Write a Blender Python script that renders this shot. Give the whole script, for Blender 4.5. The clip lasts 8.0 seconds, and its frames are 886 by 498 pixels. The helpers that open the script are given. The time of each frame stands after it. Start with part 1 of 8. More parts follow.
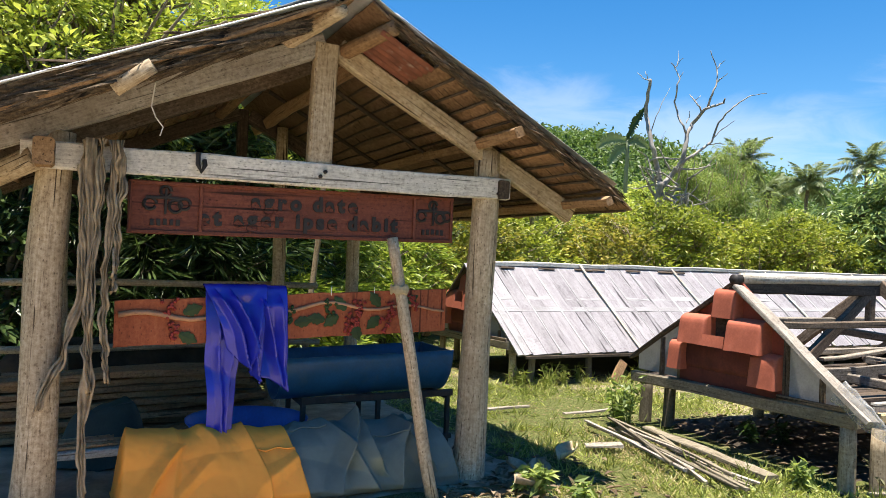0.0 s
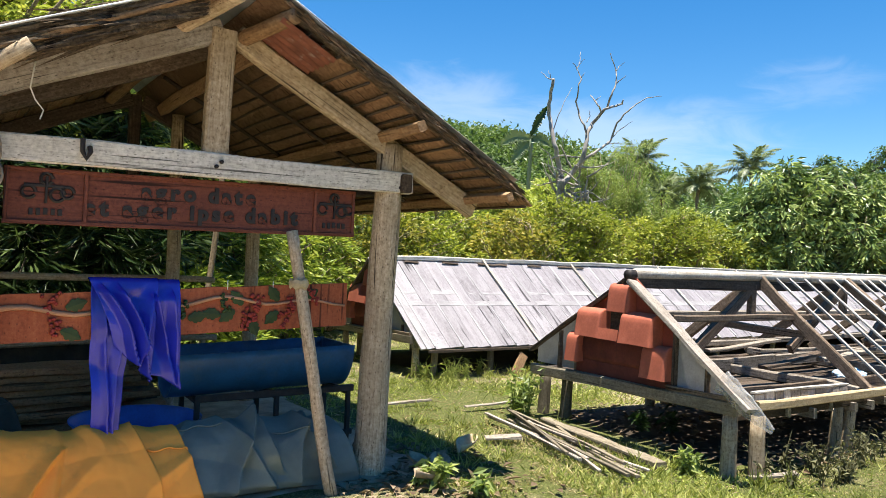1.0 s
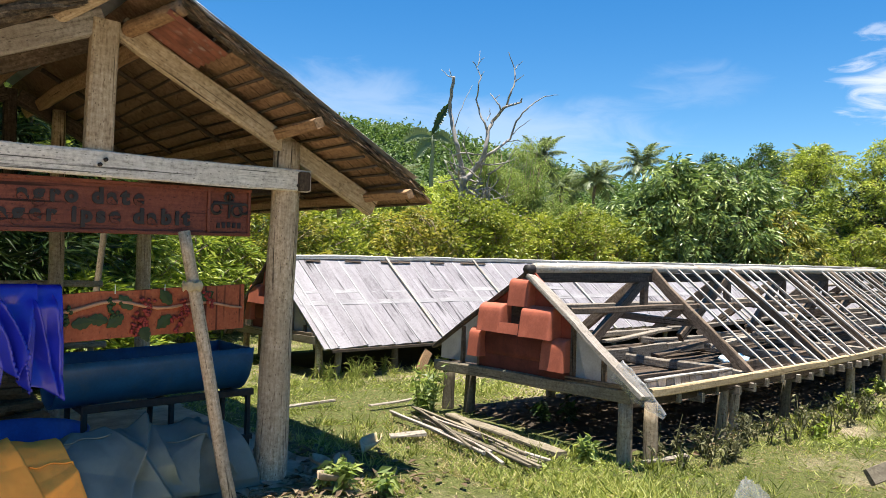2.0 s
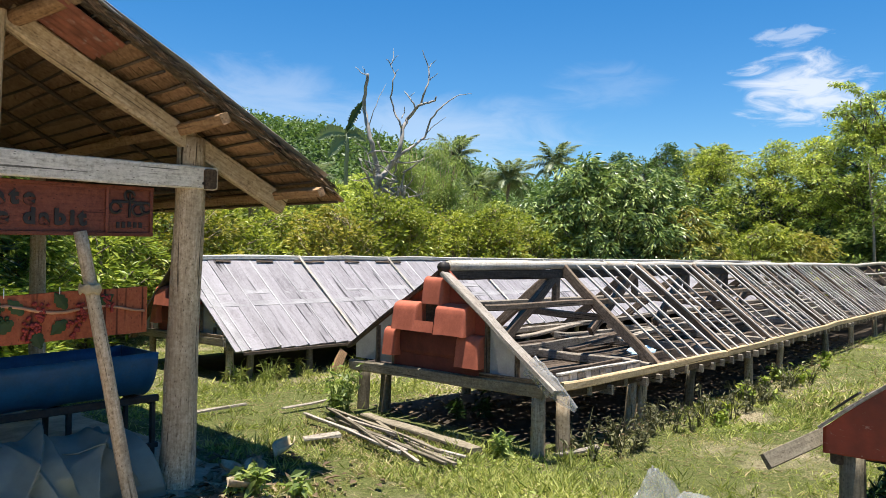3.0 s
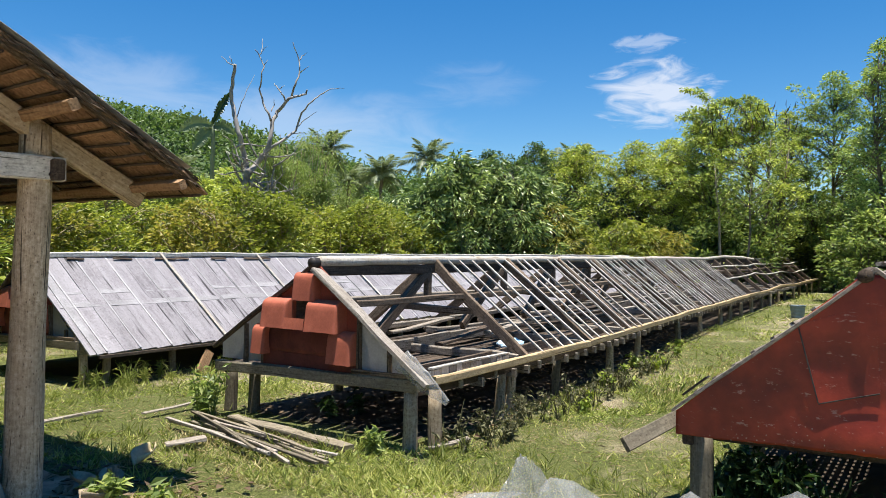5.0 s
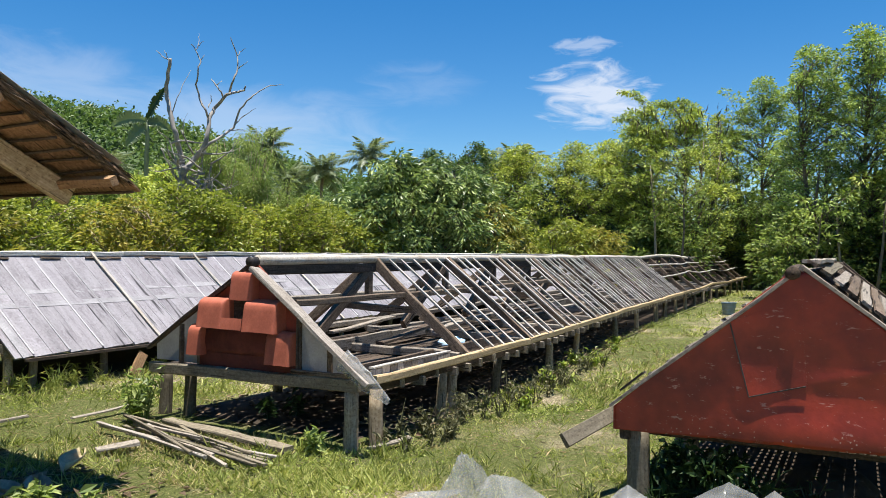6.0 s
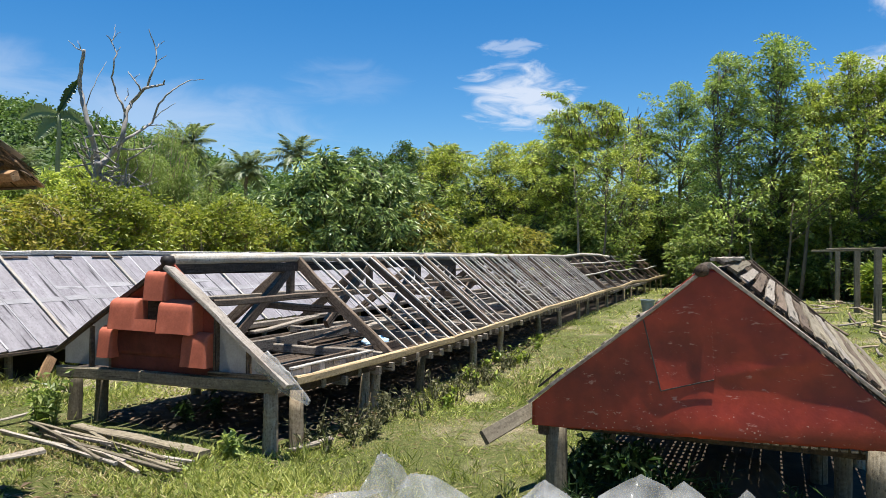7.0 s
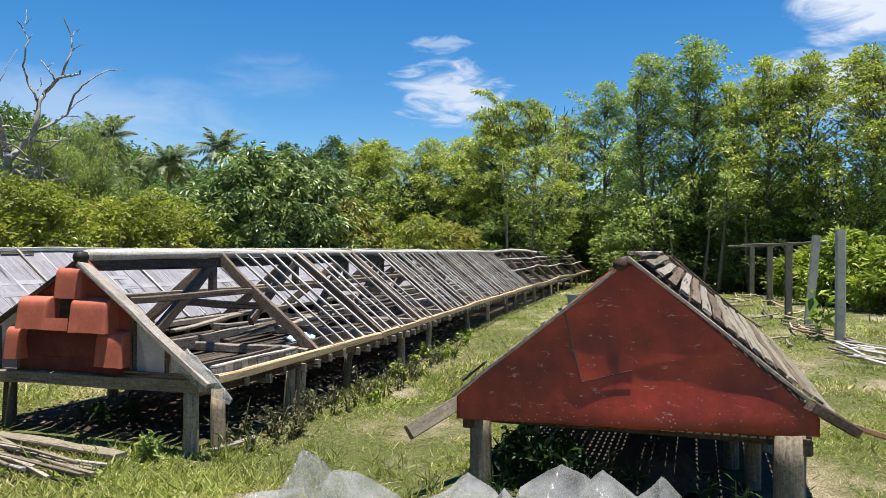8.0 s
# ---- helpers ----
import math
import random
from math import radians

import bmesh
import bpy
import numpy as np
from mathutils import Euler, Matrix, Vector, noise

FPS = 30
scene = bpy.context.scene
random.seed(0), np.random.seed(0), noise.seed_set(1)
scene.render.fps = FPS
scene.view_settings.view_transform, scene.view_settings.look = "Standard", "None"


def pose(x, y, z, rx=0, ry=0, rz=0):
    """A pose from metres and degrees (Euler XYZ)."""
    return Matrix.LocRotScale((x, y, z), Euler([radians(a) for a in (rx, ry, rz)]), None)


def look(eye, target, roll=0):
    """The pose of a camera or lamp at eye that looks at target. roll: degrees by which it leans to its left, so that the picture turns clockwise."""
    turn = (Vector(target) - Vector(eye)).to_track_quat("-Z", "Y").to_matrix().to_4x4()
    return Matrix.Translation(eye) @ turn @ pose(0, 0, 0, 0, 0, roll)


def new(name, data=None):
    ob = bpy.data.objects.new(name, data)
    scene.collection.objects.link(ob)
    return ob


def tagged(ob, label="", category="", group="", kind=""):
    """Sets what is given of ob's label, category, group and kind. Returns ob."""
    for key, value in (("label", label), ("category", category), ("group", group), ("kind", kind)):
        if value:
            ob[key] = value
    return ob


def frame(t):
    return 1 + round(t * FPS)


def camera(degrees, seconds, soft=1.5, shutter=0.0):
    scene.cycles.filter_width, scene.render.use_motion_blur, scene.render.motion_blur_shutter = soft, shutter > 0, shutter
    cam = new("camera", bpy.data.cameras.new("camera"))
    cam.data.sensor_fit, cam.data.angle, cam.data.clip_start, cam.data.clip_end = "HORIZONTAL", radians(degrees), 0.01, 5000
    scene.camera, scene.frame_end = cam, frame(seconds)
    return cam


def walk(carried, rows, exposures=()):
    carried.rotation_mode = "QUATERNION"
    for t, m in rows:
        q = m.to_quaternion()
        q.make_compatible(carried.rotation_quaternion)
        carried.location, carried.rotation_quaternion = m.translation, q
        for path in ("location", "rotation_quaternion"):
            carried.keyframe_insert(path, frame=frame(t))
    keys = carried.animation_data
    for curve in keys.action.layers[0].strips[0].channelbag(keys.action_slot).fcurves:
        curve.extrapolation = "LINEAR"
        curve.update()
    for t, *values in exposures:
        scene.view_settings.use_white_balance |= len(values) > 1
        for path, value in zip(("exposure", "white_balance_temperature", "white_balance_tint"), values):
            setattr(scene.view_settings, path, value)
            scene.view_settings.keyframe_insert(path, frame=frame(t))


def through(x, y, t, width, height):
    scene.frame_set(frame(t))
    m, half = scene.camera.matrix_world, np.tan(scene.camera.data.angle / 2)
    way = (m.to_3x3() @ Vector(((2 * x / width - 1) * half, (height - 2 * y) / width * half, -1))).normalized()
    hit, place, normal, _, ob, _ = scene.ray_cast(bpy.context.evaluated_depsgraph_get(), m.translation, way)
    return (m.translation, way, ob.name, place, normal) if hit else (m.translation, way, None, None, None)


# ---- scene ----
cam = camera(61.0, 8.0, soft=0.75)


def eye(x, y, z, tilt, turn, roll):
    return pose(x, y, z, tilt, 0, turn) @ pose(0, 0, 0, 0, 0, roll)


PATH = [
    (0.0, eye(0.000, 0.000, 1.550, 90.59, -25.83, 2.06)),
    (0.5, eye(0.019, 0.003, 1.548, 90.47, -29.32, 2.45)),
    (1.0, eye(0.037, 0.007, 1.552, 90.42, -32.98, 2.46)),
    (1.5, eye(0.052, 0.005, 1.553, 90.45, -36.70, 1.96)),
    (3.0, eye(0.111, 0.015, 1.553, 90.47, -46.58, 0.81)),
    (3.5, eye(0.123, 0.021, 1.551, 90.42, -49.36, 0.76)),
    (4.0, eye(0.130, 0.024, 1.550, 90.35, -51.68, 0.67)),
    (4.5, eye(0.138, 0.023, 1.547, 90.32, -53.99, 0.56)),
    (6.0, eye(0.158, 0.030, 1.540, 90.26, -60.66, 0.45)),
    (6.5, eye(0.173, 0.013, 1.534, 90.29, -63.21, 0.41)),
    (7.0, eye(0.191, -0.006, 1.536, 90.24, -66.13, 0.42)),
    (7.5, eye(0.203, -0.029, 1.529, 90.17, -68.67, 0.30)),
    (8.0, eye(0.213, -0.040, 1.527, 89.99, -71.40, 0.30)),
]
walk(cam, PATH, exposures=[(0.0, 1.42, 6600, 10), (1.5, 1.36, 6550, 10), (3.5, 1.1, 6400, 10), (8.0, 0.98, 6250, 10)])

# ---- sky and sun ----
SUN_EL, SUN_FROM = radians(85.2), Vector((-0.45, -0.9, 0)).normalized()
sun_way = SUN_FROM * math.cos(SUN_EL) + Vector((0, 0, math.sin(SUN_EL)))
sun = new("sun", bpy.data.lights.new("sun", "SUN"))
sun.data.energy, sun.data.angle, sun.data.color = 5.0, radians(0.6), (1.0, 0.94, 0.83)
sun.matrix_basis = look(sun_way * 60, (0, 0, 0))


def sky_world():
    w = bpy.data.worlds.new("sky")
    w.use_nodes = True
    scene.world = w
    nt = w.node_tree
    nt.nodes.clear()
    N, L = nt.nodes.new, nt.links.new
    sky = N("ShaderNodeTexSky")
    sky.sky_type, sky.sun_disc = "NISHITA", False
    sky.sun_elevation, sky.sun_rotation = SUN_EL, math.atan2(SUN_FROM.x, SUN_FROM.y)
    sky.air_density, sky.dust_density, sky.ozone_density = 1.0, 0.0, 4.0
    hue = N("ShaderNodeHueSaturation")
    hue.inputs["Saturation"].default_value = 1.36
    hue.inputs["Value"].default_value = 1.0
    L(sky.outputs[0], hue.inputs["Color"])
    geo = N("ShaderNodeTexCoord")
    total = None
    # clouds: heading (degrees from +y towards +x), height, half width, half height, density
    for az, el, wd, hg, dens, sc in ((71.9, 11.7, 6.6, 3.9, 0.80, 9.0), (71.2, 15.2, 3.6, 1.0, 0.4, 15.0), (59.0, 12.5, 7.0, 2.5, 0.12, 8.0), (101.0, 16.5, 7.5, 4.6, 1.5, 6.0), (45, 9.0, 20.0, 5.0, 0.34, 4.0), (30, 11.0, 16.0, 4.5, 0.28, 4.0),
                                     (98, 11, 8, 3.5, 1.0, 7.0)):
        a, e = radians(az), radians(el)
        c = Vector((math.sin(a) * math.cos(e), math.cos(a) * math.cos(e), math.sin(e)))
        side = Vector((math.cos(a), -math.sin(a), 0))
        up = side.cross(c)
        parts = []
        for axis, size in ((side, wd), (up, hg)):
            d = N("ShaderNodeVectorMath")
            d.operation = "DOT_PRODUCT"
            d.inputs[1].default_value = axis / math.sin(radians(size))
            sub = N("ShaderNodeVectorMath")
            sub.operation = "SUBTRACT"
            sub.inputs[1].default_value = c
            L(geo.outputs["Generated"], sub.inputs[0])
            L(sub.outputs[0], d.inputs[0])
            p = N("ShaderNodeMath")
            p.operation = "POWER"
            ab = N("ShaderNodeMath")
            ab.operation = "ABSOLUTE"
            L(d.outputs["Value"], ab.inputs[0])
            L(ab.outputs[0], p.inputs[0])
            p.inputs[1].default_value = 2.0
            parts.append(p)
        s = N("ShaderNodeMath")
        L(parts[0].outputs[0], s.inputs[0])
        L(parts[1].outputs[0], s.inputs[1])
        fall = N("ShaderNodeMapRange")
        fall.inputs[1].default_value, fall.inputs[2].default_value = 0.0, 1.0
        fall.inputs[3].default_value, fall.inputs[4].default_value = 0.60 if sc > 8 else 0.75, 0.0
        L(s.outputs[0], fall.inputs[0])
        mp = N("ShaderNodeMapping")
        mp.inputs["Scale"].default_value = (sc, sc, sc * 3.4)
        mp.inputs["Location"].default_value = (az * 0.37, el * 0.21, 0)
        L(geo.outputs["Generated"], mp.inputs[0])
        nz = N("ShaderNodeTexNoise")
        nz.inputs["Scale"].default_value, nz.inputs["Detail"].default_value, nz.inputs["Roughness"].default_value = 1.6, 7.0, 0.6
        nz.inputs["Distortion"].default_value = 0.9
        L(mp.outputs[0], nz.inputs["Vector"])
        add = N("ShaderNodeMath")
        L(fall.outputs[0], add.inputs[0])
        L(nz.outputs["Fac"], add.inputs[1])
        ramp = N("ShaderNodeMapRange")
        ramp.interpolation_type = "SMOOTHSTEP"
        ramp.inputs[1].default_value, ramp.inputs[2].default_value = (0.80, 1.16) if sc > 8 else (0.82, 1.36)
        ramp.inputs[3].default_value, ramp.inputs[4].default_value = 0.0, dens
        L(add.outputs[0], ramp.inputs[0])
        gate = N("ShaderNodeMath")
        gate.operation = "GREATER_THAN"
        gate.inputs[1].default_value = 0.0
        front = N("ShaderNodeVectorMath")
        front.operation = "DOT_PRODUCT"
        front.inputs[1].default_value = c
        L(geo.outputs["Generated"], front.inputs[0])
        L(front.outputs["Value"], gate.inputs[0])
        g = N("ShaderNodeMath")
        g.operation = "MULTIPLY"
        L(ramp.outputs[0], g.inputs[0])
        L(gate.outputs[0], g.inputs[1])
        if total is None:
            total = g
        else:
            m = N("ShaderNodeMath")
            m.operation = "MAXIMUM"
            L(total.outputs[0], m.inputs[0])
            L(g.outputs[0], m.inputs[1])
            total = m
    cl = N("ShaderNodeClamp")
    cl.inputs["Max"].default_value = 0.95
    L(total.outputs[0], cl.inputs[0])
    mix = N("ShaderNodeMixRGB")
    mix.inputs[2].default_value = (6.4, 6.7, 7.3, 1)
    L(cl.outputs[0], mix.inputs[0])
    L(hue.outputs[0], mix.inputs[1])
    bg = N("ShaderNodeBackground")
    bg.inputs["Strength"].default_value = 0.067
    L(mix.outputs[0], bg.inputs[0])
    out = N("ShaderNodeOutputWorld")
    L(bg.outputs[0], out.inputs[0])


sky_world()

# ---- materials ----
def nodes_of(name):
    m = bpy.data.materials.new(name)
    m.use_nodes = True
    nt = m.node_tree
    b = nt.nodes["Principled BSDF"]
    return m, nt, b, nt.nodes.new, nt.links.new


def ramp_node(nt, stops):
    r = nt.nodes.new("ShaderNodeValToRGB")
    while len(r.color_ramp.elements) < len(stops):
        r.color_ramp.elements.new(0.5)
    for el, (p, c) in zip(r.color_ramp.elements, stops):
        el.position, el.color = p, (*c, 1)
    return r


def noise_node(nt, vec, scale, detail=4.0, rough=0.55):
    n = nt.nodes.new("ShaderNodeTexNoise")
    n.inputs["Scale"].default_value, n.inputs["Detail"].default_value, n.inputs["Roughness"].default_value = scale, detail, rough
    nt.links.new(vec, n.inputs["Vector"])
    return n


def mixed(nt, fac, a, b, mode="MIX"):
    m = nt.nodes.new("ShaderNodeMixRGB")
    m.blend_type = mode
    for value, sock in ((fac, m.inputs[0]), (a, m.inputs[1]), (b, m.inputs[2])):
        if isinstance(value, (int, float)):
            sock.default_value = value
        elif isinstance(value, tuple):
            sock.default_value = (*value, 1)
        else:
            nt.links.new(value, sock)
    return m.outputs[0]


def bump(nt, b, height, strength, dist=0.01):
    n = nt.nodes.new("ShaderNodeBump")
    n.inputs["Strength"].default_value, n.inputs["Distance"].default_value = strength, dist
    nt.links.new(height, n.inputs["Height"])
    nt.links.new(n.outputs[0], b.inputs["Normal"])


def wood(name, dark, mid, light, grain=(70, 70, 4.5), rough=0.85, stain=0.5, stain_col=None, tones=(0.72, 1.22)):
    """Weathered timber with its grain along the local z axis."""
    m, nt, b, N, L = nodes_of(name)
    tc, oi = N("ShaderNodeTexCoord"), N("ShaderNodeObjectInfo")
    off = N("ShaderNodeVectorMath")
    off.operation = "MULTIPLY_ADD"
    comb = N("ShaderNodeCombineXYZ")
    for i in range(3):
        L(oi.outputs["Random"], comb.inputs[i])
    off.inputs[1].default_value = (17, 9, 13)
    L(comb.outputs[0], off.inputs[0])
    L(tc.outputs["Object"], off.inputs[2])
    mp = N("ShaderNodeMapping")
    mp.inputs["Scale"].default_value = grain
    L(off.outputs[0], mp.inputs[0])
    g = noise_node(nt, mp.outputs[0], 1.0, 6, 0.65)
    sp = noise_node(nt, off.outputs[0], 42.0, 5, 0.7)
    gm = N("ShaderNodeMath")
    gm.operation = "MULTIPLY_ADD"
    gm.inputs[1].default_value = 0.55
    L(sp.outputs["Fac"], gm.inputs[0])
    hf = N("ShaderNodeMath")
    hf.operation = "MULTIPLY"
    hf.inputs[1].default_value = 0.45
    L(g.outputs["Fac"], hf.inputs[0])
    L(hf.outputs[0], gm.inputs[2])
    r = ramp_node(nt, ((0.34, dark), (0.5, mid), (0.66, light)))
    L(gm.outputs[0], r.inputs[0])
    big = noise_node(nt, off.outputs[0], 2.6, 4, 0.6)
    rb = ramp_node(nt, ((0.42, (0, 0, 0)), (0.68, (1, 1, 1))))
    L(big.outputs["Fac"], rb.inputs[0])
    sc = N("ShaderNodeMath")
    sc.operation = "MULTIPLY"
    sc.inputs[1].default_value = stain
    L(rb.outputs[0], sc.inputs[0])
    col = mixed(nt, sc.outputs[0], r.outputs[0], stain_col or tuple(c * 0.55 for c in mid))
    ht = N("ShaderNodeHueSaturation")
    mr = N("ShaderNodeMapRange")
    mr.inputs[3].default_value, mr.inputs[4].default_value = tones
    L(oi.outputs["Random"], mr.inputs[0])
    L(mr.outputs[0], ht.inputs["Value"])
    L(col, ht.inputs["Color"])
    # cracks along the grain
    mc = N("ShaderNodeMapping")
    mc.inputs["Scale"].default_value = (grain[0] * 0.8, grain[1] * 0.8, 0.9)
    L(off.outputs[0], mc.inputs[0])
    ck = noise_node(nt, mc.outputs[0], 1.0, 2, 0.5)
    cr = ramp_node(nt, ((0.30, (1, 1, 1)), (0.36, (0, 0, 0))))
    L(ck.outputs["Fac"], cr.inputs[0])
    col = mixed(nt, cr.outputs[0], ht.outputs[0], tuple(c * 0.35 for c in dark))
    # scattered knots and nail stains
    mk = N("ShaderNodeMapping")
    mk.inputs["Scale"].default_value = (9, 9, 4.5)
    L(off.outputs[0], mk.inputs[0])
    vk = N("ShaderNodeTexVoronoi")
    L(mk.outputs[0], vk.inputs["Vector"])
    kn = ramp_node(nt, ((0.10, (0.75, 0.75, 0.75)), (0.20, (0, 0, 0))))
    L(vk.outputs["Distance"], kn.inputs[0])
    col = mixed(nt, kn.outputs[0], col, tuple(c * 0.6 for c in dark))
    L(col, b.inputs["Base Color"])
    b.inputs["Roughness"].default_value = rough
    b.inputs["Specular IOR Level"].default_value = 0.25
    bump(nt, b, gm.outputs[0], 0.7, 0.008)
    return m


def plain(name, col, rough=0.6, metal=0.0, var=0.25, scale=6.0, bumps=0.15, dirt=None, dirt_amount=0.4, fine=60.0, spec=0.4):
    """A surface with slight mottling at two scales, and dirt in patches."""
    m, nt, b, N, L = nodes_of(name)
    tc = N("ShaderNodeTexCoord")
    n1 = noise_node(nt, tc.outputs["Object"], scale, 5, 0.6)
    n2 = noise_node(nt, tc.outputs["Object"], fine, 3, 0.6)
    r = ramp_node(nt, ((0.3, tuple(c * (1 - var) for c in col)), (0.7, tuple(min(1, c * (1 + var)) for c in col))))
    L(n1.outputs["Fac"], r.inputs[0])
    out = mixed(nt, 0.25, r.outputs[0], n2.outputs["Fac"], "OVERLAY")
    if dirt:
        n3 = noise_node(nt, tc.outputs["Object"], scale * 1.7, 6, 0.7)
        rd = ramp_node(nt, ((0.55, (0, 0, 0)), (0.72, (dirt_amount,) * 3)))
        L(n3.outputs["Fac"], rd.inputs[0])
        out = mixed(nt, rd.outputs[0], out, dirt)
    L(out, b.inputs["Base Color"])
    b.inputs["Roughness"].default_value, b.inputs["Metallic"].default_value = rough, metal
    b.inputs["Specular IOR Level"].default_value = spec
    bump(nt, b, n2.outputs["Fac"], bumps, 0.004)
    return m


def leaf(name, dark, mid, light, rough=0.45, through=0.35, spec=0.4):
    """Foliage: colour varies leaf by leaf, and light comes through."""
    m, nt, b, N, L = nodes_of(name)
    geo, oi = N("ShaderNodeNewGeometry"), N("ShaderNodeObjectInfo")
    tc = N("ShaderNodeTexCoord")
    big = noise_node(nt, tc.outputs["Object"], 0.55, 3, 0.5)
    add = N("ShaderNodeMath")
    add.operation = "MULTIPLY_ADD"
    add.inputs[1].default_value = 0.55
    L(geo.outputs["Random Per Island"], add.inputs[0])
    half = N("ShaderNodeMath")
    half.operation = "MULTIPLY"
    half.inputs[1].default_value = 0.5
    L(big.outputs["Fac"], half.inputs[0])
    L(half.outputs[0], add.inputs[2])
    r = ramp_node(nt, ((0.12, dark), (0.48, mid), (0.85, light)))
    L(add.outputs[0], r.inputs[0])
    L(r.outputs[0], b.inputs["Base Color"])
    b.inputs["Roughness"].default_value = rough
    b.inputs["Specular IOR Level"].default_value = spec
    tr = N("ShaderNodeBsdfTranslucent")
    br = mixed(nt, 1.0, r.outputs[0], (1.35, 1.4, 0.9), "MULTIPLY")
    L(br, tr.inputs[0])
    ms = N("ShaderNodeMixShader")
    ms.inputs[0].default_value = through
    L(b.outputs[0], ms.inputs[1])
    L(tr.outputs[0], ms.inputs[2])
    L(ms.outputs[0], nt.nodes["Material Output"].inputs[0])
    return m


def ground_mat():
    m, nt, b, N, L = nodes_of("meadow_soil")
    tc = N("ShaderNodeTexCoord")
    n1 = noise_node(nt, tc.outputs["Object"], 0.55, 6, 0.65)
    n2 = noise_node(nt, tc.outputs["Object"], 30, 7, 0.8)
    n3 = noise_node(nt, tc.outputs["Object"], 130, 4, 0.75)
    grass = ramp_node(nt, ((0.3, (0.05, 0.062, 0.02)), (0.5, (0.12, 0.135, 0.042)), (0.7, (0.24, 0.23, 0.10))))
    L(n2.outputs["Fac"], grass.inputs[0])
    soil = ramp_node(nt, ((0.3, (0.18, 0.14, 0.095)), (0.7, (0.52, 0.43, 0.30))))
    L(n3.outputs["Fac"], soil.inputs[0])
    f = ramp_node(nt, ((0.51, (0, 0, 0)), (0.64, (0.9, 0.9, 0.9))))
    L(n1.outputs["Fac"], f.inputs[0])
    speck = ramp_node(nt, ((0.40, (0.35, 0.35, 0.33)), (0.56, (1.15, 1.15, 1.1))))
    L(n3.outputs["Fac"], speck.inputs[0])
    both = mixed(nt, f.outputs[0], grass.outputs[0], soil.outputs[0])
    L(mixed(nt, 1.0, both, speck.outputs[0], "MULTIPLY"), b.inputs["Base Color"])
    b.inputs["Roughness"].default_value = 0.95
    b.inputs["Specular IOR Level"].default_value = 0.1
    bump(nt, b, n3.outputs["Fac"], 0.8, 0.02)
    return m


M_GROUND = ground_mat()
# dark soil, near black so that it also carries the beds' shade
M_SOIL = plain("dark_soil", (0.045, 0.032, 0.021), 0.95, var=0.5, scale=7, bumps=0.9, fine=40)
# pale earth kept out of view, added as a reflector for the shed
M_BOUNCE = plain("pale_bounce_earth", (0.39, 0.305, 0.21), 0.95, var=0.5, scale=1.6, bumps=0.6, fine=45)
M_DIRT = plain("bare_dirt", (0.34, 0.26, 0.18), 0.95, var=0.4, scale=5, bumps=0.9, fine=45)
M_POST = wood("round_post_wood", (0.17, 0.115, 0.07), (0.44, 0.34, 0.225), (0.64, 0.535, 0.395), (70, 70, 5.0), stain=0.45)
M_BEAM = wood("whitened_beam", (0.26, 0.235, 0.20), (0.56, 0.525, 0.47), (0.74, 0.70, 0.64), (80, 80, 6.0), stain=0.3, stain_col=(0.26, 0.24, 0.20))
M_GREY = wood("silvered_timber", (0.085, 0.07, 0.056), (0.255, 0.218, 0.178), (0.41, 0.36, 0.305), (75, 75, 4.5), stain=0.35, stain_col=(0.20, 0.18, 0.15))
M_BROWN = wood("brown_timber", (0.13, 0.08, 0.045), (0.33, 0.195, 0.10), (0.48, 0.32, 0.18), stain=0.4)
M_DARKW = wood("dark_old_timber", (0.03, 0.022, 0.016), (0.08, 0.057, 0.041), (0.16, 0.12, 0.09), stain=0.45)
M_OLD = wood("old_grey_brown_timber", (0.06, 0.042, 0.029), (0.15, 0.108, 0.076), (0.28, 0.215, 0.16), stain=0.4)
M_PALE = wood("pale_new_timber", (0.28, 0.19, 0.10), (0.44, 0.32, 0.18), (0.56, 0.44, 0.28), stain=0.22)
M_RIDGE = wood("bleached_ridge_timber", (0.25, 0.22, 0.185), (0.47, 0.435, 0.385), (0.64, 0.605, 0.55), stain=0.5, stain_col=(0.33, 0.25, 0.17), tones=(0.86, 1.12))
M_BARGE = wood("grey_brown_board", (0.13, 0.11, 0.09), (0.33, 0.295, 0.255), (0.47, 0.43, 0.38), stain=0.5, stain_col=(0.20, 0.16, 0.125), tones=(0.9, 1.05))
M_BATTEN = wood("bleached_batten", (0.26, 0.235, 0.20), (0.45, 0.415, 0.37), (0.60, 0.565, 0.51), stain=0.25)
M_SHEET = wood("weathered_roof_board", (0.13, 0.118, 0.125), (0.235, 0.216, 0.232), (0.35, 0.33, 0.35), (16, 16, 1.6), 0.55, 0.7, (0.30, 0.285, 0.30), (0.88, 1.08))
M_THATCH = wood("nipa_thatch", (0.075, 0.042, 0.025), (0.25, 0.15, 0.085), (0.42, 0.285, 0.175), (6, 60, 60), 0.9, 0.4)
M_THATCH_OLD = wood("old_thatch_fringe", (0.025, 0.017, 0.011), (0.085, 0.06, 0.038), (0.22, 0.165, 0.105), (6, 60, 60), 0.95, 0.4)
M_SIGN = wood("red_brown_sign_wood", (0.07, 0.02, 0.013), (0.135, 0.04, 0.025), (0.19, 0.062, 0.038), (40, 40, 3), 0.6, 0.35)
M_CARVED = wood("brick_red_board", (0.20, 0.05, 0.021), (0.31, 0.082, 0.035), (0.39, 0.125, 0.055), (26, 26, 2), 0.65, 0.25)
M_LETTER = plain("black_paint", (0.02, 0.016, 0.015), 0.6)
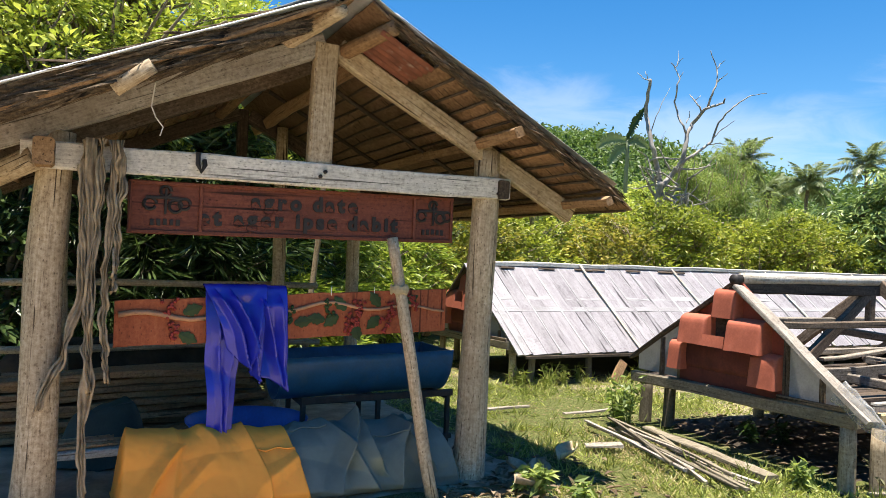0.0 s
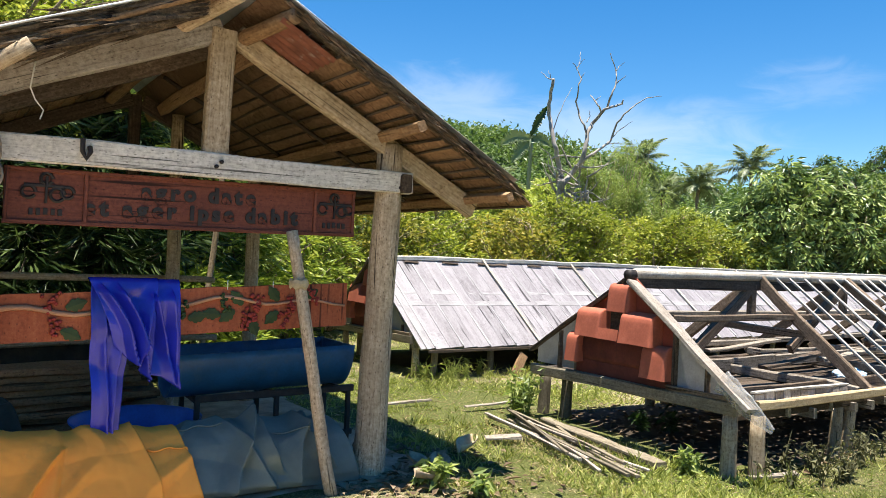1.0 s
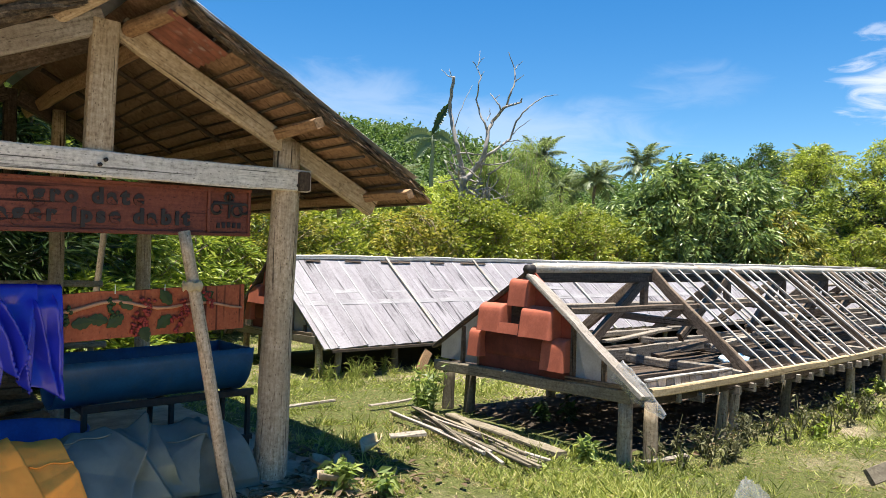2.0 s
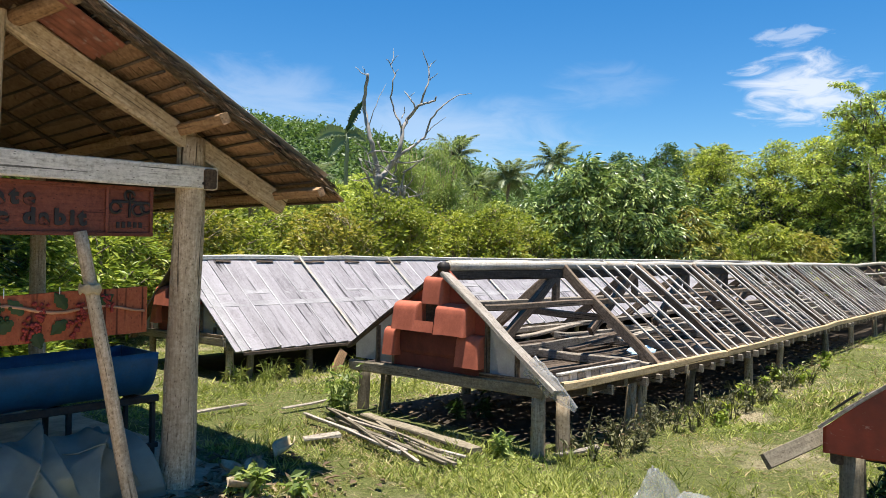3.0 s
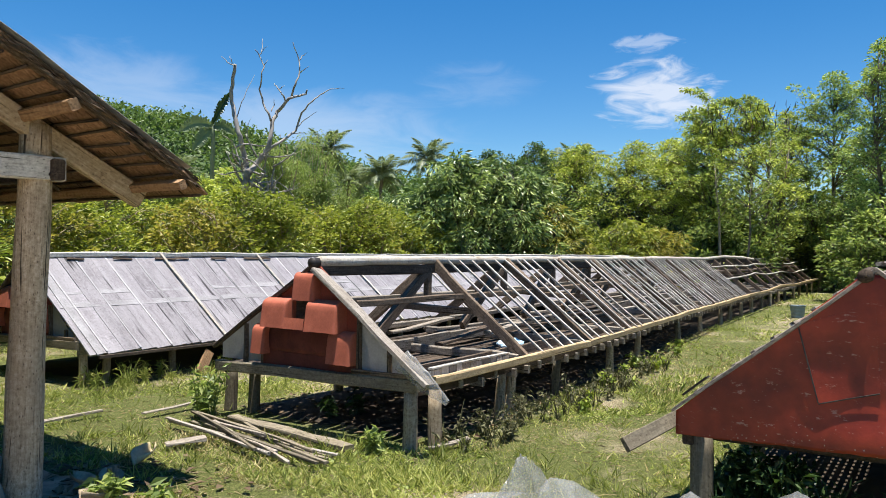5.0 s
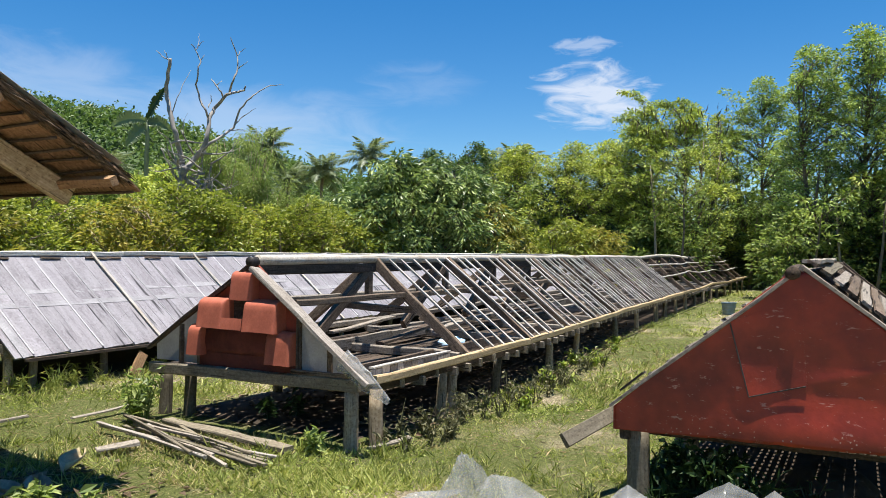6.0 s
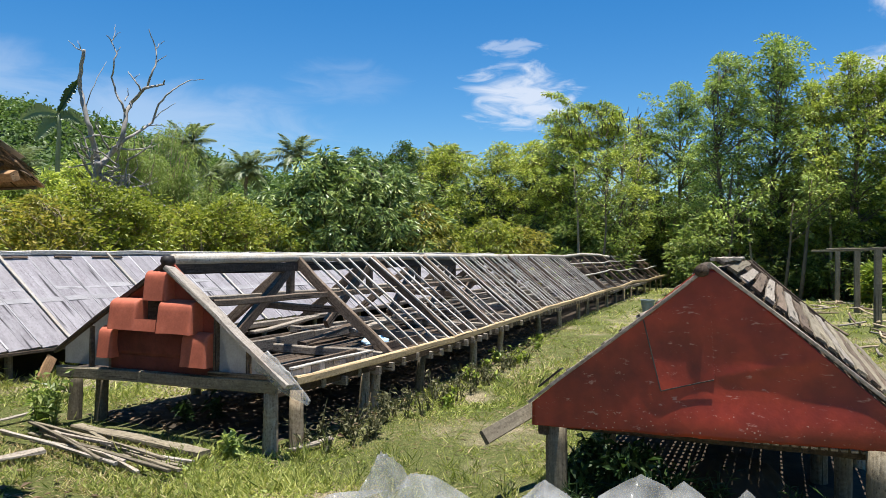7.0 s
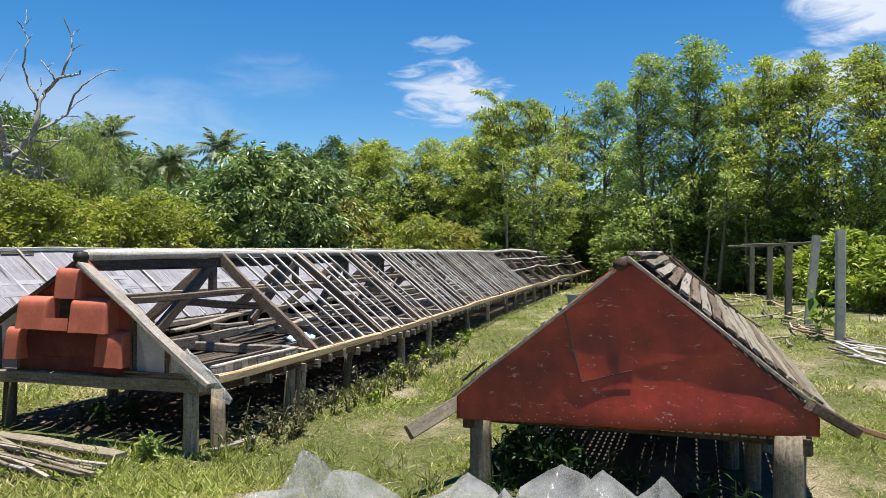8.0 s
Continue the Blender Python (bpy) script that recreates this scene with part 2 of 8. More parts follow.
M_TILE = plain("terracotta_tile", (0.40, 0.108, 0.062), 0.75, var=0.22, scale=5, dirt=(0.50, 0.20, 0.13), dirt_amount=0.3)
M_TILEBACK = plain("red_oxide_board", (0.27, 0.055, 0.030), 0.8, var=0.25, scale=6, dirt=(0.10, 0.03, 0.025))
# red board colour darkened for the shade below the clay caps
M_TILESHADE = plain("shade_dark_red_board", (0.13, 0.032, 0.022), 0.85, var=0.35, scale=5, dirt=(0.05, 0.02, 0.016), dirt_amount=0.7)
M_PANEL = plain("white_washed_panel", (0.33, 0.32, 0.31), 0.8, var=0.2, scale=4, dirt=(0.26, 0.245, 0.23), dirt_amount=0.7)
M_TARP_O = plain("orange_canvas", (0.95, 0.37, 0.055), 0.75, var=0.08, scale=3, dirt=(0.40, 0.20, 0.05), dirt_amount=0.3, fine=300)
M_TARP_T = plain("teal_canvas", (0.125, 0.162, 0.145), 0.6, var=0.25, scale=4, dirt=(0.12, 0.14, 0.14), dirt_amount=0.3, fine=300)
M_DARKC = plain("dark_green_canvas", (0.035, 0.05, 0.045), 0.8, var=0.25, scale=5)
M_CLOTH = plain("blue_nylon", (0.016, 0.026, 0.40), 0.24, var=0.25, scale=4, fine=200, bumps=0.05, spec=0.5)
M_TUB = plain("bright_blue_plastic", (0.02, 0.12, 0.50), 0.4, var=0.2, scale=5)
M_DRUM = plain("blue_plastic", (0.014, 0.085, 0.21), 0.42, var=0.25, scale=5, dirt=(0.09, 0.12, 0.14), dirt_amount=0.4)
M_STEEL = plain("rusty_dark_steel", (0.055, 0.045, 0.04), 0.7, 0.4, 0.35, 12, dirt=(0.16, 0.075, 0.035))
M_ZINC = plain("galvanised_sheet", (0.60, 0.61, 0.62), 0.45, 0.55, 0.15, 5, dirt=(0.32, 0.27, 0.22), dirt_amount=0.5)
M_RUST = plain("rusted_sheet", (0.20, 0.075, 0.05), 0.8, 0.2, 0.4, 9, dirt=(0.5, 0.48, 0.46), dirt_amount=0.6)
M_BARK = plain("dry_bark", (0.30, 0.235, 0.16), 0.9, var=0.4, scale=14, bumps=0.6, fine=90)
M_TRUNK = plain("tree_bark", (0.16, 0.125, 0.09), 0.9, var=0.4, scale=9, bumps=0.8, fine=50)
M_DEAD = plain("dead_grey_wood", (0.27, 0.245, 0.22), 0.85, var=0.4, scale=3, bumps=0.5, fine=30)
M_PAIL = plain("dull_blue_zinc", (0.22, 0.27, 0.28), 0.5, 0.5, 0.2, 8)
M_CONC = plain("weathered_concrete", (0.42, 0.39, 0.31), 0.9, var=0.2, scale=5, dirt=(0.15, 0.15, 0.12), dirt_amount=0.5)
M_BAND = wood("faded_plastic_band", (0.26, 0.25, 0.26), (0.40, 0.385, 0.40), (0.54, 0.525, 0.54), (12, 12, 3))
M_WHITE = plain("white_plastic", (0.70, 0.70, 0.68), 0.5, var=0.1)
M_LIGHTBLUE = plain("pale_blue_bag", (0.42, 0.58, 0.72), 0.45, var=0.2, scale=9)
M_GRAPE_R = plain("red_carved_berries", (0.24, 0.03, 0.022), 0.6)
M_GRAPE_G = plain("green_carved_berries", (0.025, 0.05, 0.012), 0.6)
M_VINE = plain("bare_carved_vine", (0.44, 0.23, 0.13), 0.7)
# mossy wood, also dark enough to stand for shade on the red bed's posts
M_POSTD = wood("mossy_shade_toned_wood", (0.08, 0.065, 0.045), (0.19, 0.16, 0.115), (0.31, 0.27, 0.20), (70, 70, 5.0), stain=0.5)
M_STRAW = plain("dry_straw_leaf", (0.46, 0.37, 0.22), 0.9, var=0.3, scale=8)


def red_sheet_mat():
    m, nt, b, N, L = nodes_of("red_painted_sheet")
    tc = N("ShaderNodeTexCoord")
    n1 = noise_node(nt, tc.outputs["Object"], 3.0, 5, 0.6)
    r = ramp_node(nt, ((0.32, (0.12, 0.014, 0.008)), (0.5, (0.20, 0.024, 0.011)), (0.68, (0.30, 0.036, 0.015))))
    L(n1.outputs["Fac"], r.inputs[0])
    v = N("ShaderNodeTexVoronoi")
    v.inputs["Scale"].default_value = 9.0
    v.inputs["Randomness"].default_value = 1.0
    L(tc.outputs["Object"], v.inputs["Vector"])
    n2 = noise_node(nt, tc.outputs["Object"], 26, 5, 0.75)
    sub = N("ShaderNodeMath")
    sub.operation = "MULTIPLY_ADD"
    sub.inputs[1].default_value = 0.5
    L(n2.outputs["Fac"], sub.inputs[0])
    L(v.outputs["Distance"], sub.inputs[2])
    spot = ramp_node(nt, ((0.285, (1, 1, 1)), (0.31, (0, 0, 0))))
    L(sub.outputs[0], spot.inputs[0])
    mp = N("ShaderNodeMapping")
    mp.inputs["Scale"].default_value = (1, 9, 26)
    mp.inputs["Rotation"].default_value = (0.5, 0, 0)
    L(tc.outputs["Object"], mp.inputs[0])
    n3 = noise_node(nt, mp.outputs[0], 1.0, 5, 0.8)
    scr = ramp_node(nt, ((0.615, (0, 0, 0)), (0.645, (0.6, 0.6, 0.6))))
    L(n3.outputs["Fac"], scr.inputs[0])
    v2 = N("ShaderNodeTexVoronoi")
    v2.inputs["Scale"].default_value = 34.0
    L(tc.outputs["Object"], v2.inputs["Vector"])
    n4 = noise_node(nt, tc.outputs["Object"], 4.0, 4, 0.7)
    ad = N("ShaderNodeMath")
    ad.operation = "SUBTRACT"
    L(v2.outputs["Distance"], ad.inputs[0])
    lim = N("ShaderNodeMath")
    lim.operation = "MULTIPLY"
    lim.inputs[1].default_value = 0.22
    L(n4.outputs["Fac"], lim.inputs[0])
    L(lim.outputs[0], ad.inputs[1])
    speck = ramp_node(nt, ((0.0, (0.9, 0.9, 0.9)), (0.03, (0, 0, 0))))
    L(ad.outputs[0], speck.inputs[0])
    # chips gather in places, most of all along the lower rim
    sep = N("ShaderNodeSeparateXYZ")
    L(tc.outputs["Object"], sep.inputs[0])
    rim = N("ShaderNodeMapRange")
    rim.inputs[1].default_value, rim.inputs[2].default_value = 0.44, 0.74
    rim.inputs[3].default_value, rim.inputs[4].default_value = 0.28, 0.0
    L(sep.outputs["Z"], rim.inputs[0])
    n5 = noise_node(nt, tc.outputs["Object"], 2.4, 3, 0.6)
    ga = N("ShaderNodeMath")
    L(rim.outputs[0], ga.inputs[0])
    L(n5.outputs["Fac"], ga.inputs[1])
    where = ramp_node(nt, ((0.57, (0, 0, 0)), (0.69, (1, 1, 1))))
    L(ga.outputs[0], where.inputs[0])
    chips = mixed(nt, 1.0, spot.outputs[0], where.outputs[0], "MULTIPLY")
    specks = mixed(nt, 1.0, speck.outputs[0], where.outputs[0], "MULTIPLY")
    col = mixed(nt, chips, r.outputs[0], (0.42, 0.33, 0.30))
    col = mixed(nt, specks, col, (0.40, 0.27, 0.22))
    col = mixed(nt, scr.outputs[0], col, (0.40, 0.24, 0.20))
    L(col, b.inputs["Base Color"])
    b.inputs["Roughness"].default_value = 0.42
    b.inputs["Specular IOR Level"].default_value = 0.35
    bump(nt, b, n1.outputs["Fac"], 0.2, 0.04)
    return m


def film_mat():
    m, nt, b, N, L = nodes_of("clear_plastic_film")
    tc = N("ShaderNodeTexCoord")
    n1 = noise_node(nt, tc.outputs["Object"], 7, 5, 0.6)
    b.inputs["Base Color"].default_value = (0.50, 0.50, 0.49, 1)
    b.inputs["Roughness"].default_value = 0.26
    tr = N("ShaderNodeBsdfTransparent")
    tr.inputs[0].default_value = (0.9, 0.9, 0.9, 1)
    ms = N("ShaderNodeMixShader")
    mr = N("ShaderNodeMapRange")
    mr.inputs[1].default_value, mr.inputs[2].default_value = 0.3, 0.7
    mr.inputs[3].default_value, mr.inputs[4].default_value = 0.14, 0.42
    L(n1.outputs["Fac"], mr.inputs[0])
    L(mr.outputs[0], ms.inputs[0])
    L(tr.outputs[0], ms.inputs[1])
    L(b.outputs[0], ms.inputs[2])
    L(ms.outputs[0], nt.nodes["Material Output"].inputs[0])
    bump(nt, b, n1.outputs["Fac"], 0.5, 0.02)
    return m


M_RED = red_sheet_mat()
M_FILM = film_mat()
L_HEDGE = leaf("yellow_green_hedge_leaf", (0.06, 0.085, 0.014), (0.22, 0.26, 0.035), (0.43, 0.43, 0.075))
L_MANGO = leaf("mango_leaf", (0.03, 0.055, 0.018), (0.14, 0.21, 0.06), (0.48, 0.54, 0.19), 0.34, 0.28, 0.55)
L_RUSSET = leaf("russet_green_leaf", (0.07, 0.075, 0.014), (0.23, 0.235, 0.04), (0.42, 0.34, 0.08), through=0.42)
L_SUNNY = leaf("sunny_tree_leaf", (0.05, 0.08, 0.014), (0.30, 0.36, 0.055), (0.66, 0.65, 0.15), through=0.24)
L_FEATHER = leaf("feathery_tree_leaf", (0.05, 0.08, 0.016), (0.33, 0.40, 0.075), (0.70, 0.70, 0.18), through=0.24)
L_TALL = leaf("tall_tree_leaf", (0.038, 0.07, 0.018), (0.26, 0.345, 0.085), (0.58, 0.64, 0.20), 0.5, 0.24, 0.3)
# shaded copy of the weed leaf, for weeds below the beds
L_DARK = leaf("bed_shade_leaf", (0.010, 0.022, 0.008), (0.026, 0.055, 0.016), (0.07, 0.12, 0.03), 0.4, 0.25)
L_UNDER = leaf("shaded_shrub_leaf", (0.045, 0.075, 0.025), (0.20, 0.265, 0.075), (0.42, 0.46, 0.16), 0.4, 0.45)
L_BRIGHT = leaf("bright_shrub_leaf", (0.05, 0.09, 0.014), (0.19, 0.255, 0.035), (0.42, 0.44, 0.08))
L_BAMBOO = leaf("pale_bamboo_leaf", (0.09, 0.13, 0.03), (0.24, 0.31, 0.08), (0.42, 0.46, 0.16))
L_PALM = leaf("palm_leaf", (0.08, 0.11, 0.055), (0.17, 0.21, 0.11), (0.29, 0.32, 0.19), 0.4, 0.35, 0.4)
L_GRASS = leaf("grass_blade", (0.055, 0.08, 0.018), (0.25, 0.29, 0.07), (0.56, 0.54, 0.21), 0.6, 0.35, 0.2)
L_TURF = leaf("low_weed_leaf", (0.06, 0.095, 0.02), (0.26, 0.32, 0.07), (0.52, 0.54, 0.17), 0.5, 0.35, 0.3)
L_DRY = leaf("dry_grass_blade", (0.18, 0.14, 0.06), (0.42, 0.35, 0.17), (0.64, 0.56, 0.32), 0.7, 0.2, 0.2)
L_WEED = leaf("dry_dark_weed", (0.045, 0.042, 0.024), (0.115, 0.115, 0.055), (0.26, 0.24, 0.14), 0.7, 0.2, 0.2)
L_FOREST = leaf("far_forest_leaf", (0.035, 0.065, 0.02), (0.085, 0.14, 0.04), (0.17, 0.24, 0.07), through=0.3)
L_LITTER = leaf("brown_dead_leaf", (0.06, 0.04, 0.025), (0.16, 0.11, 0.068), (0.32, 0.25, 0.165), 0.8, 0.1, 0.2)
# near-black leaf: deep shade under the trees is put into its colour
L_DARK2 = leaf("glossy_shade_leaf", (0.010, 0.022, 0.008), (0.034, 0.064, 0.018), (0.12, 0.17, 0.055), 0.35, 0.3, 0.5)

# ---- building tools ----
V = Vector


def world_of(ob):
    if ob is None:
        return Matrix.Identity(4)
    return world_of(ob.parent) @ ob.matrix_parent_inverse @ ob.matrix_basis


def thing(name, base, label, category, group="", kind=""):
    ob = new(name)
    ob.empty_display_size = 0.2
    ob.matrix_basis = Matrix.Translation(base)
    return tagged(ob, label, category, group, kind)


def link_part(name, mesh, parent, m=None, label=""):
    ob = new(name, mesh)
    if parent is not None:
        ob.parent = parent
        ob.matrix_parent_inverse = world_of(parent).inverted()
    ob.matrix_basis = m or Matrix.Identity(4)
    if label:
        ob["label"] = label
    return ob


def mesh_of(name, bm, mat, smooth=False):
    me = bpy.data.meshes.new(name)
    bm.to_mesh(me)
    bm.free()
    if mat:
        me.materials.append(mat)
    if smooth:
        me.polygons.foreach_set("use_smooth", [True] * len(me.polygons))
    return me


def part(name, bm, mat, parent, label="", m=None, smooth=False):
    return link_part(name, mesh_of(name, bm, mat, smooth), parent, m, label)


def raw_mesh(name, verts, faces, mat, smooth=False):
    """A mesh from arrays: verts (n, 3), faces (m, k)."""
    verts, faces = np.asarray(verts, np.float32), np.asarray(faces, np.int32)
    me = bpy.data.meshes.new(name)
    me.vertices.add(len(verts))
    me.vertices.foreach_set("co", verts.ravel())
    k = faces.shape[1]
    me.loops.add(faces.size)
    me.loops.foreach_set("vertex_index", faces.ravel())
    me.polygons.add(len(faces))
    me.polygons.foreach_set("loop_start", np.arange(len(faces), dtype=np.int32) * k)
    me.polygons.foreach_set("use_smooth", np.full(len(faces), smooth))
    me.update(calc_edges=True)
    if mat:
        me.materials.append(mat)
    return me


def along(p0, p1, up=(0, 0, 1)):
    """A frame at p0 with its z axis towards p1, and y as near to up as can be."""
    p0, p1 = V(p0), V(p1)
    z = (p1 - p0).normalized()
    up = V(up)
    if abs(z.dot(up.normalized())) > 0.98:
        up = V((0, 1, 0))
    x = up.cross(z).normalized()
    y = z.cross(x)
    m = Matrix((x, y, z)).transposed().to_4x4()
    m.translation = p0
    return m


def sweep(bm, rings, closed=True):
    """Joins rings of points into a tube with end caps."""
    rows = [[bm.verts.new(p) for p in ring] for ring in rings]
    n = len(rows[0])
    for a, b in zip(rows, rows[1:]):
        for i in range(n if closed else n - 1):
            bm.faces.new((a[i], a[(i + 1) % n], b[(i + 1) % n], b[i]))
    if closed:
        bm.faces.new(rows[0][::-1])
        bm.faces.new(rows[-1])
    return rows


def plank_bm(length, w, h, seed=0, wob=0.004, bow=0.0, segs=None, end_skew=0.0):
    """A sawn board along z with worn, chamfered edges; w across x, h across y."""
    r = random.Random(seed)
    bm = bmesh.new()
    segs = segs or max(2, min(12, int(length / 0.25)))
    c = min(w, h) * 0.14
    a, b = w / 2, h / 2
    sec = ((-a + c, -b), (a - c, -b), (a, -b + c), (a, b - c), (a - c, b), (-a + c, b), (-a, b - c), (-a, -b + c))
    rings = []
    off = r.random() * 50
    for i in range(segs + 1):
        f = i / segs
        z = f * length
        dx = wob * 2 * noise.noise((off, z * 1.3, 0)) + bow * math.sin(math.pi * f)
        dy = wob * 2 * noise.noise((off + 9, z * 1.3, 0))
        ring = []
        for k, (x, y) in enumerate(sec):
            j = wob * 0.6
            ze = z
            if i == 0:
                ze += end_skew * x + r.uniform(0, j * 2)
            ring.append((x * (1 + r.uniform(-j, j) * 4) + dx, y + dy + r.uniform(-j, j), ze))
        rings.append(ring)
    sweep(bm, rings)
    return bm


def stick(name, p0, p1, w, h, mat, parent, up=(0, 0, 1), seed=0, wob=0.004, bow=0.0, label=""):
    """A sawn timber from p0 to p1 as a part of its own."""
    L = (V(p1) - V(p0)).length
    return part(name, plank_bm(L, w, h, seed, wob, bow), mat, parent, label, along(p0, p1, up))


def log_bm(length, r0, r1, seed=0, bend=0.03, lump=0.06, sides=10, segs=None, flare=0.0):
    bm = bmesh.new()
    segs = segs or max(3, min(16, int(length / 0.14)))
    off = random.Random(seed).random() * 80
    rings = []
    for i in range(segs + 1):
        f = i / segs
        z = f * length
        rad = r0 + (r1 - r0) * f + flare * math.exp(-f * 9)
        dx = bend * noise.noise((off, z * 0.9, 0)) * 1.6
        dy = bend * noise.noise((off + 30, z * 0.9, 0)) * 1.6
        ring = []
        for k in range(sides):
            a = 2 * math.pi * k / sides
            q = rad * (1 + lump * noise.noise((off + math.cos(a) * 1.2, math.sin(a) * 1.2, z * 2.2)) * 2)
            ring.append((dx + q * math.cos(a), dy + q * math.sin(a), z))
        rings.append(ring)
    sweep(bm, rings)
    return bm


def log(name, p0, p1, r0, r1, mat, parent, seed=0, bend=0.03, lump=0.06, sides=10, label="", flare=0.0):
    L = (V(p1) - V(p0)).length
    return part(name, log_bm(L, r0, r1, seed, bend, lump, sides, flare=flare), mat, parent, label, along(p0, p1), smooth=True)


def sheet_bm(fun, nu, nv, thick=0.0):
    """A sheet over u, v in 0..1 with its own thickness."""
    bm = bmesh.new()
    g = [[bm.verts.new(fun(i / nu, j / nv)) for j in range(nv + 1)] for i in range(nu + 1)]
    for i in range(nu):
        for j in range(nv):
            bm.faces.new((g[i][j], g[i + 1][j], g[i + 1][j + 1], g[i][j + 1]))
    if thick:
        bm.normal_update()
        bmesh.ops.solidify(bm, geom=bm.faces[:], thickness=thick)
    return bm


def fbm(x, y, z=0.0, octs=4):
    return noise.fractal((x, y, z), 0.6, 2.1, octs)


def crumple(x, y, cell, seed):
    """Facets with straight creases, like crushed canvas: -1 to 1."""
    x, y = x / cell + 0.6 * noise.noise((x * 1.3 / cell * 0.3, y / cell * 0.3, seed)), y / cell
    a, b = x + 0.5 * y, y * 0.9
    i, j = math.floor(a), math.floor(b)
    f, g = a - i, b - j

    def at(p, q):
        return math.sin((p * 127.1 + q * 311.7 + seed * 74.7) % 6283.0 * 43.7)
    if f + g < 1:
        return at(i, j) + (at(i + 1, j) - at(i, j)) * f + (at(i, j + 1) - at(i, j)) * g
    return at(i + 1, j + 1) + (at(i, j + 1) - at(i + 1, j + 1)) * (1 - f) + (at(i + 1, j) - at(i + 1, j + 1)) * (1 - g)


def ground_z(x, y):
    return 0.025 * noise.noise((x * 0.5, y * 0.5, 3.1)) + 0.012 * noise.noise((x * 2.1, y * 2.1, 8.0))


def leaf_mesh(name, pts, size, mat, seed, aspect=0.42, up=0.35, spread=0.35, droop=0.0, dirs=None):
    """One mesh of many folded leaves at the points pts."""
    r = np.random.default_rng(seed)
    n = len(pts)
    d = r.normal(size=(n, 3)) if dirs is None else dirs + r.normal(size=(n, 3)) * 0.2
    d[:, 2] = d[:, 2] * 0.7 - droop
    d /= np.linalg.norm(d, axis=1, keepdims=True)
    nrm = r.normal(size=(n, 3)) + (0, 0, up * 4.5)
    s = np.cross(d, nrm)
    s /= np.linalg.norm(s, axis=1, keepdims=True) + 1e-9
    nn = np.cross(s, d)
    L = np.broadcast_to(size * (1 + r.uniform(-spread, spread, n)), n)[:, None]
    w = L * aspect * 0.5
    base = np.asarray(pts)
    mid = base + d * L * 0.45
    tip = base + d * L - nn * L * 0.10
    v = np.stack([base, mid + s * w + nn * w * 0.4, tip, mid - s * w + nn * w * 0.4], 1).reshape(-1, 3)
    k = np.arange(n)[:, None] * 4
    f = np.concatenate([k + (0, 1, 2), k + (0, 2, 3)], 0)
    return raw_mesh(name, v, f, mat)


def leaf_tufts(tips, outs, per, radius, seed, squash=0.6, droop=0.25, lift=0.15):
    """Points and directions of leaves gathered in small domed tufts round the branch tips."""
    r = np.random.default_rng(seed)
    tips, outs = np.asarray(tips, float), np.asarray(outs, float)
    n = len(tips)
    q = r.normal(size=(n, per, 3))
    q[:, :, 2] = np.abs(q[:, :, 2]) * r.choice([1.0, 1.0, -0.6], (n, per))
    q /= np.linalg.norm(q, axis=2, keepdims=True)
    rad = radius * r.uniform(0.65, 1.45, (n, 1, 1)) * r.uniform(0.25, 1.0, (n, per, 1)) ** 0.6
    p = tips[:, None] + q * rad * np.array([1, 1, squash])
    d = q + outs[:, None] * 0.5 + np.array([0, 0, lift - droop])
    return p.reshape(-1, 3), d.reshape(-1, 3)


def clumps(blobs, count, per, radius, seed, shell=0.55, gaps=0.15, squash=0.75):
    """Points for leaves: tufts spread over rounded masses (x, y, z, rx, ry, rz), thicker at their outside."""
    r = np.random.default_rng(seed)
    blobs = np.array(blobs, float)
    vol = (blobs[:, 3] * blobs[:, 4] + blobs[:, 5] * blobs[:, 3] + blobs[:, 4] * blobs[:, 5])
    pick = r.choice(len(blobs), count, p=vol / vol.sum())
    q = r.normal(size=(count, 3))
    q /= np.linalg.norm(q, axis=1, keepdims=True)
    rad = shell + (1.06 - shell) * r.random(count) ** 0.6
    rad *= 1 + 0.22 * np.sin(q[:, 0] * 5 + pick) * np.cos(q[:, 1] * 6 + pick * 2.0) + 0.17 * r.normal(size=count)
    c = blobs[pick, :3] + q * rad[:, None] * blobs[pick, 3:]
    c = c[r.random(count) > gaps]
    out = c[:, None, :] + r.normal(size=(len(c), per, 3)) * radius * np.array([1, 1, squash])
    out = out.reshape(-1, 3)
    return out[out[:, 2] > 0.03]


def branch_rings(bm, pts, radii, sides=6):
    rings = []
    for i, p in enumerate(pts):
        p = V(p)
        t = (V(pts[min(i + 1, len(pts) - 1)]) - V(pts[max(i - 1, 0)])).normalized()
        a = t.cross(V((0.31, 0.9, 0.2))).normalized()
        b = t.cross(a)
        rings.append([p + (a * math.cos(2 * math.pi * k / sides) + b * math.sin(2 * math.pi * k / sides)) * radii[i] for k in range(sides)])
    sweep(bm, rings)


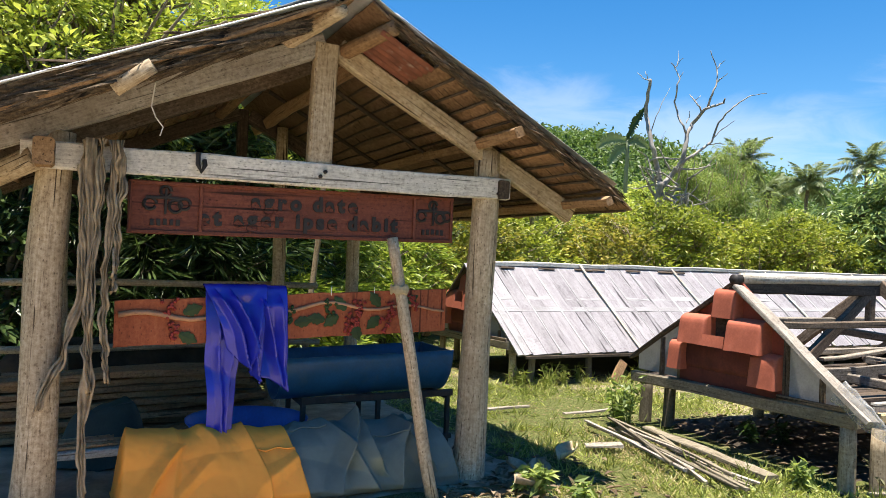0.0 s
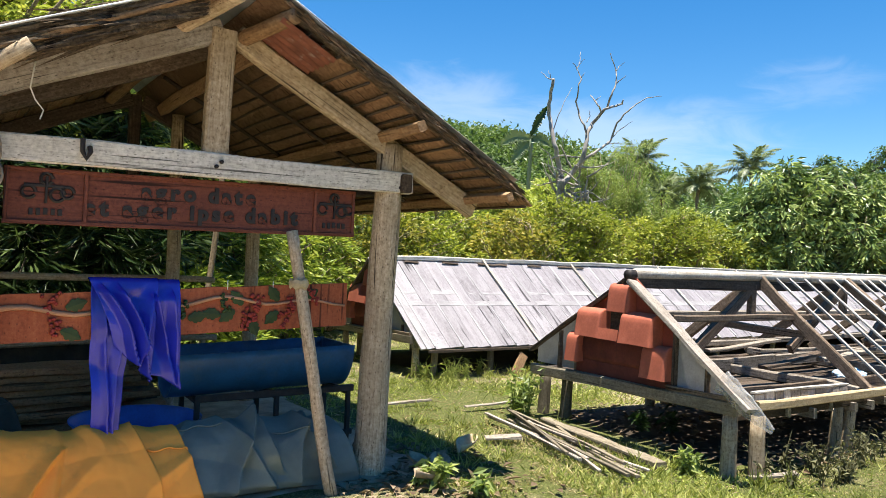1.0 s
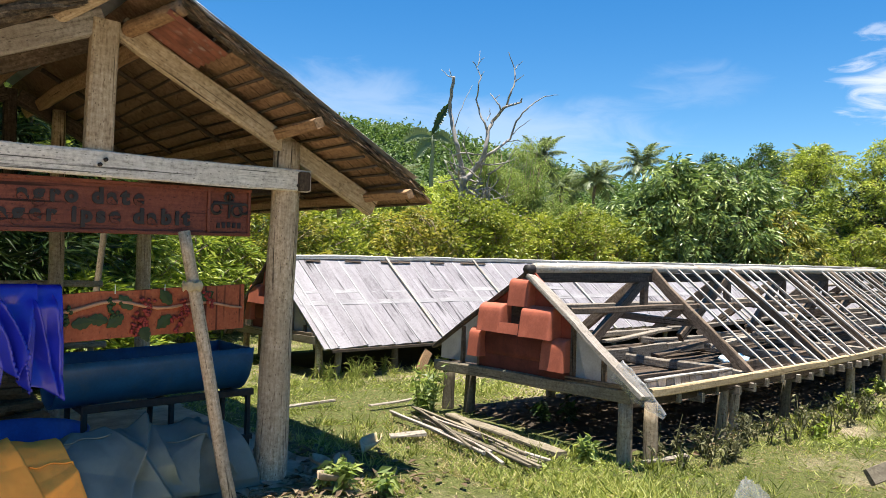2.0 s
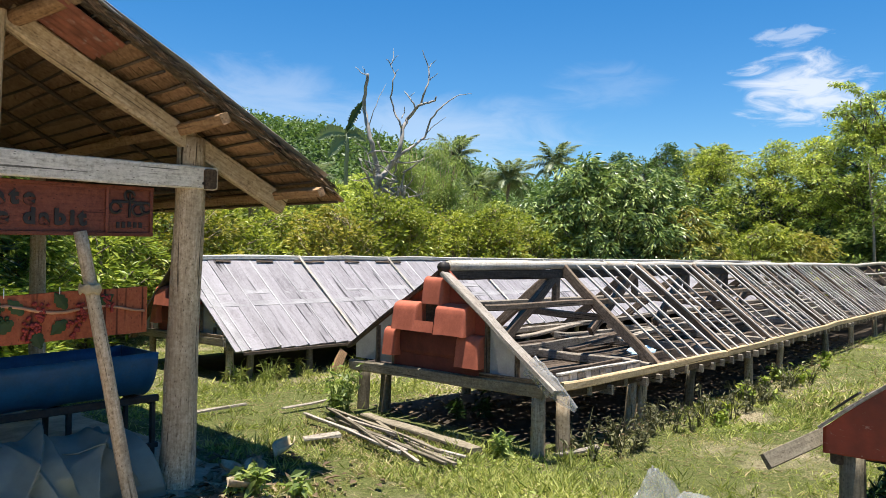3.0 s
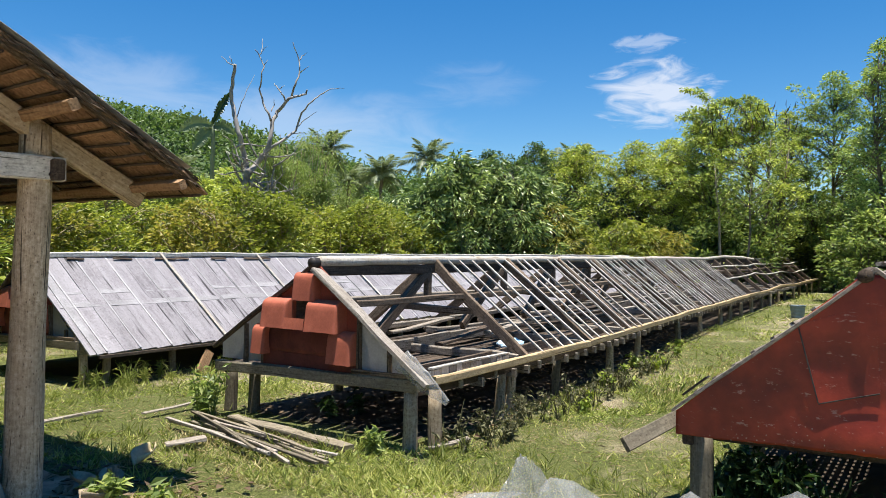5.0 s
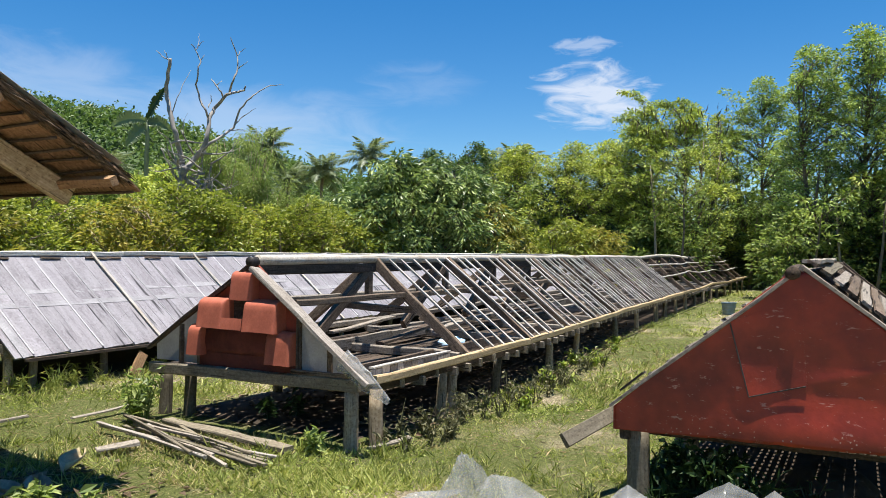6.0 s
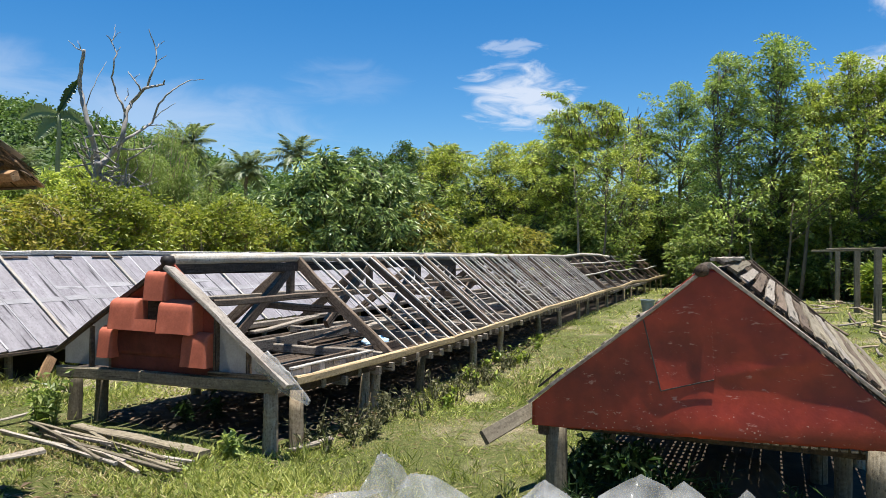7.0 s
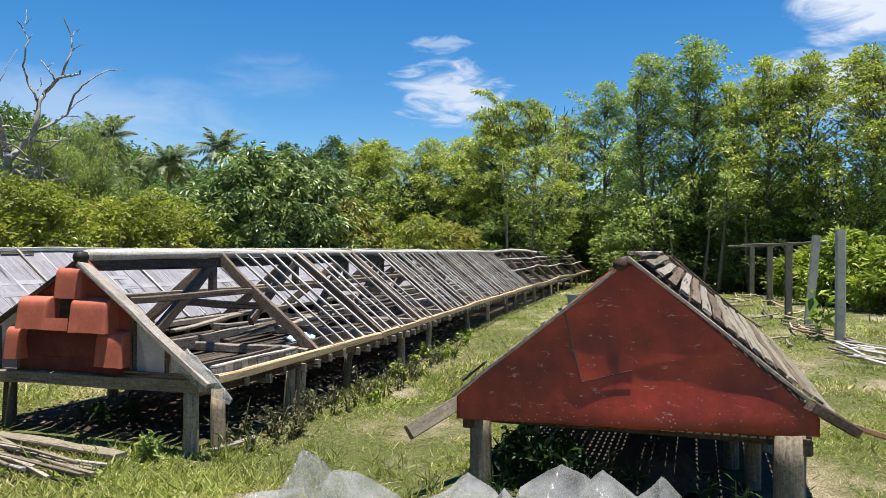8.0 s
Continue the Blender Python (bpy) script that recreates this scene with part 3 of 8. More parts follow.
def limb(bm, p, d, length, rad, depth, r, sag=0.0, split=3, twist=0.5, tips=None, sides=6, keep=0.62):
    """A limb that winds and forks into thinner ones."""
    n = 5
    pts, radii = [V(p)], [rad]
    q, dv = V(p), V(d).normalized()
    for i in range(n):
        dv = (dv + V((r.uniform(-1, 1), r.uniform(-1, 1), r.uniform(-0.6, 0.9) - sag)) * twist * 0.35).normalized()
        q = q + dv * (length / n)
        pts.append(q.copy())
        radii.append(rad * (1 - 0.45 * (i + 1) / n) if depth else max(rad * (1 - 0.85 * (i + 1) / n), 0.004))
    branch_rings(bm, pts, radii, sides)
    if tips is not None:
        tips.append(q.copy())
    if depth:
        for k in range(split):
            i = n if k == 0 else r.randint(2, n)
            a = V((r.uniform(-1, 1), r.uniform(-1, 1), r.uniform(-0.2, 0.9)))
            limb(bm, pts[i], (dv * 1.0 + a * 0.85), length * r.uniform(0.5, 0.8) * keep / 0.62, radii[i] * 0.72, depth - 1, r, sag, split, twist, tips, max(4, sides - 1), keep)

# ---- ground ----
def build_ground():
    def axis(lo, hi, step, reach):
        near = np.arange(lo, hi + 1e-6, step)
        g = [step]
        while sum(g) < reach:
            g.append(g[-1] * 1.35)
        out = np.cumsum(g)
        return np.concatenate([lo - out[::-1], near, hi + out])
    xs, ys = axis(-4, 30, 0.35, 900), axis(-9, 16, 0.35, 900)
    verts = [(x, y, ground_z(x, y) if abs(x) < 60 and abs(y) < 60 else 0.0) for x in xs for y in ys]
    ny = len(ys)
    faces = [(i * ny + j, (i + 1) * ny + j, (i + 1) * ny + j + 1, i * ny + j + 1) for i in range(len(xs) - 1) for j in range(ny - 1)]
    ob = new("ground", raw_mesh("ground", verts, faces, M_GROUND, True))
    tagged(ob, "sunlit yard of patchy yellow-green grass and bare earth", "ground", kind="structure")


def soil_patch(name, x0, x1, y0, y1, mat, label, lift=0.012, seed=0, drift=None):
    """Earth with an uneven edge, lying on the ground."""
    nx, ny = max(4, int((x1 - x0) / 0.2)), max(4, int((y1 - y0) / 0.2))

    def fun(u, v):
        e = min(u, 1 - u, v, 1 - v)
        x = x0 + (x1 - x0) * u + (0.25 * fbm(u * 9, v * 7, seed) if e < 0.01 else 0)
        y = y0 + (y1 - y0) * v + (0.18 * fbm(u * 30 + 5, v * 7, seed) if e < 0.01 else 0)
        y += drift(x) if drift else 0.0
        z = ground_z(x, y) + (lift + 0.03 * max(0, fbm(x * 2.2, y * 2.2, seed + 3))) if e > 0.01 else ground_z(x, y) - 0.03
        return (x, y, z)
    ob = new(name, mesh_of(name, sheet_bm(fun, nx, ny), mat, True))
    tagged(ob, label, "soil", kind="structure")


build_ground()
# dark patches below the beds, where their shade is put into the colour
soil_patch("soil_under_hut", 4.9, 27.0, 8.05, 10.4, M_SOIL, "soil under the boarded bed, its shade put into the dark colour", seed=2)
soil_patch("soil_under_red_bed", 4.75, 13.0, -0.75, 1.35, M_SOIL, "soil under the red-gabled bed, its shade put into the dark colour", seed=4)
def bounce_ground():
    """Pale bare earth, out of view, added to bounce sun into the shed: round the spot where one stands, in front of the
    shed and out behind.
    """
    def fun(u, v):
        az = u * 360
        c, d = math.sin(radians(az)), math.cos(radians(az))
        behind = max(0.0, -(0.75 * c + 0.66 * d)) ** 0.7
        far = 3.3 + 0.8 * fbm(c * 1.6 + 3, d * 1.6, 1.0) + 0.30 * fbm(c * 6, d * 6, 4.0) + 0.22 * noise.noise((c * 22, d * 22, 2.0)) + 0.12 * noise.noise((c * 60, d * 60, 5.0)) + 5.0 * behind * (1 + 0.35 * fbm(c * 2.5, d * 2.5, 8.0))
        front = max(0.0, 1 - (((az + 180) % 360 - 180 + 8) / 48) ** 2) if az < 60 or az > 200 else 0.0
        far += 1.15 * front ** 0.6 * (1 - 0.25 * abs(fbm(c * 5, d * 5, 2.0)))
        x, y, _ = far * v * math.sin(radians(az)), far * v * math.cos(radians(az)), 0
        return (x, y, ground_z(x, y) + (0.014 if v < 0.99 else -0.02))
    ob = new("bounce_ground", mesh_of("bounce_ground", sheet_bm(fun, 420, 26), M_BOUNCE, True))
    tagged(ob, "unseen pale earth added to bounce sunlight into the shed", "soil", kind="structure")


bounce_ground()
soil_patch("shed_floor", -1.2, 3.1, 4.35, 8.0, M_DIRT, "bare trodden earth floor of the shed", 0.02, 3)

# ---- raised beds ----
BED_X0, BED_X1 = 4.9, 35.5
BAYS = 1.62


def bend_y(x):
    """The long bed drifts sideways towards its far end."""
    s = max(x - 8.0, 0.0)
    return 1.35 * (1 - math.exp(-s * s / (s + 1) / 12))


soil_patch("soil_under_bed", 4.84, 33.5, 3.45, 5.85, M_SOIL, "bare dark soil under the raised timber bed, bed shade put into its colour", seed=1, drift=bend_y)


def wavy(x, k):
    return 0.02 * noise.noise((x * 0.55, k * 7.7, 0)) * (1 + 5.0 * min(max((x - 16) / 5, 0), 1))


def polyline(name, pts, w, h, mat, parent, seed, step=1.9, round_=False, label=""):
    """A long member made of timbers joined end to end along a line of points."""
    for i, (a, b) in enumerate(zip(pts, pts[1:])):
        if round_:
            log(name, a, b, w / 2, w / 2 * 0.9, mat, parent, seed + i, 0.006, 0.08, 7, label)
        else:
            stick(name, a, b, w, h, mat, parent, seed=seed + i, wob=0.006, label=label)


def bed_line(y, z, x0, x1, step, k=0.0):
    n = max(1, round((x1 - x0) / step))
    return [(x0 + (x1 - x0) * i / n, y + bend_y(x0 + (x1 - x0) * i / n) + wavy(x0 + (x1 - x0) * i / n, k + 3), z + wavy(x0 + (x1 - x0) * i / n, k)) for i in range(n + 1)]


def hood(v, length, d0, d1):
    """Depth and drop of a clay cap along its length: a rounded shoulder, then a flat face that leans out to its foot."""
    a = min(1.0, v / 0.4) * math.pi / 2
    return d0 + (d1 - d0) * (0.62 * math.sin(a) + 0.38 * v), length * (0.20 * (1 - math.cos(a)) + 0.80 * max(0.0, v - 0.4) / 0.6)


def barrel_tile(parent, m, w0, w1, length, d0, d1):
    """A fired-clay cap tile: a bowed face with tight round shoulders and side walls, deeper towards its foot."""
    def fun(u, v):
        d, drop = hood(v, length, d0, d1)
        w = (w0 + (w1 - w0) * v) / 2
        q = abs(u - 0.5) * 2
        e = 0.022
        if q < 0.55:
            x, y = (w - e) * q / 0.55, d
        elif q < 0.8:
            a = (q - 0.55) / 0.25 * math.pi / 2
            x, y = w - e + e * math.sin(a), d - e + e * math.cos(a)
        else:
            x, y = w, (d - e) * (1 - (q - 0.8) / 0.2)
        return (math.copysign(x, u - 0.5), -y, -drop + 0.004 * noise.noise((x * 9, v * 4, w * 30)))
    return part("clay_tile", sheet_bm(fun, 24, 10), M_TILE, parent, "", m, smooth=True)


def gable_front(bed, x, yc, zb, top=1.44, low=0.69):
    """The gable end that faces -x: clay cap tiles in three tiers on a red board, pale panels on either side, and a sill beam."""
    half = 1.22
    foot = zb + 0.09

    def z_at(y):
        return top - (0.0 if y > yc else min(0.06, (yc - y) * 0.6)) - abs(y - yc) * (top - low) / (1.20 if y > yc else 1.10)

    def tri(y0, y1):
        """A board cut to the slope between y0 and y1."""
        bm = bmesh.new()
        ys = [y0, y1] if (y0 - yc) * (y1 - yc) >= 0 else [y0, yc, y1]
        low = [(y, foot) for y in (ys[0], ys[-1])]
        prof = low[:1] + [(y, max(z_at(y), foot + 0.001)) for y in ys] + low[1:]
        a = [bm.verts.new((x, y, z)) for y, z in prof]
        b = [bm.verts.new((x + 0.02, y, z)) for y, z in prof]
        bm.faces.new(a)
        bm.faces.new(b[::-1])
        for i in range(len(a)):
            j = (i + 1) % len(a)
            bm.faces.new((a[i], b[i], b[j], a[j]))
        bmesh.ops.recalc_face_normals(bm, faces=bm.faces[:])
        return bm
    part("red_backing", tri(yc + 0.63, yc - 0.47), M_TILEBACK, bed, "red oxide painted backing board")
    for a, b in ((yc + 1.20, yc + 0.865), (yc + 0.86, yc + 0.635), (yc - 0.475, yc - 0.80), (yc - 0.805, yc - 1.06)):
        part("side_panel", tri(a, b), M_PANEL, bed, "whitewashed stained panel")
    for y, w in ((yc + 0.64, 0.035), (yc + 0.86, 0.05), (yc - 0.485, 0.055), (yc - 0.80, 0.045), (yc - 1.03, 0.06)):
        stick("stud", (x - 0.016, y, zb + 0.05), (x - 0.016, y, z_at(y) - 0.02), w, 0.03, M_OLD, bed, seed=int(y * 90), wob=0.008)
    stick("sill_beam", (x - 0.03, yc + 1.24, zb + 0.022), (x - 0.03, yc - 1.09, zb + 0.055), 0.075, 0.10, M_POSTD, bed, seed=3, wob=0.010, label="weathered sill beam with peeling stain")
    stick("sill_batten", (x - 0.05, yc - 0.44, zb + 0.118), (x - 0.05, yc - 1.05, zb + 0.125), 0.03, 0.035, M_OLD, bed, seed=4)

    # tiers of cap tiles, tilted outwards at the foot
    def tile(y, z, w0, w1, ln, d0=0.035, d1=0.095):
        barrel_tile(bed, Matrix.Translation((x, y, z)) @ pose(0, 0, 0, 0, 0, -90), w0, w1, ln, d0, d1)
    tile(yc + 0.085, zb + 0.915, 0.235, 0.255, 0.245, 0.02, 0.105)
    tile(yc + 0.395, zb + 0.685, 0.285, 0.300, 0.255, 0.03, 0.16)
    tile(yc - 0.160, zb + 0.685, 0.345, 0.360, 0.265, 0.03, 0.16)
    tile(yc + 0.625, zb + 0.44, 0.155, 0.165, 0.26, 0.02, 0.12)
    tile(yc - 0.345, zb + 0.435, 0.25, 0.265, 0.27, 0.03, 0.14)
    # recess between the two middle caps, its shadow made by a dark board, with a clay lip along its foot
    part("dark_hollow", plank_bm(0.20, 0.19, 0.006, 2, 0.0), M_DARKW, bed, "dark board laid as the shade of the gap between the clay caps", along((x - 0.006, yc + 0.235, zb + 0.565), (x - 0.006, yc + 0.01, zb + 0.565), (-1, 0, 0)))

    def lip(u, v):
        d, drop = hood(0.72 + 0.28 * v, 0.258, 0.03, 0.157)
        return (x - d + 0.006 * math.sin(math.pi * u), yc + 0.25 - 0.235 * u, zb + 0.685 - drop)
    part("clay_tile", sheet_bm(lip, 10, 5), M_TILE, bed, smooth=True)

    # the wide curved red board below, set back, with the caps' shade put into its colour
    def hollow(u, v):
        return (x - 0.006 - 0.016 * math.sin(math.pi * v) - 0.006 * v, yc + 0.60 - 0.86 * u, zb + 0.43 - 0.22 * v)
    part("hollow_board", sheet_bm(hollow, 8, 6, 0.012), M_TILESHADE, bed, smooth=True)
    stick("lower_red_board", (x - 0.016, yc + 0.63, zb + 0.15), (x - 0.016, yc - 0.47, zb + 0.15), 0.12, 0.02, M_TILESHADE, bed, up=(1, 0, 0), seed=8)


def rr_post(k):
    return (M_POST, M_POSTD, M_POST)[k * 7 % 3]


def bed_posts(bed, y0, y1, xs, zb, seed):
    for i, x in enumerate(xs):
        for y, s in ((y0, 0), (y1, 9)):
            r = random.Random(seed + i * 3 + s)
            yy = y + bend_y(x) * (y0 < 5)
            log("post", (x + r.uniform(-0.05, 0.05), yy + r.uniform(-0.04, 0.04), -0.15), (x + r.uniform(-0.03, 0.03), yy, zb - 0.02), 0.050 + r.uniform(-0.008, 0.010), 0.045, rr_post(seed + i + s), bed, seed + i + s, 0.012, 0.07, 9)


def build_open_bed():
    bed = thing("raised_bed", (BED_X0, 4.55, 0), "long raised timber bed with skeleton roof and clay-tiled gable", "raised bed", "raised beds in the yard")
    zb, yc, zr = 0.455, 4.50, 1.45
    y0, y1 = 3.46, 5.66
    gable_front(bed, BED_X0, yc, zb)
    xs = [6.38, 6.62, 7.63, 9.42, 10.85, 13.5, 15.5, 17.6, 18.9, 20.3, 21.8, 23.4, 25.0, 26.6, 28.2, 30.0, 31.8, 33.6, 35.3]
    bed_posts(bed, y0 + 0.08, y1 - 0.08, xs, zb, 11)
    for k, (px, py) in enumerate(((4.87, 3.48), (5.02, 3.34), (5.08, 5.80), (5.16, 5.55))):
        log("post", (px, py, -0.15), (px + 0.02, py + 0.01, zb + 0.01), 0.062, 0.055, M_POST if k < 2 else M_POSTD, bed, 70 + k, 0.012, 0.07, 10)
    # edge rails, ridge
    polyline("edge_rail", bed_line(y0 - 0.10, zb + 0.075, BED_X0 + 0.12, BED_X1, 3.2, 1), 0.055, 0.066, M_PALE, bed, 31, label="pale newer edge rail")
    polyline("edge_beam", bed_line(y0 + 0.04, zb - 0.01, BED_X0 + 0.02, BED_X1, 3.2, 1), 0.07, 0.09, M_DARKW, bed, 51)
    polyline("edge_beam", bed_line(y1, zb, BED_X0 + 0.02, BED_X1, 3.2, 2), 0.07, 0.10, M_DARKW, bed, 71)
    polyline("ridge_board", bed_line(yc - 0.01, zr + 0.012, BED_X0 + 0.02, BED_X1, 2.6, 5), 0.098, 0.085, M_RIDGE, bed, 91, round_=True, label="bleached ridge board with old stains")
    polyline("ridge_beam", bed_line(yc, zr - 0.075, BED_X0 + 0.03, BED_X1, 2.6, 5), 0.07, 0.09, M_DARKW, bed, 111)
    # barge boards at the gable
    x = BED_X0 - 0.02
    stick("barge_board", (x - 0.03, yc - 0.03, zr - 0.055), (x - 0.094, 3.24, zb + 0.088), 0.125, 0.035, M_BARGE, bed, up=(0, 1, 1), seed=5, wob=0.008, label="silver-grey barge board wrapped in plastic at its foot")
    stick("barge_board", (x, yc + 0.05, zr - 0.04), (x - 0.03, 5.76, 0.655), 0.06, 0.03, M_DARKW, bed, up=(0, -1, 1), seed=6, wob=0.008)
    log("ridge_knob", (x - 0.045, yc + 0.01, zr - 0.002), (x + 0.035, yc + 0.01, zr + 0.0), 0.044, 0.044, M_LETTER, bed, 4, 0.0, 0.1, 9, "black ridge end")
    # rafters and trusses
    i = 0
    xr = BED_X0 + 1.72
    while xr < BED_X1 - 0.2:
        b = bend_y(xr)
        r = random.Random(i)
        j = r.uniform(-0.06, 0.06)
        stick("rafter", (xr + j, yc + b, zr + 0.0), (xr + r.uniform(-0.05, 0.05), y0 - 0.05 + b, zb + 0.06), 0.055, 0.10, M_OLD, bed, up=(0, 1, 1), seed=200 + i, wob=0.01)
        stick("rafter", (xr + j, yc + b, zr + 0.0), (xr + r.uniform(-0.05, 0.05), y1 + 0.05 + b, zb + 0.06), 0.055, 0.10, M_OLD, bed, up=(0, -1, 1), seed=300 + i, wob=0.01)
        stick("king_post", (xr - 0.06, yc + b, zr - 0.40), (xr - 0.06, yc + b, zr - 0.06), 0.07, 0.07, M_OLD, bed, seed=400 + i)
        stick("brace", (xr - 0.10, yc + b, zr - 0.10), (xr - 0.95 + j, yc + 0.02 + b, zb + 0.28), 0.06, 0.10, M_OLD, bed, seed=500 + i, wob=0.012)
        stick("cross_tie", (xr, y0 + b, zb + 0.07), (xr, y1 + b, zb + 0.09), 0.08, 0.09, M_GREY, bed, seed=600 + i, wob=0.012)
        if i % 2 == 0:
            stick("collar", (xr + 0.05, yc - 0.52 + b, zb + 0.50), (xr + 0.05, yc + 0.55 + b, zb + 0.52), 0.05, 0.07, M_OLD, bed, seed=640 + i, wob=0.012)
        xr += BAYS
        i += 1
    polyline("purlin", bed_line(yc - 0.37, zr - 0.35, BED_X0 + 0.05, BED_X1, 2.8, 8), 0.07, 0.055, M_OLD, bed, 130)
    polyline("purlin", bed_line(yc + 0.42, zr - 0.38, BED_X0 + 0.05, BED_X1, 2.8, 9), 0.07, 0.055, M_GREY, bed, 150)
    polyline("purlin", bed_line(yc + 0.80, zr - 0.74, BED_X0 + 0.05, BED_X1, 2.8, 10), 0.07, 0.055, M_GREY, bed, 170)
    polyline("inner_curb", bed_line(y0 + 0.30, zb + 0.075, BED_X0 + 0.10, BED_X1, 2.0, 11), 0.03, 0.10, M_OLD, bed, 190)
    # short upright boards behind the rail in the first bay, capped by a thin strip
    rq = random.Random(77)
    xe = BED_X0 + 0.16
    while xe < 6.30:
        w = rq.uniform(0.09, 0.15)
        ze = zb + 0.155 + rq.uniform(-0.012, 0.008)
        stick("edge_board", (xe + w / 2, y0 - 0.045 + rq.uniform(-0.006, 0.006), zb + 0.03), (xe + w / 2, y0 - 0.035, ze), 0.024, w, rq.choice((M_BATTEN, M_GREY, M_BARGE)), bed, up=(1, 0, 0), seed=1300 + int(xe * 20), wob=0.004)
        xe += w + 0.006
    stick("capping", (BED_X0 + 0.16, y0 - 0.030, zb + 0.168), (6.34, y0 - 0.025, zb + 0.166), 0.05, 0.014, M_BATTEN, bed, seed=1390, wob=0.005)
    polyline("inner_curb", bed_line(yc + 0.25, zb + 0.12, BED_X0 + 0.10, BED_X1, 2.3, 12), 0.04, 0.12, M_GREY, bed, 230)
    # thin bleached battens on the slope, missing in the first bay and here and there
    xb, k = 6.86, 0
    rr = random.Random(5)
    while xb < 20.2:
        if rr.random() > 0.08 and abs((xb - BED_X0 - 1.72) % BAYS) > 0.06:
            b = bend_y(xb)
            stick("batten", (xb + rr.uniform(-0.03, 0.03), yc - 0.03 + b, zr + 0.015), (xb + rr.uniform(-0.05, 0.05) + 0.02, y0 - 0.11 + b, zb + 0.11 + rr.uniform(0, 0.01)), 0.029, 0.02, M_BATTEN, bed, up=(0, 1, 1), seed=700 + k, wob=0.004, bow=rr.uniform(-0.02, 0.02))
        xb += 0.262
        k += 1
    # towards the far end wavy sticks run lengthwise
    for q, f in enumerate((0.30, 0.62)):
        yy, zz = yc + (y0 - 0.05 - yc) * f, zr + (zb + 0.08 - zr) * f
        polyline("long_batten", bed_line(yy, zz + 0.07, 19.9, BED_X1, 1.6, 20 + q), 0.05, 0.03, M_BATTEN, bed, 800 + q * 20, round_=True)
    for q, f in enumerate((0.3, 0.7)):
        yy, zz = yc + (y1 + 0.05 - yc) * f, zr + (zb + 0.08 - zr) * f
        polyline("long_batten", bed_line(yy, zz + 0.05, 12.0, BED_X1, 1.6, 30 + q), 0.05, 0.03, M_GREY, bed, 900 + q * 20, round_=True)
    # loose timbers on the deck
    rr = random.Random(12)
    for k in range(26):
        xx = rr.uniform(5.6, 20)
        yy = rr.uniform(3.9, 5.4) + bend_y(xx)
        a = rr.uniform(-0.5, 0.5)
        ln = rr.uniform(0.5, 1.0)
        z = zb + 0.16 + rr.uniform(0, 0.05)
        stick("loose_board", (xx - ln * math.cos(a), yy - 0.4 * ln * math.sin(a), z), (xx + ln * math.cos(a), yy + 0.4 * ln * math.sin(a), z + rr.uniform(-0.04, 0.08)), 0.09, 0.03, rr.choice((M_GREY, M_DARKW, M_GREY)), bed, seed=950 + k, wob=0.01)
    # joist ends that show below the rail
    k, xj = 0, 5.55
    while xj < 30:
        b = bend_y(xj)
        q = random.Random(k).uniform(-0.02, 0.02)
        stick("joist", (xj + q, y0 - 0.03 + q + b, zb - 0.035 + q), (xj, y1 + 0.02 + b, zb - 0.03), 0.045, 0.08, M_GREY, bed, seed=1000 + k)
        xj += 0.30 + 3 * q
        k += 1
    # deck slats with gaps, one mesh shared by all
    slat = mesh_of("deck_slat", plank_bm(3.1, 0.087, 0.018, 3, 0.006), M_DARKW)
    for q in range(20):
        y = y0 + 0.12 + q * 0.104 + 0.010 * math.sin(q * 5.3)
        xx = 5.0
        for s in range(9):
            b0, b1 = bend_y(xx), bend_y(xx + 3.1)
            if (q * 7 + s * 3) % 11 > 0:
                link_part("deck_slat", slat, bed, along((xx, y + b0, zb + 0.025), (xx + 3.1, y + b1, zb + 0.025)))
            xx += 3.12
    # narrow slats across below the deck, added to break the sun into flecks
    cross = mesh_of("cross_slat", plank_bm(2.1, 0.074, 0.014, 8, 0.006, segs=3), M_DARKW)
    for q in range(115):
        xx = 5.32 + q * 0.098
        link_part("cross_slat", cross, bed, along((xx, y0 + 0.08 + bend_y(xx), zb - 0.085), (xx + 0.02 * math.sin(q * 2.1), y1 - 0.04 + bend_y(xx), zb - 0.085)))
    # plastic film round the foot of the barge board
    def film(u, v):
        a = u * 2 * math.pi
        out = (0.088 - 0.062 * v ** 2.2) * (1 + 0.10 * math.sin(a * 5 + v * 4) + 0.22 * fbm(u * 4, v * 5))
        y, z = 3.50 - 0.42 * v - 0.57 * out * math.sin(a), zb + 0.265 - 0.285 * v + 0.82 * out * math.sin(a)
        return (x - 0.095 - (0.040 - 0.028 * v) * math.cos(a) - 0.012 * noise.noise((u * 7, v * 7, 2.0)), y, z)
    part("plastic_wrap", sheet_bm(film, 30, 16), M_FILM, bed, "clear plastic wrap", smooth=True)


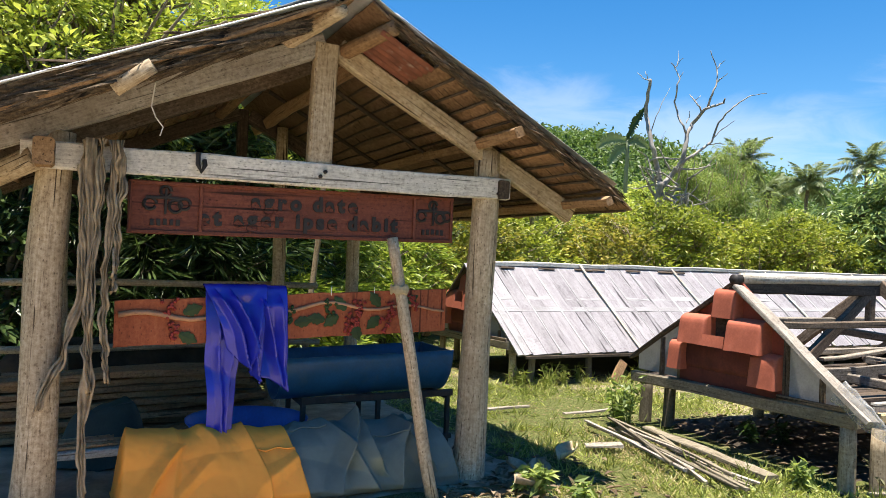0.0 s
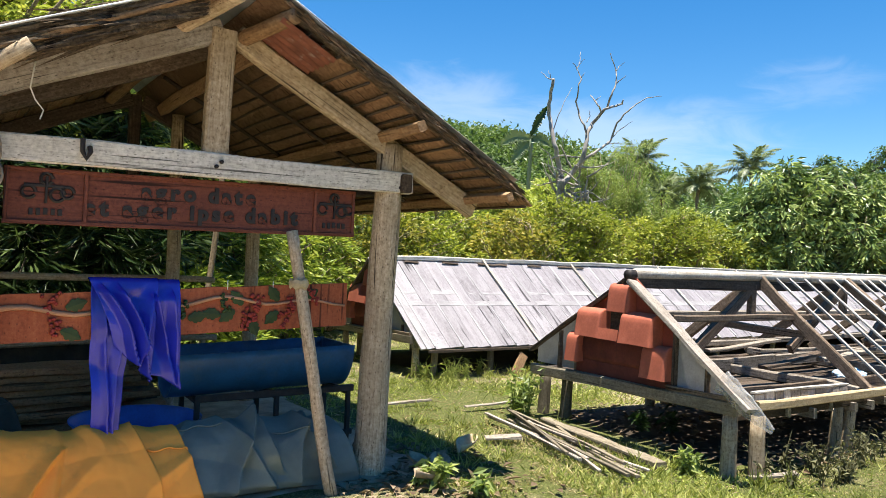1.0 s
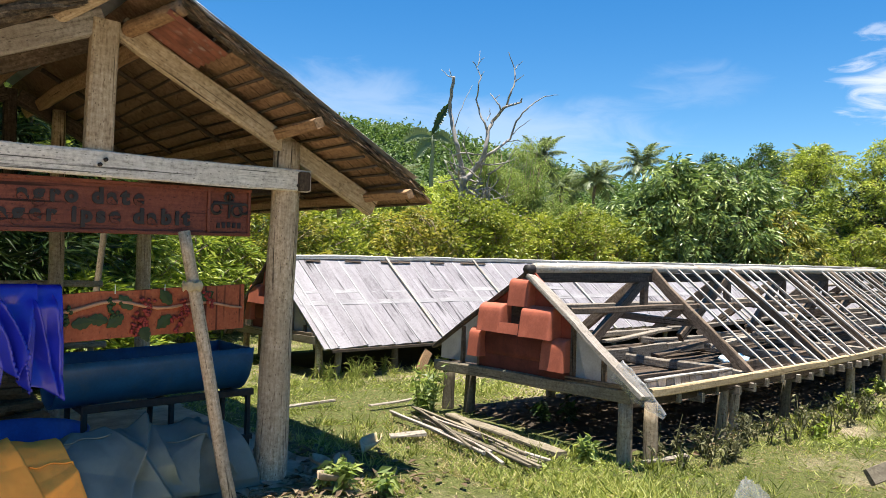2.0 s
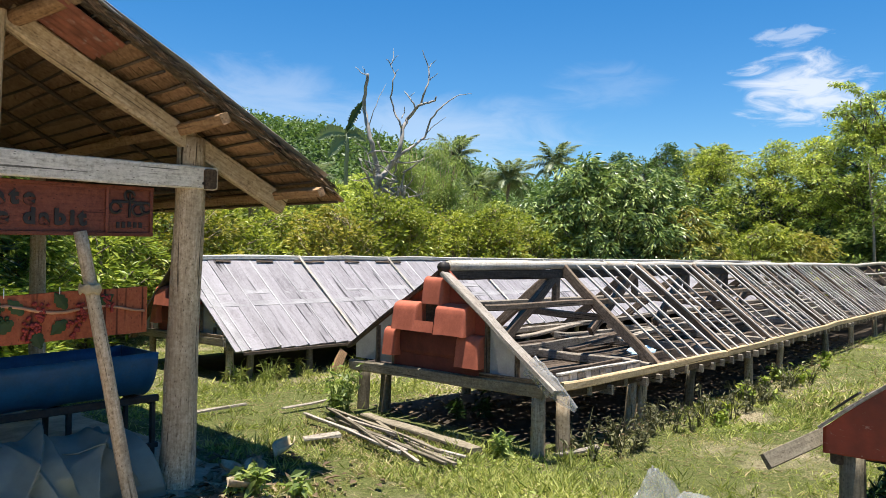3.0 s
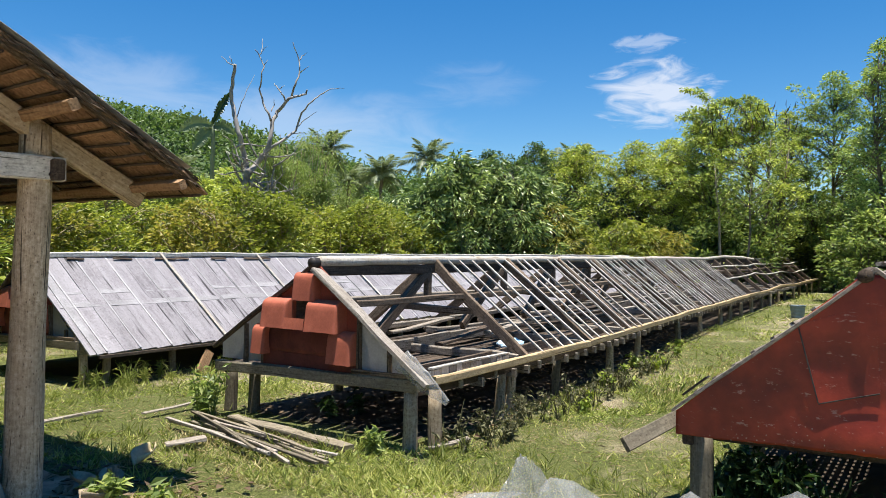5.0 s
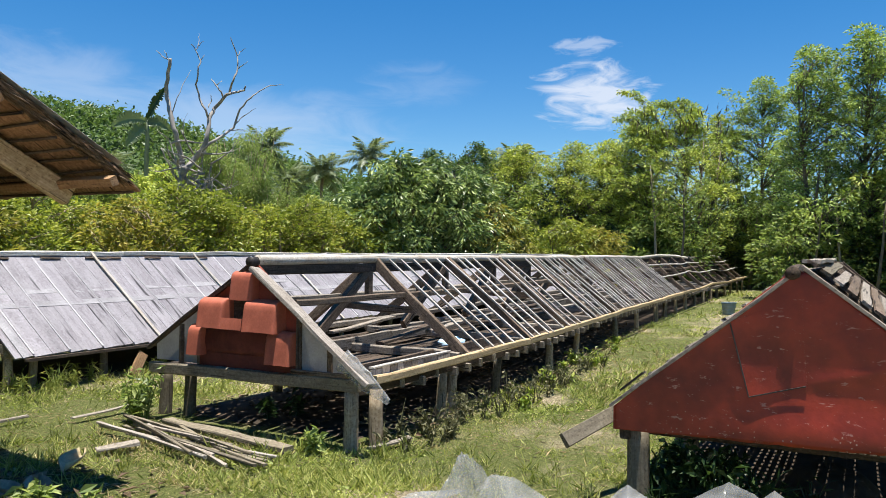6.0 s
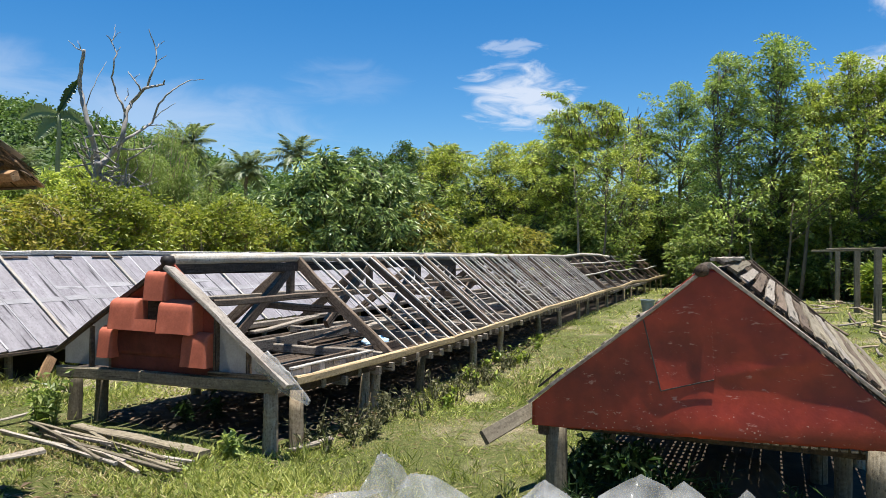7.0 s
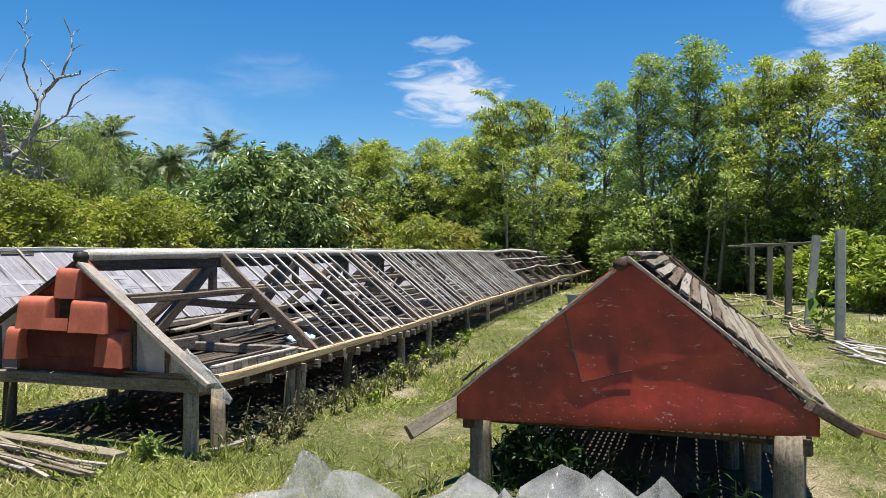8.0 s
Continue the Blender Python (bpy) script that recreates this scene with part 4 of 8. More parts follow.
def build_boarded_bed():
    bed = thing("raised_bed", (4.8, 9.1, 0), "raised bed roofed with weathered grey boards under plastic strips, on posts", "raised bed", "raised beds in the yard")
    x0, x1, yc, zb, zr = 4.85, 27.5, 9.1, 0.42, 1.44
    y0, y1 = 8.0, 10.2
    gable_front(bed, x0 + 0.02, yc, zb, 1.38, 0.47)
    bed_posts(bed, y0 + 0.06, y1 - 0.06, [4.95, 5.2, 6.1, 7.6, 9.2, 10.8, 12.4, 14.0, 16.0, 18.0, 20.0, 22.0, 24.0, 26.0, 27.2], zb, 41)
    def ln(y, z, step=2.8):
        n = round((x1 - x0) / step)
        return [(x0 + (x1 - x0) * i / n, y, z + 0.012 * noise.noise((i * 3.1, y, z))) for i in range(n + 1)]
    polyline("edge_beam", ln(y0 + 0.04, zb), 0.07, 0.10, M_GREY, bed, 1400)
    polyline("edge_beam", ln(y1 - 0.04, zb), 0.07, 0.10, M_DARKW, bed, 1420)
    polyline("ridge_beam", ln(yc, zr - 0.06), 0.07, 0.09, M_DARKW, bed, 1440)
    polyline("ridge_cover", ln(yc, zr + 0.045, 2.3), 0.13, 0.06, M_BEAM, bed, 1460, label="pale ridge cover strip")
    stick("barge_board", (x0 - 0.01, yc - 0.01, zr + 0.05), (x0 + 0.12, y0 - 0.20, zb - 0.035), 0.09, 0.02, M_BAND, bed, up=(0, 1, 1), seed=15)
    stick("barge_board", (x0 - 0.06, yc, zr + 0.01), (x0 - 0.08, y1 + 0.16, zb - 0.07), 0.11, 0.03, M_DARKW, bed, up=(0, -1, 1), seed=16)
    for i in range(15):
        xr = x0 + 0.3 + i * 1.6
        for s in (-1, 1):
            stick("rafter", (xr, yc, zr - 0.02), (xr, yc + s * 1.16, zb - 0.0), 0.06, 0.07, M_DARKW, bed, up=(0, -s, 1), seed=1500 + i)
    # roof boards down the slope, side by side
    slope = math.hypot(1.30, 1.06)
    shapes = [mesh_of("roof_board", plank_bm(slope + d, w, 0.022, 60 + k, 0.002), M_SHEET) for k, (w, d) in enumerate(((0.211, 0), (0.210, 0.006), (0.2115, -0.006), (0.2105, 0.003)))]
    strip = mesh_of("joint_strip", plank_bm(slope - 0.02, 0.026, 0.006, 5, 0.006), M_BAND)
    n = int((x1 - x0 + 0.1) / 0.212)
    rr = random.Random(4)
    for i in range(n):
        x = x0 - 0.02 + i * 0.212
        top = V((x + rr.uniform(-0.004, 0.004), yc - 0.005, zr + 0.03 + rr.uniform(0, 0.004)))
        foot = V((x + 0.13, yc - 1.30, zb - 0.055 + rr.uniform(-0.003, 0.003)))
        link_part("roof_board", shapes[i % 4], bed, along(top, foot, (0, -1, 1)))
        if i % 2 == 0:
            link_part("joint_strip", strip, bed, along(top + V((0.106, -0.008, 0.012)), foot + V((0.106, -0.008, 0.012)), (0, -1, 1)))
    back = mesh_of("back_roof", plank_bm(x1 - x0, 1.66, 0.03, 6, 0.004), M_SHEET)
    link_part("back_roof", back, bed, along((x0, yc + 0.655, zr - 0.46), (x1, yc + 0.655, zr - 0.46), (0, 0.62, 0.78)))
    # plastic strips over the joints: pale bands across and a few lines down the slope
    for k, f in enumerate((0.40, 0.53)):
        yy, zz = yc - 1.30 * f, zr + 0.0485 - 1.105 * f
        stick("pale_strip", (x0 - 0.02, yy, zz), (x1, yy, zz), 0.09, 0.003, M_BAND, bed, up=(0, -1, 1.2), seed=20 + k, label="faded plastic strip")
    # dark strip that draws the shaded underside of the eave
    stick("eave_strip", (x0 + 0.09, yc - 1.312, zb - 0.06), (x1, yc - 1.312, zb - 0.06), 0.025, 0.035, M_DARKW, bed, seed=19)
    for k, x in enumerate((6.62, 8.35, 10.4, 12.6, 14.9)):
        stick("seam_batten", (x, yc - 0.03, zr + 0.07), (x + 0.13, yc - 1.31, zb - 0.02), 0.04, 0.02, M_RIDGE, bed, up=(0, -1, 1), seed=30 + k)
    # dark strips stand in for the shadowed gaps torn in the ridge film
    for k in range(7):
        x = x0 + 0.4 + k * 0.52 + 0.1 * (k % 3)
        stick("torn_edge", (x, yc - 0.10, zr - 0.005), (x + 0.22 + 0.05 * (k % 3), yc - 0.105, zr - 0.012), 0.03, 0.012, M_DARKW, bed, up=(0, -1, 1), seed=40 + k, label="dark strip laid for the shadowed tear under the ridge strip")


def build_red_bed():
    bed = thing("raised_bed", (4.7, 0.35, 0), "raised bed closed by a dented red sheet-metal gable", "raised bed", "raised beds in the yard")
    x0, x1, yc, zb, zr = 4.72, 12.6, 0.34, 0.44, 1.45
    y0, y1 = -0.68, 1.38
    # dark wood: shade under the sheet is put into the posts' colour
    for y, r, lx in ((1.25, 0.068, 0), (-0.55, 0.085, 0.0), (-0.40, 0.05, 0.55), (-0.28, 0.05, 1.0)):
        log("post", (x0 + 0.12 + lx, y, -0.15), (x0 + 0.12 + lx, y + 0.01, zb + 0.06), r * 1.05, r, M_POSTD, bed, int(y * 50 + 200), 0.01, 0.06, 11)
    for x in (6.4, 8.0, 9.6, 11.2, 12.4):
        for y in (1.25, -0.55):
            log("post", (x, y, -0.15), (x, y, zb), 0.06, 0.055, M_POST, bed, int(x * 50), 0.01, 0.06, 9)
    # dented sheet, in overlapping pieces
    def zt(y):
        return zr + 0.0 - max(0, abs(y - yc) - 0.05) * (zr - 0.62) / 0.97
    def dent(y, z):
        bulge = 0.034 * math.exp(-((y - 0.20) / 0.48) ** 2 - ((z - 0.54) / 0.15) ** 2) + 0.022 * math.exp(-((y + 0.35) / 0.26) ** 2 - ((z - 0.58) / 0.14) ** 2)
        ridge = 0.006 * math.exp(-((z - 0.83 - 0.25 * (0.33 - y)) / 0.035) ** 2) * min(1, max(0, (0.36 - y) / 0.12)) * min(1, max(0, (y + 0.34) / 0.15))
        return bulge + ridge + 0.006 * fbm(y * 1.6, z * 2.0, 4, 2) + 0.0008 * fbm(y * 5, z * 5, 9)
    def main(u, v):
        y = y1 + (y0 - y1) * u
        top = zt(y)
        lo = 0.46 + 0.06 * u + 0.006 * fbm(u * 12, 0)
        z = lo + (top - lo) * v
        return (x0 - dent(y, z), y, z)
    part("red_sheet", sheet_bm(main, 84, 40, 0.003), M_RED, bed, "dented red painted sheet metal with scratches", smooth=True)
    def patch(u, v):
        a, b = V((0.60, 0.74)).lerp(V((0.306, 0.827)), u), V((0.703, 1.161)).lerp(V((0.335, 1.30)), u)
        y, z = a.lerp(b, v)
        return (x0 - 0.002 - 0.010 * (1 - u) ** 3 - 0.004 * (1 - v) ** 3 - dent(y, z), y, z)
    part("sheet_patch", sheet_bm(patch, 20, 20, 0.002), M_RED, bed, "overlapping red sheet patch")
    # dark strips draw the shadow line along the patch's left and lower edge
    for k, (a, b) in enumerate((((0.703, 1.150), (0.602, 0.742)), ((0.602, 0.738), (0.310, 0.824)))):
        stick("seam_line", (x0 - 0.014 - dent(*a), *a), (x0 - 0.014 - dent(*b), *b), 0.007, 0.007, M_STEEL, bed, up=(1, 0, 0), seed=21 + k, wob=0.0012, label="thin dark strip drawn as the shadow line of the patch's edge")
    stick("edge_strip", (x0 - 0.005, yc - 0.01, zr + 0.03), (x0 - 0.005, y1 + 0.02, 0.60), 0.025, 0.02, M_GREY, bed, up=(0, -1, 1), seed=1)
    stick("edge_strip", (x0 - 0.005, yc, zr + 0.035), (x0 - 0.005, y0 - 0.02, 0.66), 0.022, 0.02, M_GREY, bed, up=(0, 1, 1), seed=2)
    # eave plank that pokes out past the gable
    stick("eave_plank", (x0 + 0.55, 1.30, 0.60), (x0 - 0.27, 1.60, 0.415), 0.09, 0.035, M_POSTD, bed, up=(-1, 0, 0), seed=3, wob=0.008, label="grey plank poking out at the eave")
    stick("edge_rubber", (x0 + 0.03, 1.345, 0.70), (x0 + 0.02, 1.20, 0.825), 0.05, 0.010, M_LETTER, bed, up=(0, 0.6, 0.8), seed=4, label="black rubber strip under the eave edge")
    stick("eave_plank", (x0 - 0.05, -0.62, 0.70), (x0 + 0.02, -0.86, 0.56), 0.10, 0.06, M_DARKW, bed, up=(0, 0, 1), seed=9)
    stick("eave_plank", (x0 + 0.1, -0.82, 0.58), (x0 + 0.6, -1.25, 0.38), 0.05, 0.03, M_BROWN, bed, seed=10)
    stick("ridge_beam", (x0 + 0.02, yc, zr - 0.05), (x1, yc, zr - 0.05), 0.07, 0.09, M_DARKW, bed, seed=5)
    log("ridge_knob", (x0 - 0.03, yc + 0.04, zr - 0.01), (x0 + 0.16, yc + 0.02, zr + 0.005), 0.038, 0.034, M_DARKW, bed, 6, 0, 0.1, 10, "black rubber ridge end")
    for k in range(6):
        x = x0 + 0.6 + k * 1.4
        stick("rafter", (x, yc, zr - 0.02), (x, y1 + 0.05, zb + 0.05), 0.05, 0.08, M_DARKW, bed, up=(0, 1, 1), seed=60 + k)
        stick("rafter", (x, yc, zr - 0.02), (x, y0 - 0.05, zb + 0.05), 0.05, 0.08, M_DARKW, bed, up=(0, -1, 1), seed=70 + k)
    # worn boards lengthwise on the far slope
    rr = random.Random(8)
    for k in range(17):
        f = k / 16.0
        y = yc - 0.05 - f * 1.05
        z = zr + 0.045 - f * 0.86
        stick("roof_board", (x0 + 0.08 + rr.uniform(-0.04, 0.10), y, z), (x0 + 3.2 + rr.uniform(-0.3, 0.2), y, z + rr.uniform(-0.02, 0.02)), 0.060, 0.016, rr.choice((M_OLD, M_POSTD, M_OLD, M_GREY)), bed, up=(0, -0.6, 0.8), seed=80 + k, wob=0.005)
    part("ridge_strip", plank_bm(2.6, 0.10, 0.02, 4, 0.008), M_GREY, bed, "pale ridge strip", along((x0 + 0.10, yc - 0.05, zr + 0.055), (x0 + 2.7, yc - 0.05, zr + 0.05)))
    for y in (y0 + 0.06, y1 - 0.06):
        stick("edge_beam", (x0 + 0.05, y, zb), (x1, y, zb), 0.07, 0.09, M_DARKW, bed, seed=int(y * 20 + 60))
    for k in range(8):
        stick("joist", (x0 + 0.3 + k * 1.0, y0, zb - 0.02), (x0 + 0.3 + k * 1.0, y1, zb - 0.02), 0.05, 0.06, M_DARKW, bed, seed=140 + k)
    # battens on the open slope
    for k in range(9):
        f = (k + 0.6) / 9.0
        stick("roof_batten", (x0 + 0.35, yc + 0.04 + f * 1.02, zr + 0.02 - f * 0.84), (x0 + 4.2 + rr.uniform(-0.5, 0.5), yc + 0.04 + f * 1.02, zr + 0.02 - f * 0.84), 0.03, 0.02, M_GREY, bed, up=(0, 0.6, 0.8), seed=180 + k, wob=0.006)
    # close cross slats hidden under the roof boards, added to cut the sun into dashes
    for k in range(44):
        x = x0 + 0.12 + k * 0.115
        for sd, ye in ((1, y1), (-1, y0)):
            stick("cross_slat", (x, yc + sd * 0.03, zr - 0.02), (x + rr.uniform(-0.02, 0.02), yc + sd * 1.02, zr - 0.86), 0.055, 0.014, M_OLD, bed, up=(0, sd, 1), seed=900 + k, wob=0.006)
    slat = mesh_of("bamboo_slat", plank_bm(7.7, 0.034, 0.012, 3, 0.003), M_GREY)
    for q in range(40):
        link_part("bamboo_slat", slat, bed, along((x0 + 0.1, y0 + 0.08 + q * 0.049, zb + 0.03), (x1 - 0.1, y0 + 0.08 + q * 0.049, zb + 0.03)))


build_open_bed()
build_boarded_bed()
build_red_bed()

# ---- the open shed ----
SX, SY0, SY1, FRONT, BACK = 1.38, 4.66, 7.40, 4.12, 7.95
K_R, K_L, Z_AP = 0.535, 0.44, 2.98
# short logs placed to fit the camera's view of the purlin ends
PURLIN_ENDS = (((0.13, 4.12, 2.335), (0.305, 4.05, 2.46), 0.042), ((1.08, 4.70, 2.82), (1.30, 4.12, 2.945), 0.05), ((1.46, 4.70, 2.83), (1.63, 4.12, 2.885), 0.05))


def roof_z(x):
    return Z_AP - (K_R if x > SX else K_L) * abs(x - SX)


def build_shed():
    shed = thing("shed", (1.2, 6.0, 0), "open timber pole shed with a palm-thatch gable roof", "shed")
    P = [("post", (2.50, 4.66), (2.57, 4.66), 0.105, 2.30), ("post", (-0.20, 4.64), (-0.12, 4.66), 0.105, 2.16), ("post", (2.55, 7.4), (2.55, 7.4), 0.07, 2.35),
         ("post", (-0.15, 7.4), (-0.15, 7.4), 0.09, 2.3), ("post", (1.75, 7.3), (1.75, 7.3), 0.065, 2.75), ("post", (-0.62, 5.4), (-0.62, 5.4), 0.10, 2.1)]
    for i, (nm, a, b, r, z) in enumerate(P):
        log(nm, (*a, -0.2), (*b, z), r * 1.05, r * 0.86, M_POST, shed, 20 + i, 0.02, 0.05, 16, flare=0.02)
    # front truss
    stick("tie_beam", (-0.30, 4.56, 2.02), (2.70, 4.56, 2.035), 0.055, 0.145, M_BEAM, shed, seed=2, wob=0.006, label="silver-grey tie beam with bolt holes")
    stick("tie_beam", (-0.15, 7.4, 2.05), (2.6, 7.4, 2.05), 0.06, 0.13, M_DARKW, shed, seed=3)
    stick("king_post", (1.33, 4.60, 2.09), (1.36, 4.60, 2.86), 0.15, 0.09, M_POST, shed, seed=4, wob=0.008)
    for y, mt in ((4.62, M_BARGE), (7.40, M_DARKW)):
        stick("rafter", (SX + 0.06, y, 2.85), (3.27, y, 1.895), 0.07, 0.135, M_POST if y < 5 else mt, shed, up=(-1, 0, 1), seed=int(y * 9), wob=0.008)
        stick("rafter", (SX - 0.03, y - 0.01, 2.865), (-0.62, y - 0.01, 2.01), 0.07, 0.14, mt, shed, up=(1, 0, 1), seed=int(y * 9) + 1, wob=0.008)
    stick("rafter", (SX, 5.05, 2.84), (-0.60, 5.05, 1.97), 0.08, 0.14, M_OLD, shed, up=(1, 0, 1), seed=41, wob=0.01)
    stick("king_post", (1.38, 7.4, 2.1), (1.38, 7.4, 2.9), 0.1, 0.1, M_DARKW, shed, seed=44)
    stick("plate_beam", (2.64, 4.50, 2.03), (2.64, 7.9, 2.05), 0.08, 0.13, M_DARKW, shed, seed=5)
    stick("plate_beam", (-0.18, 4.35, 2.02), (-0.18, 7.9, 2.05), 0.10, 0.14, M_BROWN, shed, seed=6)
    log("knee_brace", (-0.22, 4.55, 2.0), (-0.75, 5.0, 1.72), 0.07, 0.06, M_POST, shed, 7, 0.02, 0.06, 10)
    # purlins from front to back, poking out at the front; three of the ends are separate logs
    for i, (x, r) in enumerate(((1.62, 0.052), (2.47, 0.036), (3.19, 0.032), (0.22, 0.055), (1.16, 0.05), (-0.50, 0.05))):
        z = roof_z(x) - 0.05
        stick("purlin", (x, FRONT - 0.07 if i in (1, 2, 5) else 4.70, z), (x, BACK - 0.05, z), r * 1.7, r * 2, M_BROWN, shed, up=(-K_R if x > SX else K_L, 0, 1), seed=50 + i, wob=0.008)
    for i, (a, b, r) in enumerate(PURLIN_ENDS):
        log("purlin_end", a, b, r, r * 0.95, M_POST if i < 2 else M_BROWN, shed, 150 + i, 0.01, 0.08, 10)
    log("verge_pole", (1.25, FRONT - 0.04, 2.955), (-0.72, FRONT - 0.04, 1.995), 0.02, 0.016, M_BROWN, shed, 160, 0.008, 0.05, 8)
    # inner rafters of thin poles
    for i, y in enumerate((5.45, 6.5)):
        for s, k in ((1, K_R), (-1, K_L)):
            xe = 3.3 if s > 0 else -0.55
            log("thin_rafter", (SX + s * 0.05, y, Z_AP - 0.06), (xe, y, roof_z(xe) - 0.035), 0.018, 0.014, M_DARKW, shed, 60 + i, 0.01, 0.05, 6)
    # thatch: courses of sewn palm leaf, each on its own lath
    for side, k, xe in ((1, K_R, 3.30), (-1, K_L, -0.72)):
        run = abs(xe - SX)
        cs = 1 / math.hypot(1, k)
        n = int(run / cs / 0.118)
        for i in range(2 if side > 0 else 1, n + 1):
            s0 = 0.05 + i * 0.118
            def course(u, v, s0=s0, i=i, side=side):
                y = FRONT + (BACK - FRONT) * u + 0.03 * fbm(i * 3.3, v * 2, u * 2) * (1 if u < 0.02 or u > 0.98 else 0)
                s = s0 - 0.17 + 0.33 * v + ((0.026 * fbm(y * 7, i * 7.1) + 0.012 * fbm(y * 23, i * 3.1)) if v > 0.9 else 0)
                x = SX + side * max(s, 0.0) * cs
                lift = (0.088 if side > 0 else 0.050) - 0.05 * v + 0.006 * fbm(y * 4, i * 3.0, v)
                return (x, y, Z_AP - k * max(s, 0.0) * cs + lift)
            part("thatch_course", sheet_bm(course, 46, 3, 0.012), M_THATCH, shed, m=None)
            xx = SX + side * (s0 + 0.10) * cs
            log("thatch_lath", (xx, FRONT + 0.02, roof_z(xx) + 0.014), (xx, BACK, roof_z(xx) + 0.014), 0.010, 0.009, M_DARKW, shed, 90 + i, 0.018, 0.1, 5)
        # shaggy fringe along the front edge
        r = np.random.default_rng(3 + side)
        m = 7000 if side < 0 else 2200
        s = 0.22 + r.random(m) * (run - 0.22)
        px = SX + side * s
        pz = Z_AP - k * s + r.uniform(-0.085 if side < 0 else 0.025, 0.05 if side < 0 else 0.09, m)
        py = FRONT + r.uniform(-0.012, 0.06, m)
        dirs = np.stack([side * np.full(m, 3.5), r.uniform(-0.35, 0.15, m), -k * np.full(m, 3.5) + r.uniform(-0.3, 0.3, m)], 1)
        fr = leaf_mesh("thatch_fringe", np.stack([px, py, pz], 1), 0.34 if side < 0 else 0.10, M_THATCH_OLD, 5 + side, 0.035 if side < 0 else 0.06, 0.5, 0.5, 0, dirs)
        tagged(link_part("thatch_fringe", fr, shed, None, "frayed grey thatch edge"), kind="stuff")
    # sheet metal over the thatch on one side, and a ridge cover
    def tin(u, v):
        x = SX + 0.02 - (SX + 0.76) * v
        y = FRONT - 0.07 + (BACK - FRONT + 0.10) * u
        return (x, y, roof_z(x) + 0.072 + 0.006 * math.sin(u * (BACK - FRONT) / 0.076 * 2 * math.pi) + 0.01 * fbm(x * 2, y * 2))
    part("roof_sheet", sheet_bm(tin, 220, 6, 0.010), M_ZINC, shed, "bright galvanised sheet over the thatch", smooth=True)
    def tin_thin(u, v):
        x = SX + 0.25 + (3.30 - SX - 0.25) * v
        y = FRONT - 0.015 + (BACK - FRONT + 0.03) * u
        return (x, y, roof_z(x) + 0.128 + 0.006 * math.sin(u * (BACK - FRONT) / 0.076 * 2 * math.pi) + 0.012 * fbm(x * 2, y * 2))
    part("roof_sheet", sheet_bm(tin_thin, 220, 8, 0.002), M_ZINC, shed, "old galvanised sheet over the thatch", smooth=True)
    def cap(u, v):
        a = (v - 0.5) * 2
        x = SX + a * 0.48
        y = FRONT - 0.02 + (BACK - FRONT + 0.04) * u
        return (x, y, Z_AP + 0.10 - abs(a) * 0.48 * (K_R if a > 0 else K_L) + 0.03 * (1 - abs(a)) + 0.006 * fbm(x * 3, y * 3))
    part("ridge_cap", sheet_bm(cap, 24, 8, 0.003), M_ZINC, shed, "grey metal ridge cap")
    def rust(u, v):
        x = SX + 0.18 + 0.34 * v
        y = FRONT + 0.0 + 0.55 * u
        return (x, y, roof_z(x) - 0.022 + 0.008 * math.sin(u * 45))
    part("rusty_sheet", sheet_bm(rust, 40, 4, 0.002), M_RUST, shed, "flaking rust-red corrugated sheet", smooth=True)
    for i, (x0, z0, x1, z1) in enumerate(((2.62, 2.06, 2.62, 2.06), (1.36, 2.05, 1.36, 2.05), (2.60, 2.0, 2.60, 2.0), (1.33, 2.02, 1.33, 2.02))):
        log("bolt", (x0, 4.515, z0), (x0, 4.545, z0), 0.012, 0.012, M_LETTER, shed, i, 0, 0, 8)
    def hook(bm):
        pts = [(0.60, 4.52, 2.10), (0.60, 4.515, 2.03), (0.62, 4.51, 1.99), (0.64, 4.51, 2.03), (0.635, 4.52, 2.06)]
        branch_rings(bm, pts, [0.014] * 5, 6)
        return bm
    part("hook", hook(bmesh.new()), M_LETTER, shed, "black iron hook")
    # bamboo pole that stands up behind the ridge
    pole = thing("bamboo_pole", (2.25, 6.4, 0), "thin pale bamboo pole rising behind the shed roof", "pole")
    log("culm", (2.25, 8.15, 0.0), (2.62, 8.2, 4.35), 0.035, 0.028, M_POST, pole, 3, 0.02, 0.03, 8)


